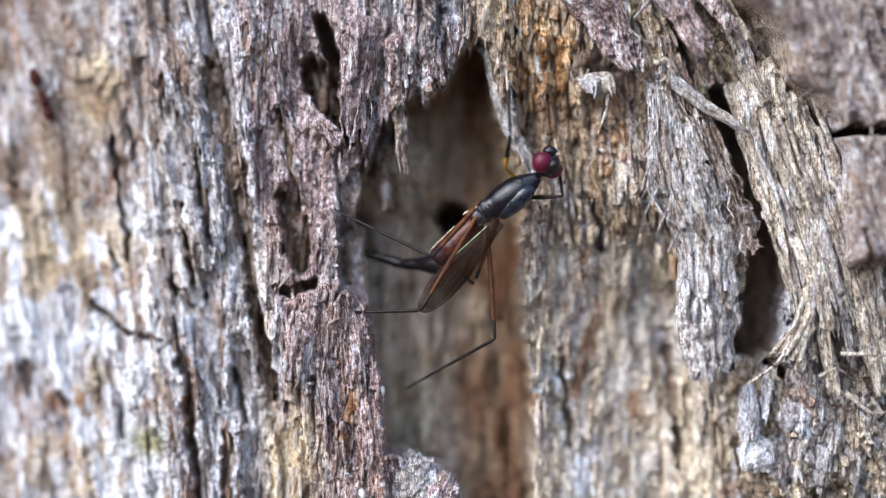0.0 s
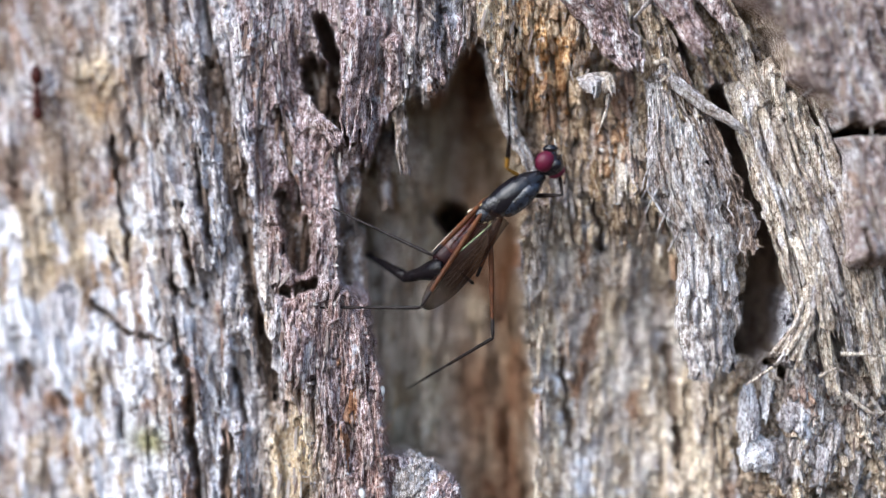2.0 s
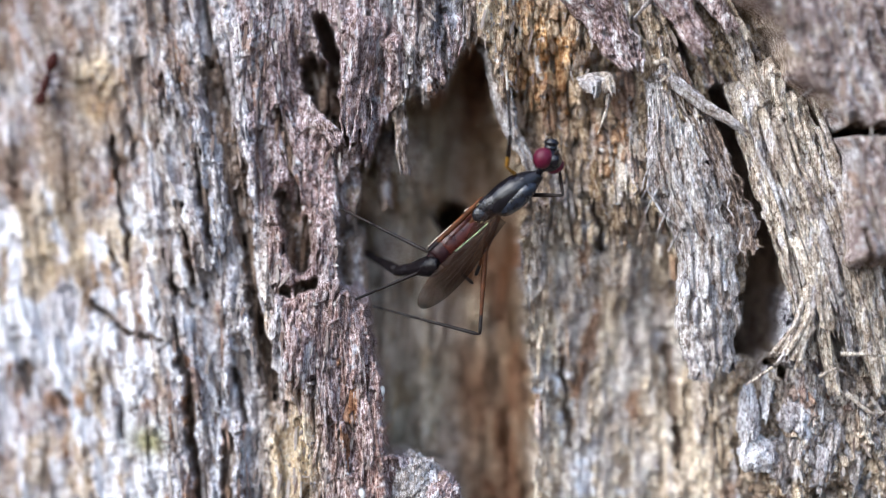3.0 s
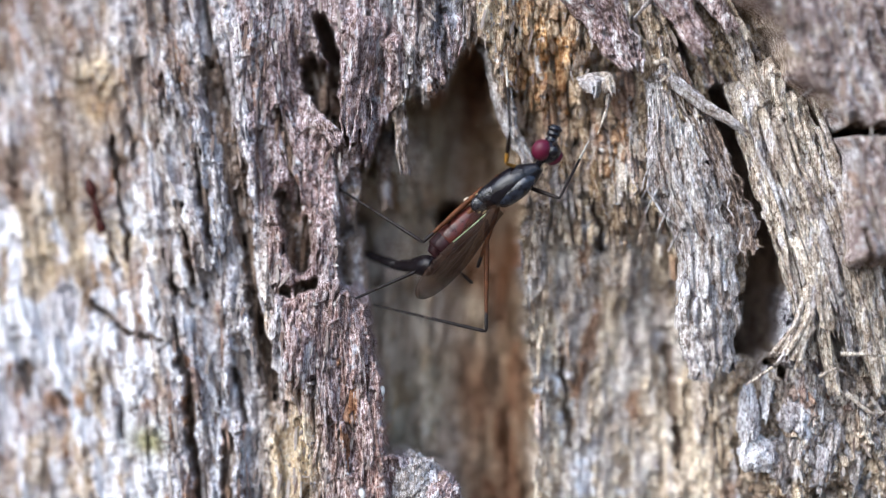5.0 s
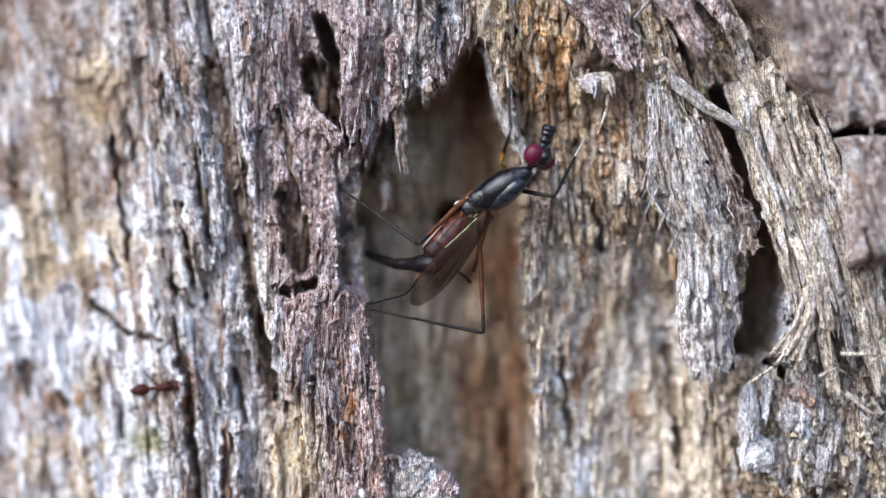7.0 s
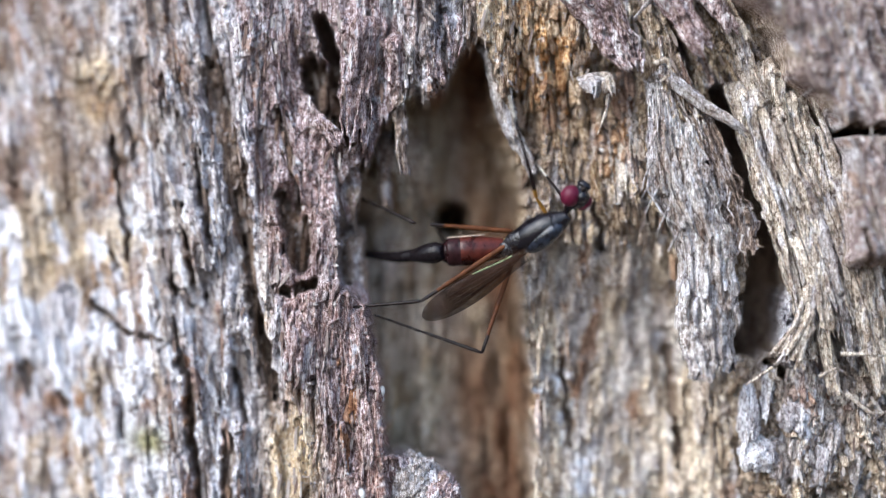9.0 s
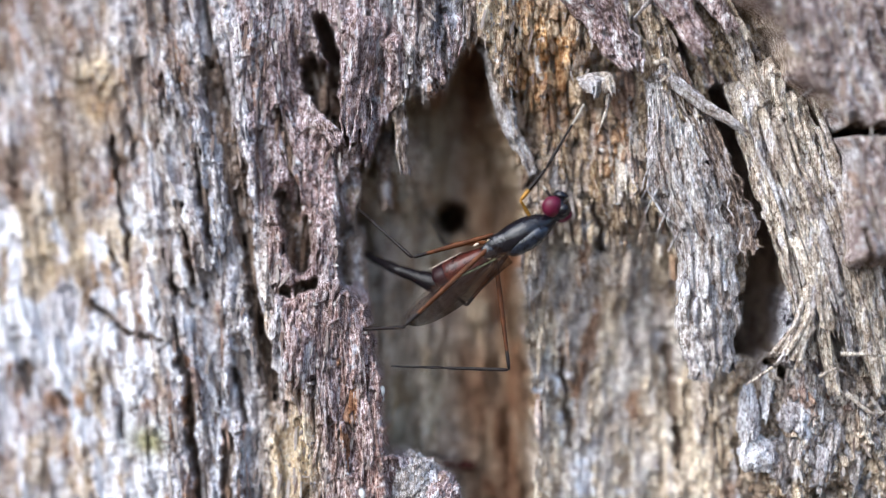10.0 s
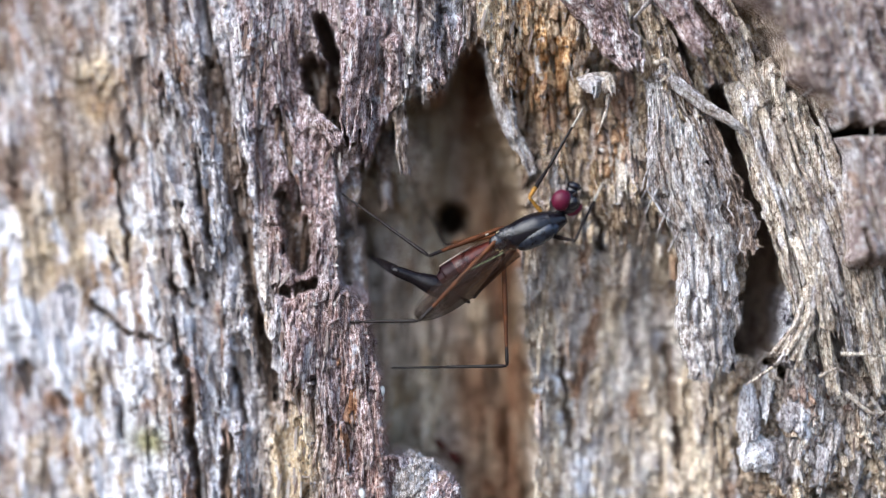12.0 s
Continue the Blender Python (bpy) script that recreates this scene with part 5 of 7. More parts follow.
    for n, lf, lt in (("hr", 5.0, 5.3), ("mr", 5.1, 4.8), ("er", 2.9, 3.0), ("ml", 3.7, 5.2), ("hl", 3.6, 3.6)):
        bands = ((0, 0), (lf * 0.82, 1))
        p["femur_" + n] = part("femur", lathe(limb(lf, 0.10, 0.08, 0.03, 24), 10, bands), [leg_orange, leg_dark], fly, "long orange-brown thigh with a dark knee")
        t = p["tibia_" + n] = part("tibia", lathe(limb(lt * 0.55, 0.085, 0.065, 0, 12), 8), leg_dark, fly)
        part("tarsus", lathe(limb(lt * 0.45, 0.065, 0.04, 0, 12), 8), leg_dark, t).location = (lt * 0.545 * MM, 0, 0)
    return fly


grain_of_white(16.05, 21.75, -0.85, -12)
grain_of_white(16.9, 17.3, -0.5, 10)
stilt_fly = build_fly()


def bristle(parent, x, y, z, dx, dy, dz):
    bm = bmesh.new()
    d = Vector((dx, dy, dz))
    m = Matrix.Translation((Vector((x, y, z)) + d * 0.5) * MM) @ d.to_track_quat("Z", "Y").to_matrix().to_4x4()
    bmesh.ops.create_cone(bm, cap_ends=True, segments=5, radius1=0.016 * MM, radius2=0.004 * MM, depth=d.length * MM, matrix=m)
    part("bristle", bm, leg_dark, parent)


thorax_part = next(c for c in stilt_fly.children if c.name.startswith("thorax"))
for k in range(9):
    bristle(thorax_part, 0.2 + 0.28 * k, 0.45 - 0.09 * (k % 3), 0.45, -0.16, 0.14, 0.16)
for k in range(4):
    bristle(fly_parts["head"], 0.1 + 0.1 * k, 0.02 - 0.1 * k, 0.5, 0.1, 0.04, 0.16)


def build_ant(label, size):
    ant = tagged(new("ant"), label, "ant", group="ants on the trunk")
    part("head", lathe(smooth_rings([(0.75, 0.1, 0.1, 0), (0.85, 0.24, 0.2, 0), (1.1, 0.28, 0.22, 0), (1.35, 0.2, 0.16, 0), (1.42, 0.08, 0.08, 0)]), 12), ant_brown, ant)
    part("mesosoma", lathe(smooth_rings([(-0.2, 0.1, 0.1, 0), (0.1, 0.17, 0.18, 0), (0.5, 0.22, 0.22, 0.02), (0.78, 0.1, 0.1, 0)]), 12), ant_brown, ant)
    part("petiole", ellipsoid(-0.32, 0, 0.02, 0.14, 0.1, 0.12), ant_brown, ant)
    part("gaster", lathe(smooth_rings([(-1.4, 0.05, 0.05, 0), (-1.2, 0.22, 0.2, 0), (-0.85, 0.32, 0.28, 0), (-0.5, 0.22, 0.2, 0), (-0.4, 0.08, 0.08, 0)]), 14), ant_brown, ant, "darker swollen abdomen")
    for x, a in ((0.6, 0.6), (0.3, -0.1), (0.0, -0.7)):
        for s in (-1, 1):
            bm = bmesh.new()
            knee = Vector((x + 0.5 * math.sin(a), s * 0.55, 0.1))
            foot = Vector((x + 1.0 * math.sin(a), s * 1.0, -0.32))
            for p0, p1, r in ((Vector((x, s * 0.12, -0.05)), knee, 0.05), (knee, foot, 0.035)):
                d = (p1 - p0)
                m = Matrix.Translation((p0 + p1) * 0.5 * MM) @ d.to_track_quat("Z", "Y").to_matrix().to_4x4()
                bmesh.ops.create_cone(bm, cap_ends=True, segments=7, radius1=r * MM, radius2=r * 0.7 * MM, depth=d.length * MM, matrix=m)
            part("leg", bm, ant_brown, ant)
    for s in (-1, 1):
        bm = bmesh.new()
        knee = Vector((1.6, s * 0.45, 0.1))
        for p0, p1 in ((Vector((1.3, s * 0.1, 0.05)), knee), (knee, Vector((1.95, s * 0.3, 0.0)))):
            d = p1 - p0
            m = Matrix.Translation((p0 + p1) * 0.5 * MM) @ d.to_track_quat("Z", "Y").to_matrix().to_4x4()
            bmesh.ops.create_cone(bm, cap_ends=True, segments=6, radius1=0.03 * MM, radius2=0.025 * MM, depth=d.length * MM, matrix=m)
        part("antenna", bm, ant_brown, ant)
    for c in ant.children:
        c.data.transform(Matrix.Scale(size, 4))
    return ant


ant_left = build_ant("dark red-brown ant walking over pale weathered wood", 0.9)
ant_hollow = build_ant("dark red-brown ant walking inside the hollow", 0.88)


# ---- what moves ----
def motions():
    def at(x, y, z, rx, ry, rz):
        return pose(x * MM, y * MM, z * MM, rx, ry, rz)

    walk(stilt_fly, [
        (0.0, at(1.60, -0.18, 401.40, 101, -33, -18)), (0.5, at(1.60, -0.18, 401.40, 101, -33, -18)), (1.0, at(1.60, -0.02, 401.47, 102, -31, -21)),
        (1.5, at(1.65, 0.04, 401.43, 103, -31, -23)), (2.0, at(1.77, -0.50, 401.47, 97, -34, -12)), (2.5, at(1.65, -0.17, 401.52, 101, -33, -18)),
        (3.0, at(1.65, -0.26, 401.52, 100, -33, -16)), (3.2, at(1.65, -0.26, 401.55, 100, -33, -16)), (4.8, at(1.60, -0.15, 401.92, 100, -30, -18)),
        (5.0, at(1.60, -0.10, 401.97, 100, -30, -19)), (5.2, at(1.57, -0.06, 401.97, 101, -29, -20)), (5.5, at(1.52, -0.01, 401.97, 101, -29, -21)),
        (6.0, at(1.53, 0.18, 401.98, 103, -29, -25)), (6.5, at(1.35, 0.17, 401.90, 103, -29, -25)), (7.0, at(1.20, -0.01, 401.82, 102, -30, -21)),
        (7.2, at(1.23, 0.03, 401.80, 102, -30, -22)), (8.8, at(2.28, 0.19, 401.40, 105, -30, -26)), (9.0, at(2.86, 0.18, 400.03, 101, -26, -25)),
        (9.2, at(2.64, -0.50, 399.78, 91, -15, -10)), (9.5, at(2.39, -0.50, 399.03, 93, -20, -10)), (10.0, at(2.01, -0.50, 399.90, 95, -26, -11)),
        (10.5, at(2.09, -0.50, 399.90, 95, -26, -11)), (11.0, at(2.26, -0.50, 400.02, 94, -23, -11)), (11.5, at(2.39, -0.50, 400.22, 93, -21, -11)),
        (12.0, at(2.39, -0.50, 400.27, 93, -20, -11)),
    ])
    walk(fly_parts["head"], [
        (0.0, at(3.87, 0.17, -0.04, -2, 2, 9)), (0.5, at(3.88, 0.19, -0.05, -2, 2, 10)), (1.0, at(3.88, 0.20, -0.08, -1, 4, 11)),
        (1.5, at(3.88, 0.11, -0.10, -2, 5, 6)), (2.0, at(3.73, 0.14, 0.02, -3, -1, 7)), (2.5, at(3.86, 0.24, -0.04, -2, 2, 13)),
        (3.0, at(3.89, 0.25, -0.03, -2, 1, 13)), (3.2, at(3.89, 0.25, -0.03, -2, 1, 13)), (4.8, at(3.87, 0.37, -0.05, 0, 3, 19)),
        (5.0, at(3.87, 0.37, -0.06, 1, 3, 19)), (5.2, at(3.85, 0.35, -0.07, 1, 3, 19)), (5.5, at(3.83, 0.32, -0.07, 1, 4, 18)),
        (6.0, at(3.78, 0.28, -0.10, 2, 6, 17)), (6.5, at(3.90, 0.20, -0.14, -0, 7, 11)), (7.0, at(3.90, 0.26, -0.09, -1, 5, 13)),
        (7.2, at(3.89, 0.26, -0.10, -0, 5, 14)), (8.8, at(3.99, 0.18, -0.18, -1, 9, 8)), (9.0, at(3.91, 0.52, -0.15, 4, 7, 24)),
        (9.2, at(3.53, 0.58, 0.04, 2, -2, 29)), (9.5, at(3.61, 0.28, 0.04, 0, -2, 15)), (10.0, at(3.57, 0.30, 0.03, -1, -2, 16)),
        (10.5, at(3.63, 0.36, 0.01, -1, -1, 17)), (11.0, at(3.58, 0.44, 0.04, 0, -2, 23)), (11.5, at(3.54, 0.52, 0.03, 1, -1, 25)),
        (12.0, at(3.53, 0.57, 0.03, 1, -1, 27)),
    ])
    walk(fly_parts["proboscis"], [
        (0.0, at(-0.40, -0.30, -0.03, -6, -3, 38)), (0.5, at(-0.35, -0.35, -0.02, -5, -2, 45)), (1.0, at(-0.03, -0.02, 0.00, -6, 5, 30)),
        (1.5, at(0.04, 0.03, -0.00, -5, 5, 37)), (2.0, at(-0.28, -0.33, -0.02, -6, -2, 50)), (2.5, at(-0.37, -0.30, 0.00, -5, 0, 39)),
        (3.0, at(-0.28, -0.20, 0.01, -6, 1, 36)), (3.2, at(-0.31, -0.22, 0.01, -6, 1, 35)), (4.8, at(-0.10, -0.04, 0.01, -7, 5, 22)),
        (5.0, at(-0.08, -0.03, 0.01, -7, 5, 23)), (5.2, at(-0.05, -0.02, 0.01, -7, 6, 22)), (5.5, at(-0.01, -0.00, 0.00, -7, 7, 23)),
        (6.0, at(0.09, 0.04, -0.01, -5, 8, 26)), (6.5, at(0.12, 0.08, -0.01, -5, 5, 36)), (7.0, at(0.13, 0.07, -0.01, -6, 6, 28)),
        (7.2, at(0.07, 0.03, -0.01, -6, 6, 28)), (8.8, at(-0.33, -0.37, -0.02, -4, -2, 48)), (9.0, at(-0.49, -0.07, 0.03, -8, 4, 8)),
        (9.2, at(-0.44, -0.23, -0.00, -8, -0, 27)), (9.5, at(-0.34, -0.37, -0.03, -6, -3, 48)), (10.0, at(-0.41, -0.28, -0.00, -7, -1, 35)),
        (10.5, at(-0.13, -0.06, 0.01, -8, 3, 24)), (11.0, at(-0.19, -0.06, 0.01, -8, 4, 18)), (11.5, at(-0.16, -0.06, 0.01, -8, 3, 19)),
        (12.0, at(-0.33, -0.13, 0.01, -8, 2, 21)),
    ])
    walk(fly_parts["abdomen"], [
        (0.0, at(0.25, -0.10, -0.25, -2, 2, -170)), (0.5, at(0.25, -0.10, -0.25, -2, -2, -170)), (1.0, at(0.25, -0.10, -0.25, -3, -18, -168)),
        (1.5, at(0.25, -0.10, -0.25, -3, -20, -168)), (2.0, at(0.25, -0.10, -0.25, -1, -10, -169)), (2.5, at(0.25, -0.10, -0.25, -2, -16, -169)),
        (3.0, at(0.25, -0.10, -0.25, -1, -14, -172)), (3.2, at(0.25, -0.10, -0.25, -1, -14, -172)), (4.8, at(0.25, -0.10, -0.25, -3, -16, -167)),
        (5.0, at(0.25, -0.10, -0.25, -4, -17, -166)), (5.2, at(0.25, -0.10, -0.25, -4, -18, -164)), (5.5, at(0.25, -0.10, -0.25, -5, -18, -162)),
        (6.0, at(0.25, -0.10, -0.25, -6, -22, -163)), (6.5, at(0.25, -0.10, -0.25, -6, -22, -163)), (7.0, at(0.25, -0.10, -0.25, -5, -18, -162)),
        (7.2, at(0.25, -0.10, -0.25, -5, -19, -163)), (8.8, at(0.25, -0.10, -0.25, 5, -22, 170)), (9.0, at(0.25, -0.10, -0.25, 9, -20, 155)),
        (9.2, at(0.25, -0.10, -0.25, 1, -11, 167)), (9.5, at(0.25, -0.10, -0.25, 2, -10, 163)), (10.0, at(0.25, -0.10, -0.25, -0, 9, -178)),
        (10.5, at(0.25, -0.10, -0.25, -1, -1, -175)), (11.0, at(0.25, -0.10, -0.25, -2, -10, -172)), (11.5, at(0.25, -0.10, -0.25, -2, -11, -170)),
        (12.0, at(0.25, -0.10, -0.25, -3, -11, -168)),
    ])
    walk(fly_parts["abdomen_tip"], [
        (0.0, at(-2.95, -0.65, -0.39, 10, 21, 150)), (0.5, at(-2.95, -0.66, -0.13, 11, 24, 149)), (1.0, at(-2.78, -0.73, 0.78, 12, 22, 151)),
        (1.5, at(-2.94, -0.77, 0.92, 12, 23, 153)), (2.0, at(-3.12, -0.75, 0.37, 5, 33, 163)), (2.5, at(-2.92, -0.73, 0.66, 9, 25, 157)),
        (3.0, at(-3.13, -0.60, 0.62, 7, 27, 159)), (3.2, at(-3.17, -0.61, 0.63, 7, 28, 159)), (4.8, at(-3.38, -0.96, 0.83, 10, 35, 157)),
        (5.0, at(-3.38, -1.03, 0.90, 11, 34, 156)), (5.2, at(-3.31, -1.11, 0.92, 11, 33, 157)), (5.5, at(-3.20, -1.23, 0.95, 11, 33, 157)),
        (6.0, at(-3.10, -1.10, 1.15, 13, 24, 156)), (6.5, at(-2.89, -1.06, 1.06, 11, 17, 156)), (7.0, at(-2.85, -1.09, 0.83, 11, 21, 153)),
        (7.2, at(-2.82, -1.05, 0.86, 11, 20, 155)), (8.8, at(-3.07, 0.50, 1.13, 10, 22, 161)), (9.0, at(-2.93, 1.41, 1.05, 8, 13, 162)),
        (9.2, at(-3.21, 0.72, 0.41, 0, 38, 173)), (9.5, at(-2.97, 0.90, 0.35, 6, 41, 152)), (10.0, at(-2.96, -0.19, -0.76, 7, 8, 136)),
        (10.5, at(-2.99, -0.38, -0.18, 8, -7, 129)), (11.0, at(-3.07, -0.59, 0.37, 6, -9, 139)), (11.5, at(-3.23, -0.71, 0.42, 6, -10, 144)),
        (12.0, at(-3.23, -0.81, 0.42, 6, -9, 138)),
    ])
    walk(fly_parts["ovipositor"], [
        (0.0, at(-4.37, 0.16, -1.02, 12, 10, 133)), (0.5, at(-4.32, 0.16, -0.85, 13, 15, 134)), (1.0, at(-4.19, 0.06, 0.12, 16, 27, 140)),
        (1.5, at(-4.37, -0.05, 0.23, 18, 25, 132)), (2.0, at(-4.52, -0.31, -0.58, 11, 36, 123)), (2.5, at(-4.38, -0.10, -0.07, 16, 31, 132)),
        (3.0, at(-4.59, -0.03, -0.17, 16, 37, 128)), (3.2, at(-4.61, -0.05, -0.19, 15, 36, 128)), (4.8, at(-4.70, -0.40, -0.17, 15, 29, 136)),
        (5.0, at(-4.71, -0.45, -0.08, 15, 27, 137)), (5.2, at(-4.65, -0.54, -0.04, 15, 25, 137)), (5.5, at(-4.56, -0.66, 0.01, 15, 22, 137)),
        (6.0, at(-4.57, -0.45, 0.45, 18, 21, 140)), (6.5, at(-4.42, -0.39, 0.54, 19, 26, 141)), (7.0, at(-4.31, -0.36, 0.19, 17, 32, 140)),
        (7.2, at(-4.31, -0.35, 0.26, 18, 31, 140)), (8.8, at(-4.61, 1.02, 0.48, 13, 18, 154)), (9.0, at(-4.55, 1.93, 0.67, 13, 23, 154)),
        (9.2, at(-4.57, 0.90, -0.67, 4, 34, 156)), (9.5, at(-4.13, 1.52, -0.80, 7, 33, 142)), (10.0, at(-4.21, 1.01, -1.00, 9, 33, 134)),
        (10.5, at(-4.16, 1.04, 0.06, 13, 49, 136)), (11.0, at(-4.58, 0.73, 0.69, 15, 57, 134)), (11.5, at(-4.62, 0.31, 0.71, 13, 53, 137)),
        (12.0, at(-4.56, 0.40, 0.71, 12, 54, 143)),
    ])
    walk(fly_parts["wing_right"], [
        (0.0, at(0.75, -0.60, 0.40, -13, -14, -165)), (0.5, at(0.75, -0.60, 0.40, -13, -14, -165)), (1.0, at(0.75, -0.60, 0.40, -15, -19, -163)),
        (1.5, at(0.75, -0.60, 0.40, -15, -14, -164)), (2.0, at(0.75, -0.60, 0.40, -12, -11, -166)), (2.5, at(0.75, -0.60, 0.40, -13, -17, -165)),
        (3.0, at(0.75, -0.60, 0.40, -13, -15, -166)), (3.2, at(0.75, -0.60, 0.40, -13, -15, -166)), (4.8, at(0.75, -0.60, 0.40, -14, -17, -163)),
        (5.0, at(0.75, -0.60, 0.40, -14, -18, -163)), (5.2, at(0.75, -0.60, 0.40, -15, -18, -162)), (5.5, at(0.75, -0.60, 0.40, -16, -19, -160)),
        (6.0, at(0.75, -0.60, 0.40, -16, -23, -162)), (6.5, at(0.75, -0.60, 0.40, -16, -23, -161)), (7.0, at(0.75, -0.60, 0.40, -15, -19, -161)),
        (7.2, at(0.75, -0.60, 0.40, -16, -20, -161)), (8.8, at(0.75, -0.60, 0.40, -14, -24, -168)), (9.0, at(0.75, -0.60, 0.40, -11, -23, -176)),
        (9.2, at(0.75, -0.60, 0.40, -11, -12, -171)), (9.5, at(0.75, -0.60, 0.40, -10, -12, -175)), (10.0, at(0.75, -0.60, 0.40, -11, -12, -173)),
        (10.5, at(0.75, -0.60, 0.40, -11, -12, -173)), (11.0, at(0.75, -0.60, 0.40, -12, -12, -170)), (11.5, at(0.75, -0.60, 0.40, -12, -12, -168)),
        (12.0, at(0.75, -0.60, 0.40, -13, -12, -166)),
    ])
    walk(fly_parts["wing_left"], [
        (0.0, at(0.60, -0.10, 0.45, 23, 1, -160)), (0.5, at(0.60, -0.10, 0.45, 23, 1, -160)), (1.0, at(0.60, -0.10, 0.45, 21, -3, -158)),
        (1.5, at(0.60, -0.10, 0.45, 21, -3, -159)), (2.0, at(0.60, -0.10, 0.45, 24, -2, -160)), (2.5, at(0.60, -0.10, 0.45, 22, -4, -160)),
        (3.0, at(0.60, -0.10, 0.45, 23, -2, -160)), (3.2, at(0.60, -0.10, 0.45, 23, -2, -161)), (4.8, at(0.60, -0.10, 0.45, 21, -6, -158)),
        (5.0, at(0.60, -0.10, 0.45, 21, -7, -157)), (5.2, at(0.60, -0.10, 0.45, 20, -8, -157)), (5.5, at(0.60, -0.10, 0.45, 19, -8, -155)),
        (6.0, at(0.60, -0.10, 0.45, 19, -9, -157)), (6.5, at(0.60, -0.10, 0.45, 18, -12, -156)), (7.0, at(0.60, -0.10, 0.45, 20, -6, -156)),
        (7.2, at(0.60, -0.10, 0.45, 19, -6, -156)), (8.8, at(0.60, -0.10, 0.45, 21, -10, -163)), (9.0, at(0.60, -0.10, 0.45, 23, -6, -171)),
        (9.2, at(0.60, -0.10, 0.45, 22, -12, -167)), (9.5, at(0.60, -0.10, 0.45, 23, -6, -170)), (10.0, at(0.60, -0.10, 0.45, 24, -13, -168)),
        (10.5, at(0.60, -0.10, 0.45, 24, -7, -168)), (11.0, at(0.60, -0.10, 0.45, 23, -13, -165)), (11.5, at(0.60, -0.10, 0.45, 23, -13, -162)),
        (12.0, at(0.60, -0.10, 0.45, 22, -13, -161)),
    ])
    walk(fly_parts["coxa_fl"], [
        (0.0, at(2.30, 0.50, -0.20, 23, -48, 86)), (0.5, at(2.30, 0.50, -0.20, 23, -48, 86)), (1.0, at(2.30, 0.50, -0.20, 27, -50, 86)),
        (1.5, at(2.30, 0.50, -0.20, 27, -45, 86)), (2.0, at(2.30, 0.50, -0.20, 14, -50, 107)), (2.5, at(2.30, 0.50, -0.20, 28, -58, 88)),
        (3.0, at(2.30, 0.50, -0.20, 23, -55, 92)), (3.2, at(2.30, 0.50, -0.20, 23, -56, 93)), (4.8, at(2.30, 0.50, -0.20, 28, -63, 105)),
        (5.0, at(2.30, 0.50, -0.20, 29, -64, 108)), (5.2, at(2.30, 0.50, -0.20, 32, -65, 104)), (5.5, at(2.30, 0.50, -0.20, 37, -66, 97)),
        (6.0, at(2.30, 0.50, -0.20, 50, -67, 82)), (6.5, at(2.30, 0.50, -0.20, 47, -63, 77)), (7.0, at(2.30, 0.50, -0.20, 37, -60, 73)),
        (7.2, at(2.30, 0.50, -0.20, 33, -55, 78)), (8.8, at(2.30, 0.50, -0.20, 26, -35, 96)), (9.0, at(2.30, 0.50, -0.20, 26, -32, 82)),
        (9.2, at(2.30, 0.50, -0.20, 6, -6, 134)), (9.5, at(2.30, 0.50, -0.20, 22, -62, 64)), (10.0, at(2.30, 0.50, -0.20, 11, -28, 90)),
        (10.5, at(2.30, 0.50, -0.20, 12, -29, 89)), (11.0, at(2.30, 0.50, -0.20, 10, -14, 97)), (11.5, at(2.30, 0.50, -0.20, 10, -21, 108)),
        (12.0, at(2.30, 0.50, -0.20, 10, -24, 106)),
    ])
    walk(fly_parts["femur_fl"], [
        (0.0, at(2.34, 1.17, 0.54, 11, -25, 41)), (0.5, at(2.34, 1.17, 0.54, 11, -25, 41)), (1.0, at(2.34, 1.15, 0.56, 14, -23, 41)),
        (1.5, at(2.34, 1.21, 0.50, 15, -22, 41)), (2.0, at(2.11, 1.11, 0.57, 8, -25, 47)), (2.5, at(2.32, 1.03, 0.65, 12, -23, 45)),
        (3.0, at(2.28, 1.07, 0.62, 11, -25, 45)), (3.2, at(2.27, 1.06, 0.63, 11, -25, 45)), (4.8, at(2.18, 0.94, 0.69, 13, -24, 45)),
        (5.0, at(2.17, 0.91, 0.70, 14, -24, 45)), (5.2, at(2.20, 0.91, 0.71, 15, -23, 45)), (5.5, at(2.25, 0.91, 0.71, 15, -23, 45)),
        (6.0, at(2.35, 0.89, 0.72, 18, -20, 43)), (6.5, at(2.40, 0.94, 0.69, 16, -17, 39)), (7.0, at(2.45, 0.98, 0.66, 12, -21, 35)),
        (7.2, at(2.42, 1.07, 0.62, 12, -21, 33)), (8.8, at(2.22, 1.31, 0.38, 14, -8, 37)), (9.0, at(2.42, 1.34, 0.32, 26, -35, 61)),
        (9.2, at(1.52, 1.31, -0.07, 10, -1, 77)), (9.5, at(2.50, 0.92, 0.68, 9, 62, 31)), (10.0, at(2.31, 1.39, 0.26, 4, 6, 25)),
        (10.5, at(2.31, 1.38, 0.28, 5, 22, 29)), (11.0, at(2.18, 1.46, 0.05, 6, 29, 33)), (11.5, at(2.02, 1.39, 0.16, 7, 33, 37)),
        (12.0, at(2.05, 1.38, 0.21, 8, 37, 41)),
    ])
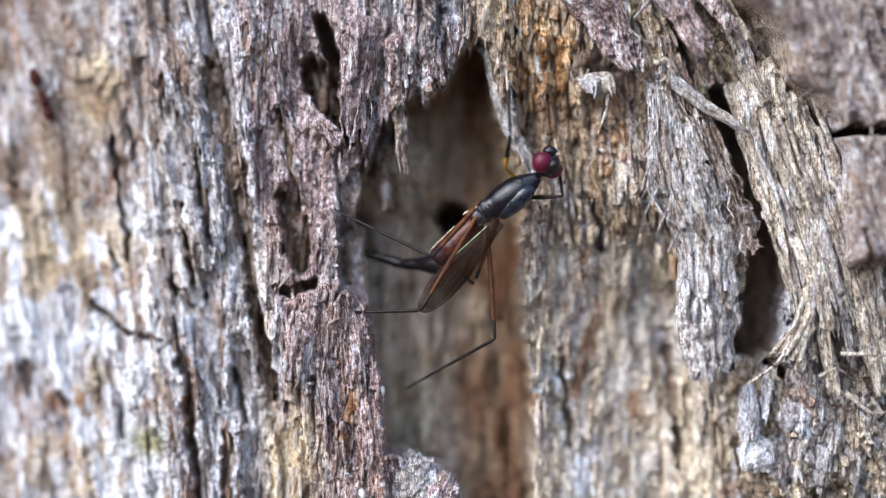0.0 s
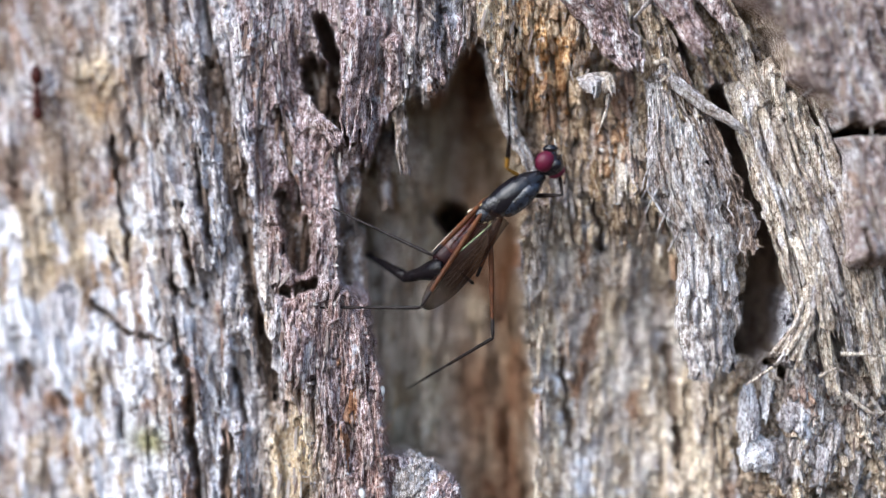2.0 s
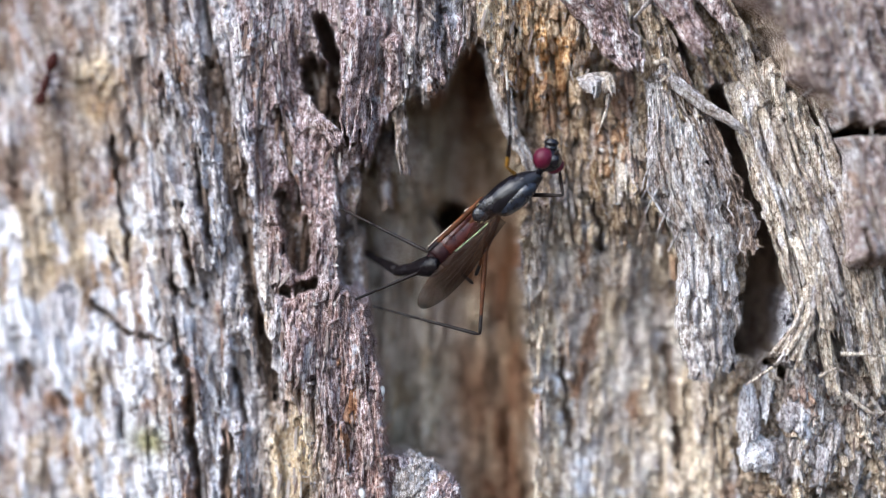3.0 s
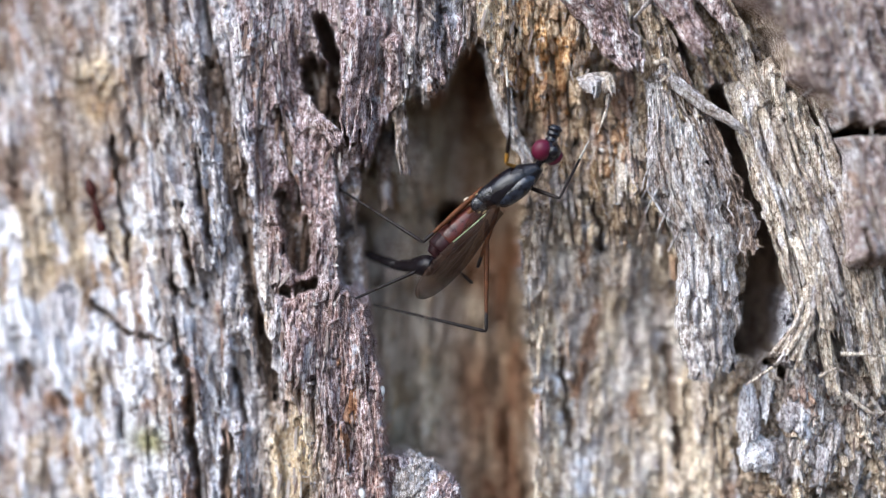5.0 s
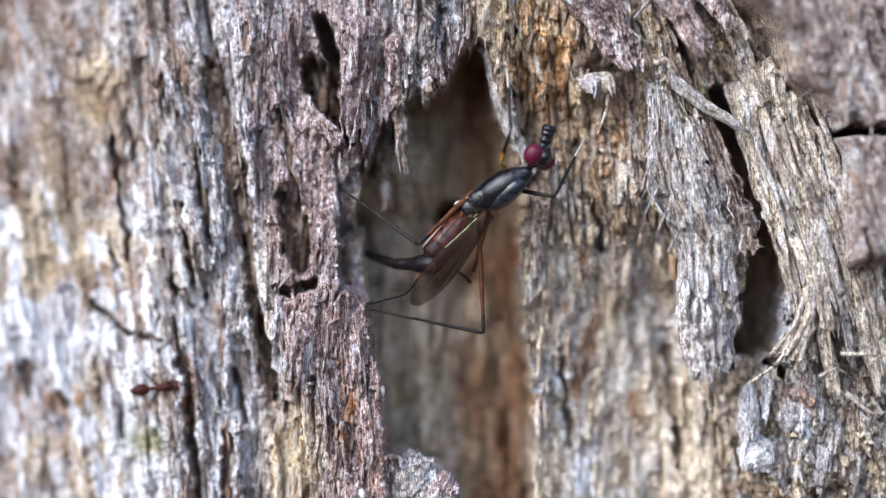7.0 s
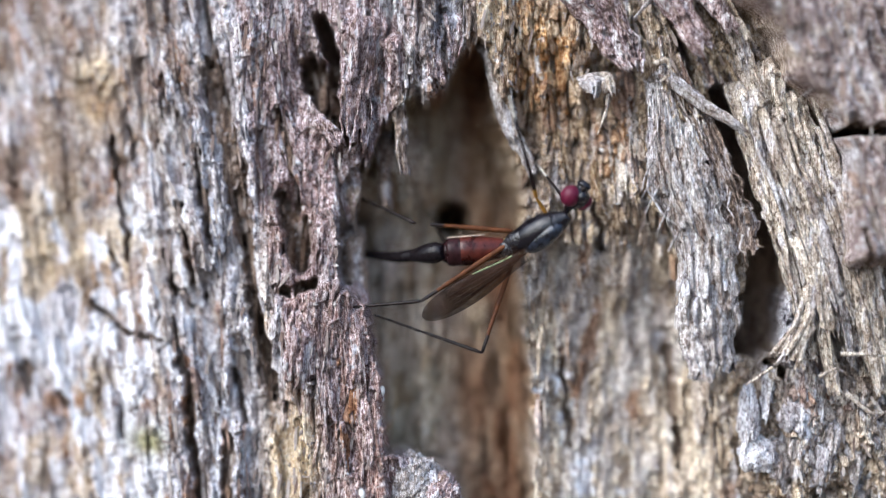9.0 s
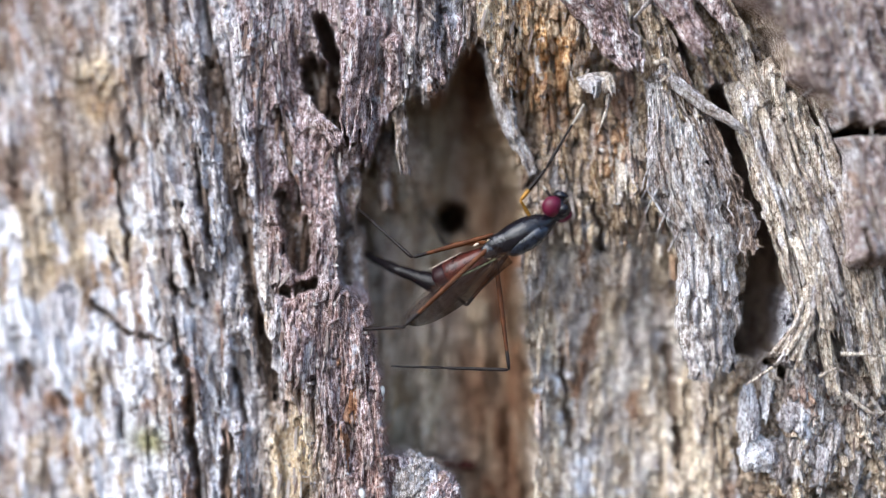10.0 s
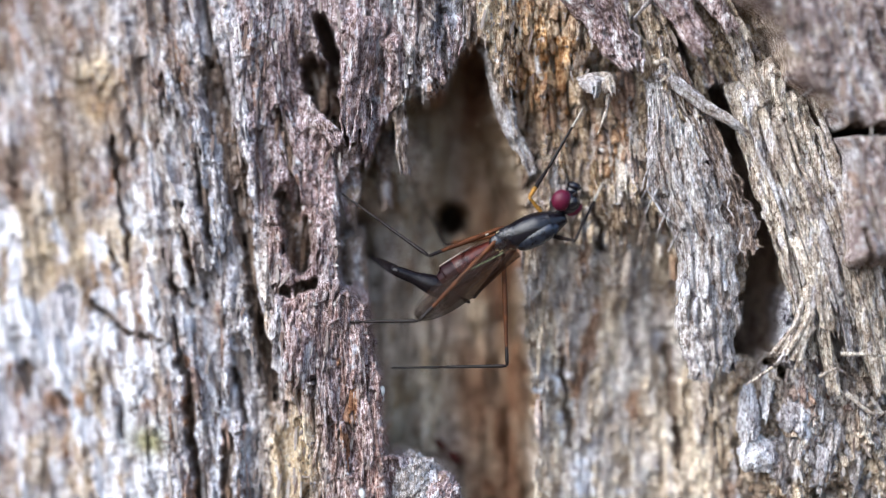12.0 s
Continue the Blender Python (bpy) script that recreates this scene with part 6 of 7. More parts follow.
    walk(fly_parts["tibia_fl"], [
        (0.0, at(3.54, 2.21, 1.27, 15, 35, 66)), (0.5, at(3.54, 2.21, 1.27, 15, 35, 66)), (1.0, at(3.56, 2.21, 1.23, 19, 36, 69)),
        (1.5, at(3.58, 2.27, 1.15, 20, 37, 70)), (2.0, at(3.18, 2.27, 1.32, 9, 34, 63)), (2.5, at(3.46, 2.17, 1.32, 15, 37, 66)),
        (3.0, at(3.40, 2.19, 1.36, 14, 36, 66)), (3.2, at(3.40, 2.17, 1.38, 14, 36, 66)), (4.8, at(3.30, 2.07, 1.41, 17, 37, 70)),
        (5.0, at(3.30, 2.05, 1.40, 18, 37, 71)), (5.2, at(3.34, 2.05, 1.40, 19, 37, 72)), (5.5, at(3.40, 2.05, 1.39, 20, 37, 73)),
        (6.0, at(3.56, 2.01, 1.31, 24, 39, 75)), (6.5, at(3.70, 2.00, 1.21, 24, 39, 75)), (7.0, at(3.79, 1.91, 1.30, 20, 38, 71)),
        (7.2, at(3.79, 1.96, 1.25, 21, 37, 72)), (8.8, at(3.60, 2.36, 0.64, 24, 29, 81)), (9.0, at(3.11, 2.61, 1.32, 21, 1, 77)),
        (9.2, at(1.96, 3.20, -0.04, 11, 21, 92)), (9.5, at(3.21, 1.34, -0.86, 13, 38, 93)), (10.0, at(3.93, 2.15, 0.09, 6, 8, 33)),
        (10.5, at(3.73, 2.17, -0.39, 5, 3, 31)), (11.0, at(3.45, 2.30, -0.81, 7, 20, 38)), (11.5, at(3.18, 2.28, -0.81, 7, 18, 40)),
        (12.0, at(3.12, 2.29, -0.83, 7, 16, 41)),
    ])
    walk(fly_parts["femur_fr"], [
        (0.0, at(2.20, -0.50, -0.50, -10, -19, -29)), (0.5, at(2.20, -0.50, -0.50, -9, -19, -29)), (1.0, at(2.20, -0.50, -0.50, -11, -17, -28)),
        (1.5, at(2.20, -0.50, -0.50, -11, -18, -26)), (2.0, at(2.20, -0.50, -0.50, -8, -34, -30)), (2.5, at(2.20, -0.50, -0.50, -11, -22, -32)),
        (3.0, at(2.20, -0.50, -0.50, -9, -24, -31)), (3.2, at(2.20, -0.50, -0.50, -10, -24, -32)), (4.8, at(2.20, -0.50, -0.50, -14, -27, -45)),
        (5.0, at(2.20, -0.50, -0.50, -15, -26, -45)), (5.2, at(2.20, -0.50, -0.50, -15, -25, -44)), (5.5, at(2.20, -0.50, -0.50, -15, -22, -43)),
        (6.0, at(2.20, -0.50, -0.50, -18, -17, -43)), (6.5, at(2.20, -0.50, -0.50, -17, -19, -39)), (7.0, at(2.20, -0.50, -0.50, -13, -16, -38)),
        (7.2, at(2.20, -0.50, -0.50, -13, -19, -34)), (8.8, at(2.20, -0.50, -0.50, -12, -23, -22)), (9.0, at(2.20, -0.50, -0.50, 17, -19, 39)),
        (9.2, at(2.20, -0.50, -0.50, 9, 2, 59)), (9.5, at(2.20, -0.50, -0.50, 8, 4, 50)), (10.0, at(2.20, -0.50, -0.50, 5, -20, 27)),
        (10.5, at(2.20, -0.50, -0.50, 6, -22, 31)), (11.0, at(2.20, -0.50, -0.50, 8, -30, 36)), (11.5, at(2.20, -0.50, -0.50, 9, -39, 35)),
        (12.0, at(2.20, -0.50, -0.50, -7, -43, -27)),
    ])
    walk(fly_parts["tibia_fr"], [
        (0.0, at(3.64, -1.31, 0.06, 18, 43, 72)), (0.5, at(3.65, -1.31, 0.06, 18, 43, 72)), (1.0, at(3.68, -1.29, 0.01, 22, 43, 76)),
        (1.5, at(3.69, -1.23, 0.04, 24, 44, 77)), (2.0, at(3.45, -1.23, 0.48, 11, 41, 68)), (2.5, at(3.58, -1.35, 0.17, 18, 43, 72)),
        (3.0, at(3.57, -1.33, 0.21, 16, 43, 71)), (3.2, at(3.56, -1.35, 0.21, 16, 43, 71)), (4.8, at(3.31, -1.59, 0.31, 9, 38, 35)),
        (5.0, at(3.31, -1.61, 0.28, 10, 39, 36)), (5.2, at(3.34, -1.61, 0.23, 11, 39, 37)), (5.5, at(3.39, -1.61, 0.14, 12, 40, 38)),
        (6.0, at(3.41, -1.65, 0.02, 15, 43, 39)), (6.5, at(3.49, -1.54, 0.06, 14, 40, 38)), (7.0, at(3.53, -1.53, -0.02, 11, 38, 35)),
        (7.2, at(3.57, -1.43, 0.06, 11, 38, 36)), (8.8, at(3.68, -1.11, 0.19, 35, 62, 77)), (9.0, at(3.48, 0.55, 0.07, 30, 42, 118)),
        (9.2, at(3.14, 1.04, -0.57, 12, 37, 112)), (9.5, at(3.50, 1.03, -0.64, 12, 34, 102)), (10.0, at(3.66, 0.25, 0.10, 25, 60, 111)),
        (10.5, at(3.58, 0.34, 0.17, 25, 65, 110)), (11.0, at(3.42, 0.40, 0.37, 12, 65, 101)), (11.5, at(3.31, 0.28, 0.60, 6, 65, 96)),
        (12.0, at(3.33, -1.08, 0.70, 9, 34, 47)),
    ])
    walk(fly_parts["femur_hr"], [
        (0.0, at(-0.03, -0.55, -0.37, -13, -16, -118)), (0.5, at(-0.03, -0.55, -0.37, -13, -16, -118)), (1.0, at(-0.06, -0.62, -0.34, -16, -17, -116)),
        (1.5, at(-0.04, -0.58, -0.35, -17, -18, -117)), (2.0, at(-0.03, -0.52, -0.39, -8, -14, -122)), (2.5, at(-0.05, -0.64, -0.35, -14, -15, -114)),
        (3.0, at(-0.02, -0.46, -0.39, -10, -17, -126)), (3.2, at(0.02, -0.48, -0.40, -12, -15, -115)), (4.8, at(-0.06, -0.58, -0.35, -13, -16, -120)),
        (5.0, at(-0.14, -0.73, -0.31, -14, -16, -119)), (5.2, at(-0.07, -0.84, -0.32, -16, -13, -108)), (5.5, at(-0.01, -0.61, -0.36, -17, -15, -110)),
        (6.0, at(-0.10, -0.53, -0.32, -16, -23, -131)), (6.5, at(-0.11, -0.73, -0.29, -19, -18, -116)), (7.0, at(-0.09, -0.69, -0.32, -16, -17, -116)),
        (7.2, at(-0.08, -0.68, -0.32, -17, -17, -116)), (8.8, at(0.03, -0.39, -0.40, -17, -23, -127)), (9.0, at(0.23, -0.15, -0.54, -16, -24, -132)),
        (9.2, at(0.24, -0.06, -0.51, -9, -13, -121)), (9.5, at(0.30, -0.04, -0.53, -8, -14, -128)), (10.0, at(0.07, -0.38, -0.43, -10, -11, -108)),
        (10.5, at(0.07, -0.39, -0.43, -10, -11, -110)), (11.0, at(0.04, -0.49, -0.41, -10, -11, -108)), (11.5, at(0.03, -0.52, -0.41, -10, -10, -108)),
        (12.0, at(0.03, -0.51, -0.41, -10, -10, -107)),
    ])
    walk(fly_parts["tibia_hr"], [
        (0.0, at(-2.29, -4.79, 1.00, 2, 13, 177)), (0.5, at(-2.29, -4.79, 1.00, 2, 13, 177)), (1.0, at(-2.19, -4.91, 1.10, 2, 10, 178)),
        (1.5, at(-2.20, -4.83, 1.17, 2, 9, 178)), (2.0, at(-2.58, -4.66, 0.79, 1, 20, 178)), (2.5, at(-2.00, -5.06, 0.93, 10, -2, 144)),
        (3.0, at(-2.86, -4.32, 1.05, 11, 13, 135)), (3.2, at(-2.04, -4.86, 0.86, 9, 9, 148)), (4.8, at(-2.48, -4.73, 1.05, 12, 13, 135)),
        (5.0, at(-2.46, -4.94, 1.09, 12, 1, 137)), (5.2, at(-1.57, -5.46, 0.85, 10, -7, 148)), (5.5, at(-1.68, -5.14, 0.92, 15, 5, 128)),
        (6.0, at(-3.09, -4.03, 1.63, 24, 34, 132)), (6.5, at(-2.16, -5.02, 1.25, 15, -5, 138)), (7.0, at(-2.19, -5.00, 1.10, 13, -1, 138)),
        (7.2, at(-2.16, -4.99, 1.12, 13, -1, 139)), (8.8, at(-2.76, -4.06, 1.53, 16, -7, 136)), (9.0, at(-2.82, -3.54, 1.49, 16, -1, 135)),
        (9.2, at(-2.25, -4.26, 0.59, 5, 8, 142)), (9.5, at(-2.66, -3.88, 0.69, 7, 13, 131)), (10.0, at(-1.48, -5.04, 0.54, 5, 3, 153)),
        (10.5, at(-1.57, -5.01, 0.56, 5, 3, 153)), (11.0, at(-1.49, -5.16, 0.50, 4, 3, 156)), (11.5, at(-1.52, -5.18, 0.50, 3, 5, 161)),
        (12.0, at(-1.43, -5.21, 0.47, 3, 5, 162)),
    ])
    walk(fly_parts["femur_mr"], [
        (0.0, at(0.29, 0.22, 0.37, -6, -19, -154)), (0.5, at(0.29, 0.22, 0.37, -6, -19, -154)), (1.0, at(0.22, 0.19, 0.38, -8, -25, -151)),
        (1.5, at(0.27, 0.21, 0.37, -8, -19, -153)), (2.0, at(0.22, 0.18, 0.40, -3, -17, -157)), (2.5, at(0.26, 0.19, 0.20, -5, -9, -157)),
        (3.0, at(1.81, 0.58, 0.07, -3, -5, -165)), (3.2, at(1.80, 0.58, 0.07, -3, -5, -165)), (4.8, at(1.54, 0.67, 0.04, -5, -7, -159)),
        (5.0, at(1.49, 0.67, 0.02, -6, -8, -159)), (5.2, at(1.14, 0.63, 0.05, -7, -9, -154)), (5.5, at(0.61, 0.44, 0.13, -9, -10, -148)),
        (6.0, at(0.94, 0.66, 0.02, -11, -12, -147)), (6.5, at(0.11, 0.13, 0.23, -8, -15, -156)), (7.0, at(0.35, 0.24, 0.18, -7, -11, -157)),
        (7.2, at(0.36, 0.24, 0.17, -7, -12, -157)), (8.8, at(0.41, 0.18, 0.14, -2, -16, -173)), (9.0, at(0.65, 0.20, 0.11, -2, -31, -174)),
        (9.2, at(0.42, 0.26, 0.33, -5, -17, -159)), (9.5, at(0.19, 0.16, 0.41, -3, -17, -164)), (10.0, at(0.15, 0.15, 0.42, -3, -18, -163)),
        (10.5, at(0.60, -0.50, -0.45, -12, 42, -158)), (11.0, at(0.73, 0.53, 0.21, -6, -17, -147)), (11.5, at(0.63, 0.53, 0.24, -7, -17, -142)),
        (12.0, at(0.23, 0.19, 0.39, -5, -17, -153)),
    ])
    walk(fly_parts["tibia_mr"], [
        (0.0, at(-4.04, -1.89, 2.02, 9, 2, 149)), (0.5, at(-4.04, -1.89, 2.02, 9, 2, 149)), (1.0, at(-3.85, -2.04, 2.51, 10, -1, 150)),
        (1.5, at(-4.02, -1.97, 2.08, 11, -3, 150)), (2.0, at(-4.27, -1.76, 1.85, 6, 8, 147)), (2.5, at(-4.39, -1.76, 0.97, 15, 4, 106)),
        (3.0, at(-3.10, -0.70, 0.51, 4, -17, 168)), (3.2, at(-3.12, -0.71, 0.51, 4, -17, 168)), (4.8, at(-3.21, -1.11, 0.66, 3, -19, 171)),
        (5.0, at(-3.21, -1.16, 0.72, 3, -20, 172)), (5.2, at(-3.39, -1.58, 0.82, 7, 7, 158)), (5.5, at(-3.66, -2.22, 0.97, 16, 17, 131)),
        (6.0, at(-3.26, -2.03, 1.08, 15, 6, 140)), (6.5, at(-4.40, -1.87, 1.52, 7, -7, 162)), (7.0, at(-4.25, -1.72, 1.17, 6, -7, 163)),
        (7.2, at(-4.23, -1.72, 1.23, 6, -8, 163)), (8.8, at(-4.44, -0.45, 1.57, 7, -26, 165)), (9.0, at(-3.68, -0.25, 2.78, 9, -6, 158)),
        (9.2, at(-4.12, -1.51, 1.83, 2, 13, 163)), (9.5, at(-4.49, -1.20, 1.91, 4, 24, 154)), (10.0, at(-4.49, -1.31, 1.96, 4, 25, 160)),
        (10.5, at(-2.89, -1.92, -3.88, 2, -31, 169)), (11.0, at(-3.35, -2.15, 1.71, 3, 14, 160)), (11.5, at(-3.22, -2.48, 1.69, 3, 20, 163)),
        (12.0, at(-4.14, -2.01, 1.86, 3, 10, 162)),
    ])
    walk(fly_parts["femur_er"], [
        (0.0, at(0.60, -0.50, -0.50, -8, -14, -144)), (0.5, at(0.60, -0.50, -0.50, -8, -14, -144)), (1.0, at(0.60, -0.50, -0.50, -10, -16, -143)),
        (1.5, at(0.60, -0.50, -0.50, -11, -17, -144)), (2.0, at(0.60, -0.50, -0.50, -4, -9, -147)), (2.5, at(0.60, -0.50, -0.50, -8, -14, -145)),
        (3.0, at(0.60, -0.50, -0.50, -7, -12, -145)), (3.2, at(0.60, -0.50, -0.50, -7, -12, -145)), (4.8, at(0.60, -0.50, -0.50, -10, -13, -140)),
        (5.0, at(0.60, -0.50, -0.50, -10, -14, -139)), (5.2, at(0.60, -0.50, -0.50, -11, -14, -138)), (5.5, at(0.60, -0.50, -0.50, -12, -15, -137)),
        (6.0, at(0.60, -0.50, -0.50, -14, -18, -137)), (6.5, at(0.60, -0.50, -0.50, -15, -17, -135)), (7.0, at(0.60, -0.50, -0.50, -12, -14, -135)),
        (7.2, at(0.60, -0.50, -0.50, -13, -15, -135)), (8.8, at(0.60, -0.50, -0.50, -10, -20, -151)), (9.0, at(0.60, -0.50, -0.50, -4, -22, -168)),
        (9.2, at(0.60, -0.50, -0.50, -6, -5, -153)), (9.5, at(0.60, -0.50, -0.50, -5, -10, -154)), (10.0, at(0.60, -0.50, -0.50, -4, -2, -155)),
        (10.5, at(0.60, -0.50, -0.50, -4, -3, -157)), (11.0, at(0.60, -0.50, -0.50, -5, -9, -154)), (11.5, at(0.60, -0.50, -0.50, -5, -9, -152)),
        (12.0, at(0.60, -0.50, -0.50, -6, -9, -150)),
    ])
    walk(fly_parts["tibia_er"], [
        (0.0, at(-1.88, -2.29, 0.24, 30, 59, 132)), (0.5, at(-1.89, -2.28, 0.24, 30, 59, 132)), (1.0, at(-1.86, -2.38, 0.36, 34, 57, 136)),
        (1.5, at(-1.88, -2.29, 0.43, 36, 56, 137)), (2.0, at(-2.09, -2.22, 0.02, 22, 63, 125)), (2.5, at(-2.00, -2.32, 0.27, 31, 60, 133)),
        (3.0, at(-2.00, -2.32, 0.19, 28, 61, 131)), (3.2, at(-2.02, -2.34, 0.20, 29, 61, 131)), (4.8, at(-2.06, -2.75, 0.31, 31, 59, 135)),
        (5.0, at(-2.06, -2.80, 0.36, 32, 59, 137)), (5.2, at(-2.02, -2.83, 0.38, 33, 58, 138)), (5.5, at(-1.95, -2.87, 0.40, 34, 57, 139)),
        (6.0, at(-1.94, -2.84, 0.59, 39, 55, 142)), (6.5, at(-1.77, -2.86, 0.52, 39, 55, 142)), (7.0, at(-1.70, -2.83, 0.33, 35, 58, 139)),
        (7.2, at(-1.68, -2.80, 0.36, 36, 58, 140)), (8.8, at(-2.12, -2.00, 0.66, 30, 50, 150)), (9.0, at(-2.14, -1.10, 0.62, 12, 39, 164)),
        (9.2, at(-1.98, -1.81, -0.27, -2, 39, -180)), (9.5, at(-2.94, -2.25, 0.21, 4, 38, 158)), (10.0, at(-2.03, -1.71, -0.42, 20, 62, 133)),
        (10.5, at(-2.06, -1.65, -0.36, 19, 62, 135)), (11.0, at(-2.06, -1.78, -0.01, 17, 61, 138)), (11.5, at(-2.14, -1.98, 0.02, 16, 60, 141)),
        (12.0, at(-2.09, -2.04, 0.00, 15, 59, 143)),
    ])
    walk(fly_parts["femur_ml"], [
        (0.0, at(0.50, 0.55, -0.30, -4, -40, -164)), (0.5, at(0.50, 0.55, -0.30, -4, -41, -164)), (1.0, at(0.50, 0.55, -0.30, -5, -41, -162)),
        (1.5, at(0.50, 0.55, -0.30, -5, -43, -163)), (2.0, at(0.50, 0.55, -0.30, -1, -31, -167)), (2.5, at(0.50, 0.55, -0.30, -3, -37, -167)),
        (3.0, at(0.50, 0.55, -0.30, -2, -35, -169)), (3.2, at(0.50, 0.55, -0.30, -2, -33, -170)), (4.8, at(0.50, 0.55, -0.30, -2, -31, -169)),
        (5.0, at(0.50, 0.55, -0.30, -3, -28, -168)), (5.2, at(0.50, 0.55, -0.30, -3, -29, -168)), (5.5, at(0.50, 0.55, -0.30, -4, -31, -166)),
        (6.0, at(0.50, 0.55, -0.30, -4, -31, -167)), (6.5, at(0.50, 0.55, -0.30, -5, -35, -165)), (7.0, at(0.50, 0.55, -0.30, -4, -40, -166)),
        (7.2, at(0.50, 0.55, -0.30, -4, -40, -166)), (8.8, at(0.50, 0.55, -0.30, 7, -35, 165)), (9.0, at(0.50, 0.55, -0.30, 12, -19, 145)),
        (9.2, at(0.50, 0.55, -0.30, 2, -11, 162)), (9.5, at(0.50, 0.55, -0.30, 3, -10, 158)), (10.0, at(0.50, 0.55, -0.30, 2, -11, 169)),
        (10.5, at(0.50, 0.55, -0.30, 2, -26, 169)), (11.0, at(0.50, 0.55, -0.30, 1, -26, 175)), (11.5, at(0.50, 0.55, -0.30, -0, -19, 179)),
        (12.0, at(0.50, 0.55, -0.30, -1, -25, -179)),
    ])
    walk(fly_parts["tibia_ml"], [
        (0.0, at(-2.22, -0.24, 2.08, 14, 13, 124)), (0.5, at(-2.20, -0.22, 2.11, 14, 13, 124)), (1.0, at(-2.16, -0.33, 2.12, 16, 10, 126)),
        (1.5, at(-2.10, -0.23, 2.21, 17, 9, 125)), (2.0, at(-2.59, -0.15, 1.61, 9, 15, 123)), (2.5, at(-2.38, -0.14, 1.92, 14, 14, 124)),
        (3.0, at(-2.49, -0.03, 1.80, 13, 18, 124)), (3.2, at(-2.54, -0.01, 1.74, 13, 18, 124)), (4.8, at(-2.62, -0.04, 1.59, 15, 16, 121)),
        (5.0, at(-2.70, -0.11, 1.44, 16, 15, 121)), (5.2, at(-2.66, -0.15, 1.50, 16, 15, 121)), (5.5, at(-2.60, -0.20, 1.58, 17, 15, 122)),
        (6.0, at(-2.58, -0.17, 1.61, 21, 13, 122)), (6.5, at(-2.42, -0.21, 1.84, 21, 15, 121)), (7.0, at(-2.25, -0.15, 2.07, 18, 18, 119)),
        (7.2, at(-2.25, -0.13, 2.08, 19, 18, 120)), (8.8, at(-2.41, 1.33, 1.85, 20, 17, 129)), (9.0, at(-2.87, 2.90, 1.12, 19, 21, 136)),
        (9.2, at(-3.46, 1.85, 0.49, 7, 24, 137)), (9.5, at(-2.98, 1.94, 0.37, 8, 14, 123)), (10.0, at(-3.11, 1.25, 0.40, 10, 22, 116)),
        (10.5, at(-2.77, 1.18, 1.32, 10, 20, 118)), (11.0, at(-2.82, 0.86, 1.31, 9, 17, 122)), (11.5, at(-3.01, 0.61, 0.88, 9, 16, 125)),
        (12.0, at(-2.85, 0.50, 1.26, 8, 16, 127)),
    ])
    walk(fly_parts["femur_hl"], [
        (0.0, at(0.20, 0.30, -0.50, -3, 41, -171)), (0.5, at(0.20, 0.30, -0.50, -2, 41, -171)), (1.0, at(0.20, 0.30, -0.50, -4, 37, -170)),
        (1.5, at(0.20, 0.30, -0.50, -3, 35, -172)), (2.0, at(0.20, 0.30, -0.50, -1, 44, -172)), (2.5, at(0.20, 0.30, -0.50, -3, 38, -171)),
        (3.0, at(0.20, 0.30, -0.50, -2, 40, -170)), (3.2, at(0.20, 0.30, -0.50, -2, 39, -170)), (4.8, at(0.20, 0.30, -0.50, -6, 32, -163)),
        (5.0, at(0.20, 0.30, -0.50, -6, 30, -163)), (5.2, at(0.20, 0.30, -0.50, -7, 29, -162)), (5.5, at(0.20, 0.30, -0.50, -8, 29, -162)),
        (6.0, at(0.20, 0.30, -0.50, -8, 25, -163)), (6.5, at(0.20, 0.30, -0.50, -9, 28, -162)), (7.0, at(0.20, 0.30, -0.50, -9, 35, -161)),
        (7.2, at(0.20, 0.30, -0.50, -9, 34, -161)), (8.8, at(0.20, 0.30, -0.50, -1, 15, -176)), (9.0, at(0.20, 0.30, -0.50, 8, 15, 163)),
        (9.2, at(0.20, 0.30, -0.50, 1, 32, 168)), (9.5, at(0.20, 0.30, -0.50, 6, 37, 148)), (10.0, at(0.20, 0.30, -0.50, 5, 46, 161)),
        (10.5, at(0.20, 0.30, -0.50, 6, 43, 159)), (11.0, at(0.20, 0.30, -0.50, 4, 39, 163)), (11.5, at(0.20, 0.30, -0.50, 2, 36, 169)),
        (12.0, at(0.20, 0.30, -0.50, 1, 35, 171)),
    ])
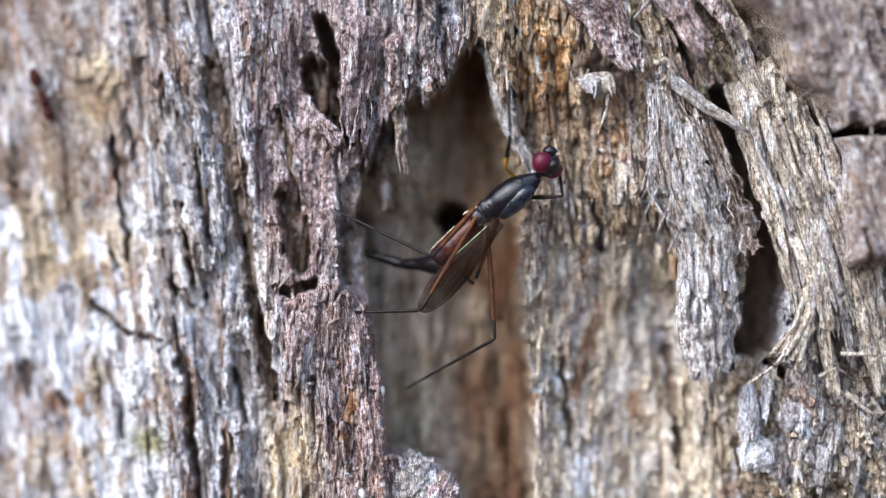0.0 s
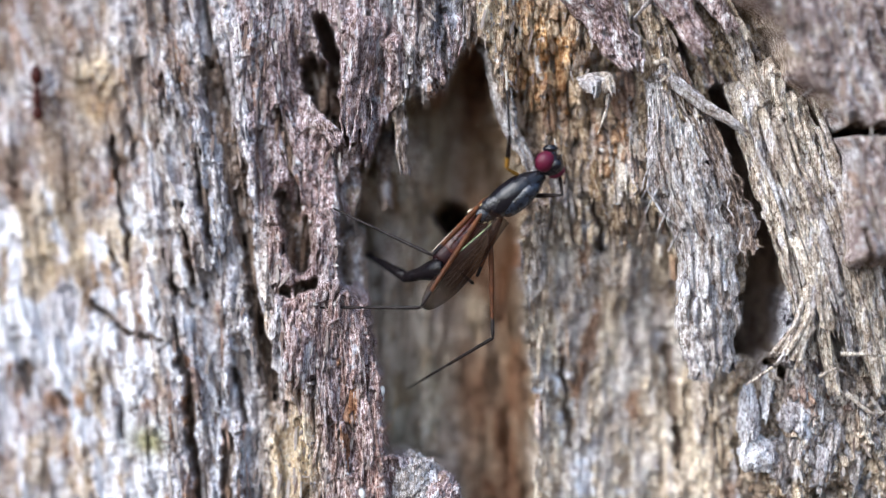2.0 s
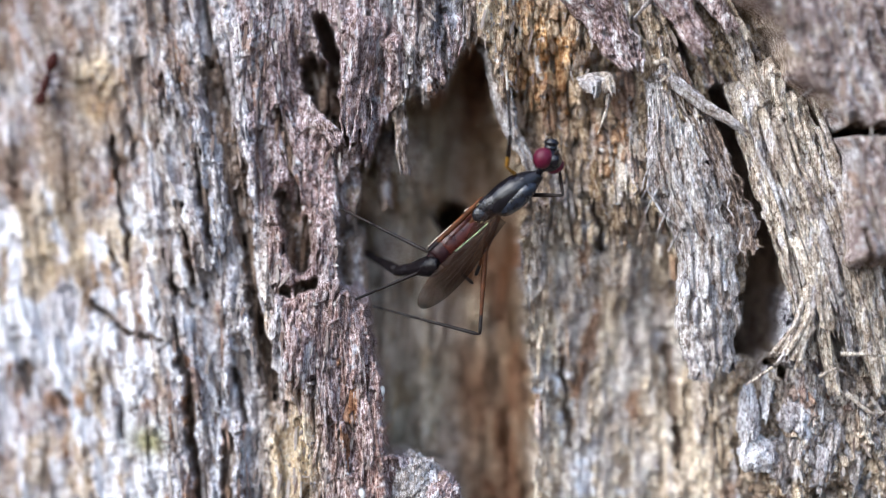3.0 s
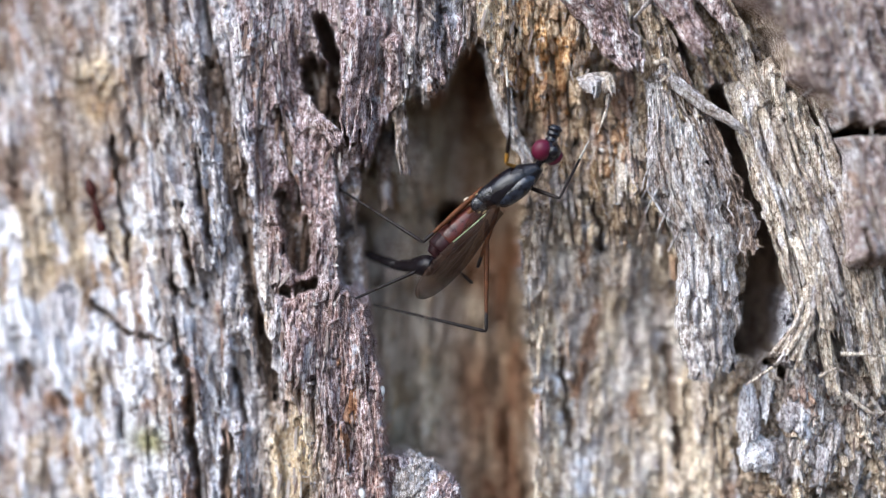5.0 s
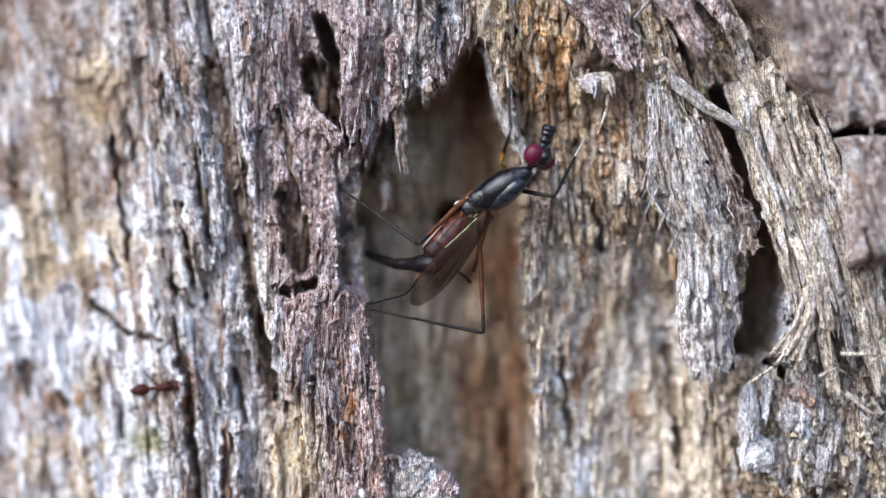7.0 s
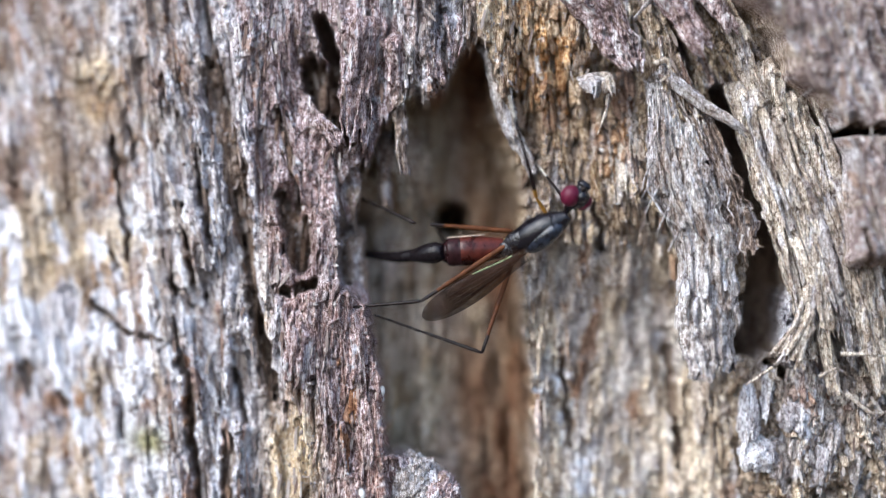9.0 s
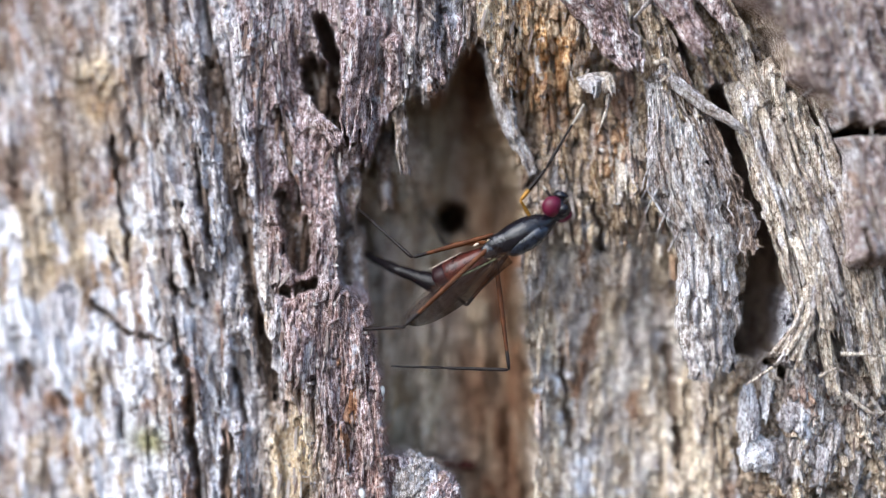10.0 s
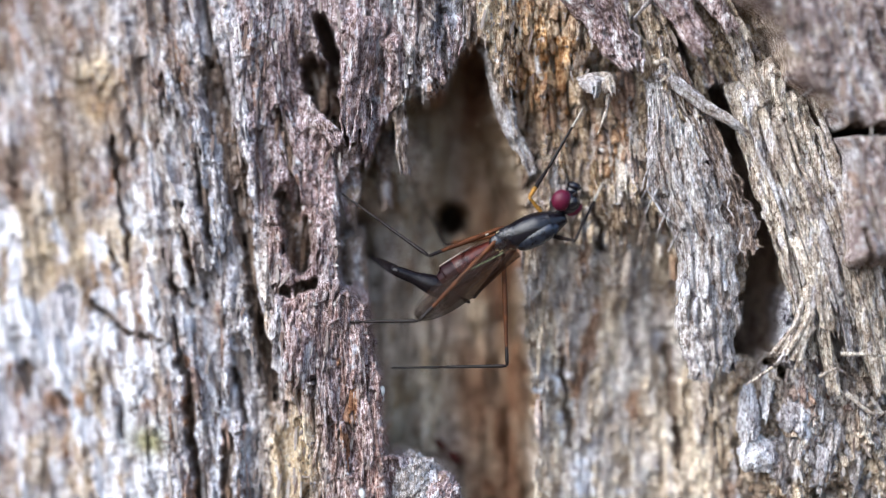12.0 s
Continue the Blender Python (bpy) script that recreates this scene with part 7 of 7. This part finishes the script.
    walk(fly_parts["tibia_hl"], [
        (0.0, at(-2.48, -0.12, -2.87, 21, 44, 106)), (0.5, at(-2.48, -0.11, -2.87, 21, 44, 106)), (1.0, at(-2.65, -0.19, -2.65, 25, 43, 109)),
        (1.5, at(-2.72, -0.11, -2.56, 27, 43, 110)), (2.0, at(-2.38, -0.06, -2.98, 14, 46, 100)), (2.5, at(-2.59, -0.16, -2.72, 22, 45, 106)),
        (3.0, at(-2.52, -0.17, -2.81, 20, 46, 104)), (3.2, at(-2.54, -0.18, -2.79, 20, 46, 104)), (4.8, at(-2.74, -0.58, -2.39, 22, 45, 108)),
        (5.0, at(-2.78, -0.63, -2.29, 24, 44, 109)), (5.2, at(-2.79, -0.65, -2.27, 24, 44, 110)), (5.5, at(-2.79, -0.69, -2.24, 26, 43, 111)),
        (6.0, at(-2.93, -0.66, -2.00, 30, 42, 114)), (6.5, at(-2.81, -0.69, -2.21, 30, 43, 113)), (7.0, at(-2.57, -0.67, -2.58, 26, 44, 110)),
        (7.2, at(-2.61, -0.65, -2.54, 27, 44, 111)), (8.8, at(-3.27, 0.05, -1.42, 29, 39, 104)), (9.0, at(-3.13, 1.29, -1.43, 28, 36, 107)),
        (9.2, at(-2.79, 0.95, -2.39, 12, 34, 109)), (9.5, at(-2.25, 1.80, -2.66, 12, 38, 105)), (10.0, at(-2.19, 1.11, -3.07, 14, 42, 100)),
        (10.5, at(-2.24, 1.26, -2.97, 15, 46, 101)), (11.0, at(-2.47, 1.11, -2.78, 14, 45, 104)), (11.5, at(-2.67, 0.88, -2.59, 14, 45, 106)),
        (12.0, at(-2.69, 0.78, -2.59, 14, 44, 107)),
    ])
    walk(ant_left, [
        (0, at(-18.41, 3.25, 407.10, 90, 70, 0)), (2.0, at(-18.57, 3.15, 407.17, 90, 88, 0)), (3.2, at(-17.99, 2.95, 407.85, -90, 72, 180)),
        (4.0, at(-17.77, 3.15, 406.52, 90, 80, 0)), (4.8, at(-16.30, 2.95, 403.97, 90, 66, 0)), (5.0, at(-15.80, 2.55, 401.96, 90, 75, 0)),
        (5.2, at(-15.39, 2.25, 400.03, -90, 88, 180)), (5.5, at(-15.82, 2.85, 398.08, -90, 82, 180)), (5.8, at(-14.67, 2.45, 395.64, 90, 60, 0)),
        (6.0, at(-12.65, 1.55, 393.66, 90, 33, 0)), (6.5, at(-12.79, 1.60, 393.78, 90, 2, 0)), (7.2, at(-12.84, 1.60, 393.73, 90, -8, 0)),
        (8.2, at(-11.26, 2.25, 392.84, 90, 40, 0)), (8.8, at(-10.95, 4.05, 390.88, 90, 80, 0)), (12, at(-10.99, 4.35, 390.59, 90, 80, 0)),
    ])
    walk(ant_hollow, [
        (0, at(5.49, 7.40, 390.20, 0, 90, 0)), (6.5, at(5.19, 6.90, 390.25, -90, 85, 180)), (7.2, at(3.86, 5.50, 389.85, -90, 85, 180)),
        (8.8, at(2.73, 5.50, 390.97, -90, 60, 180)), (9.0, at(2.26, 5.80, 390.14, -90, 80, 180)), (9.5, at(1.40, 5.80, 389.25, -90, 2, 180)),
        (10.0, at(0.35, 4.90, 389.96, -90, -2, 180)), (10.5, at(0.64, 5.40, 389.70, -90, 10, 180)), (11.0, at(0.70, 5.30, 389.76, -90, 55, 180)),
        (11.6, at(0.21, 5.15, 390.31, -90, -35, 180)), (12.0, at(-0.03, 5.10, 390.74, -90, -40, 180)),
    ])


motions()
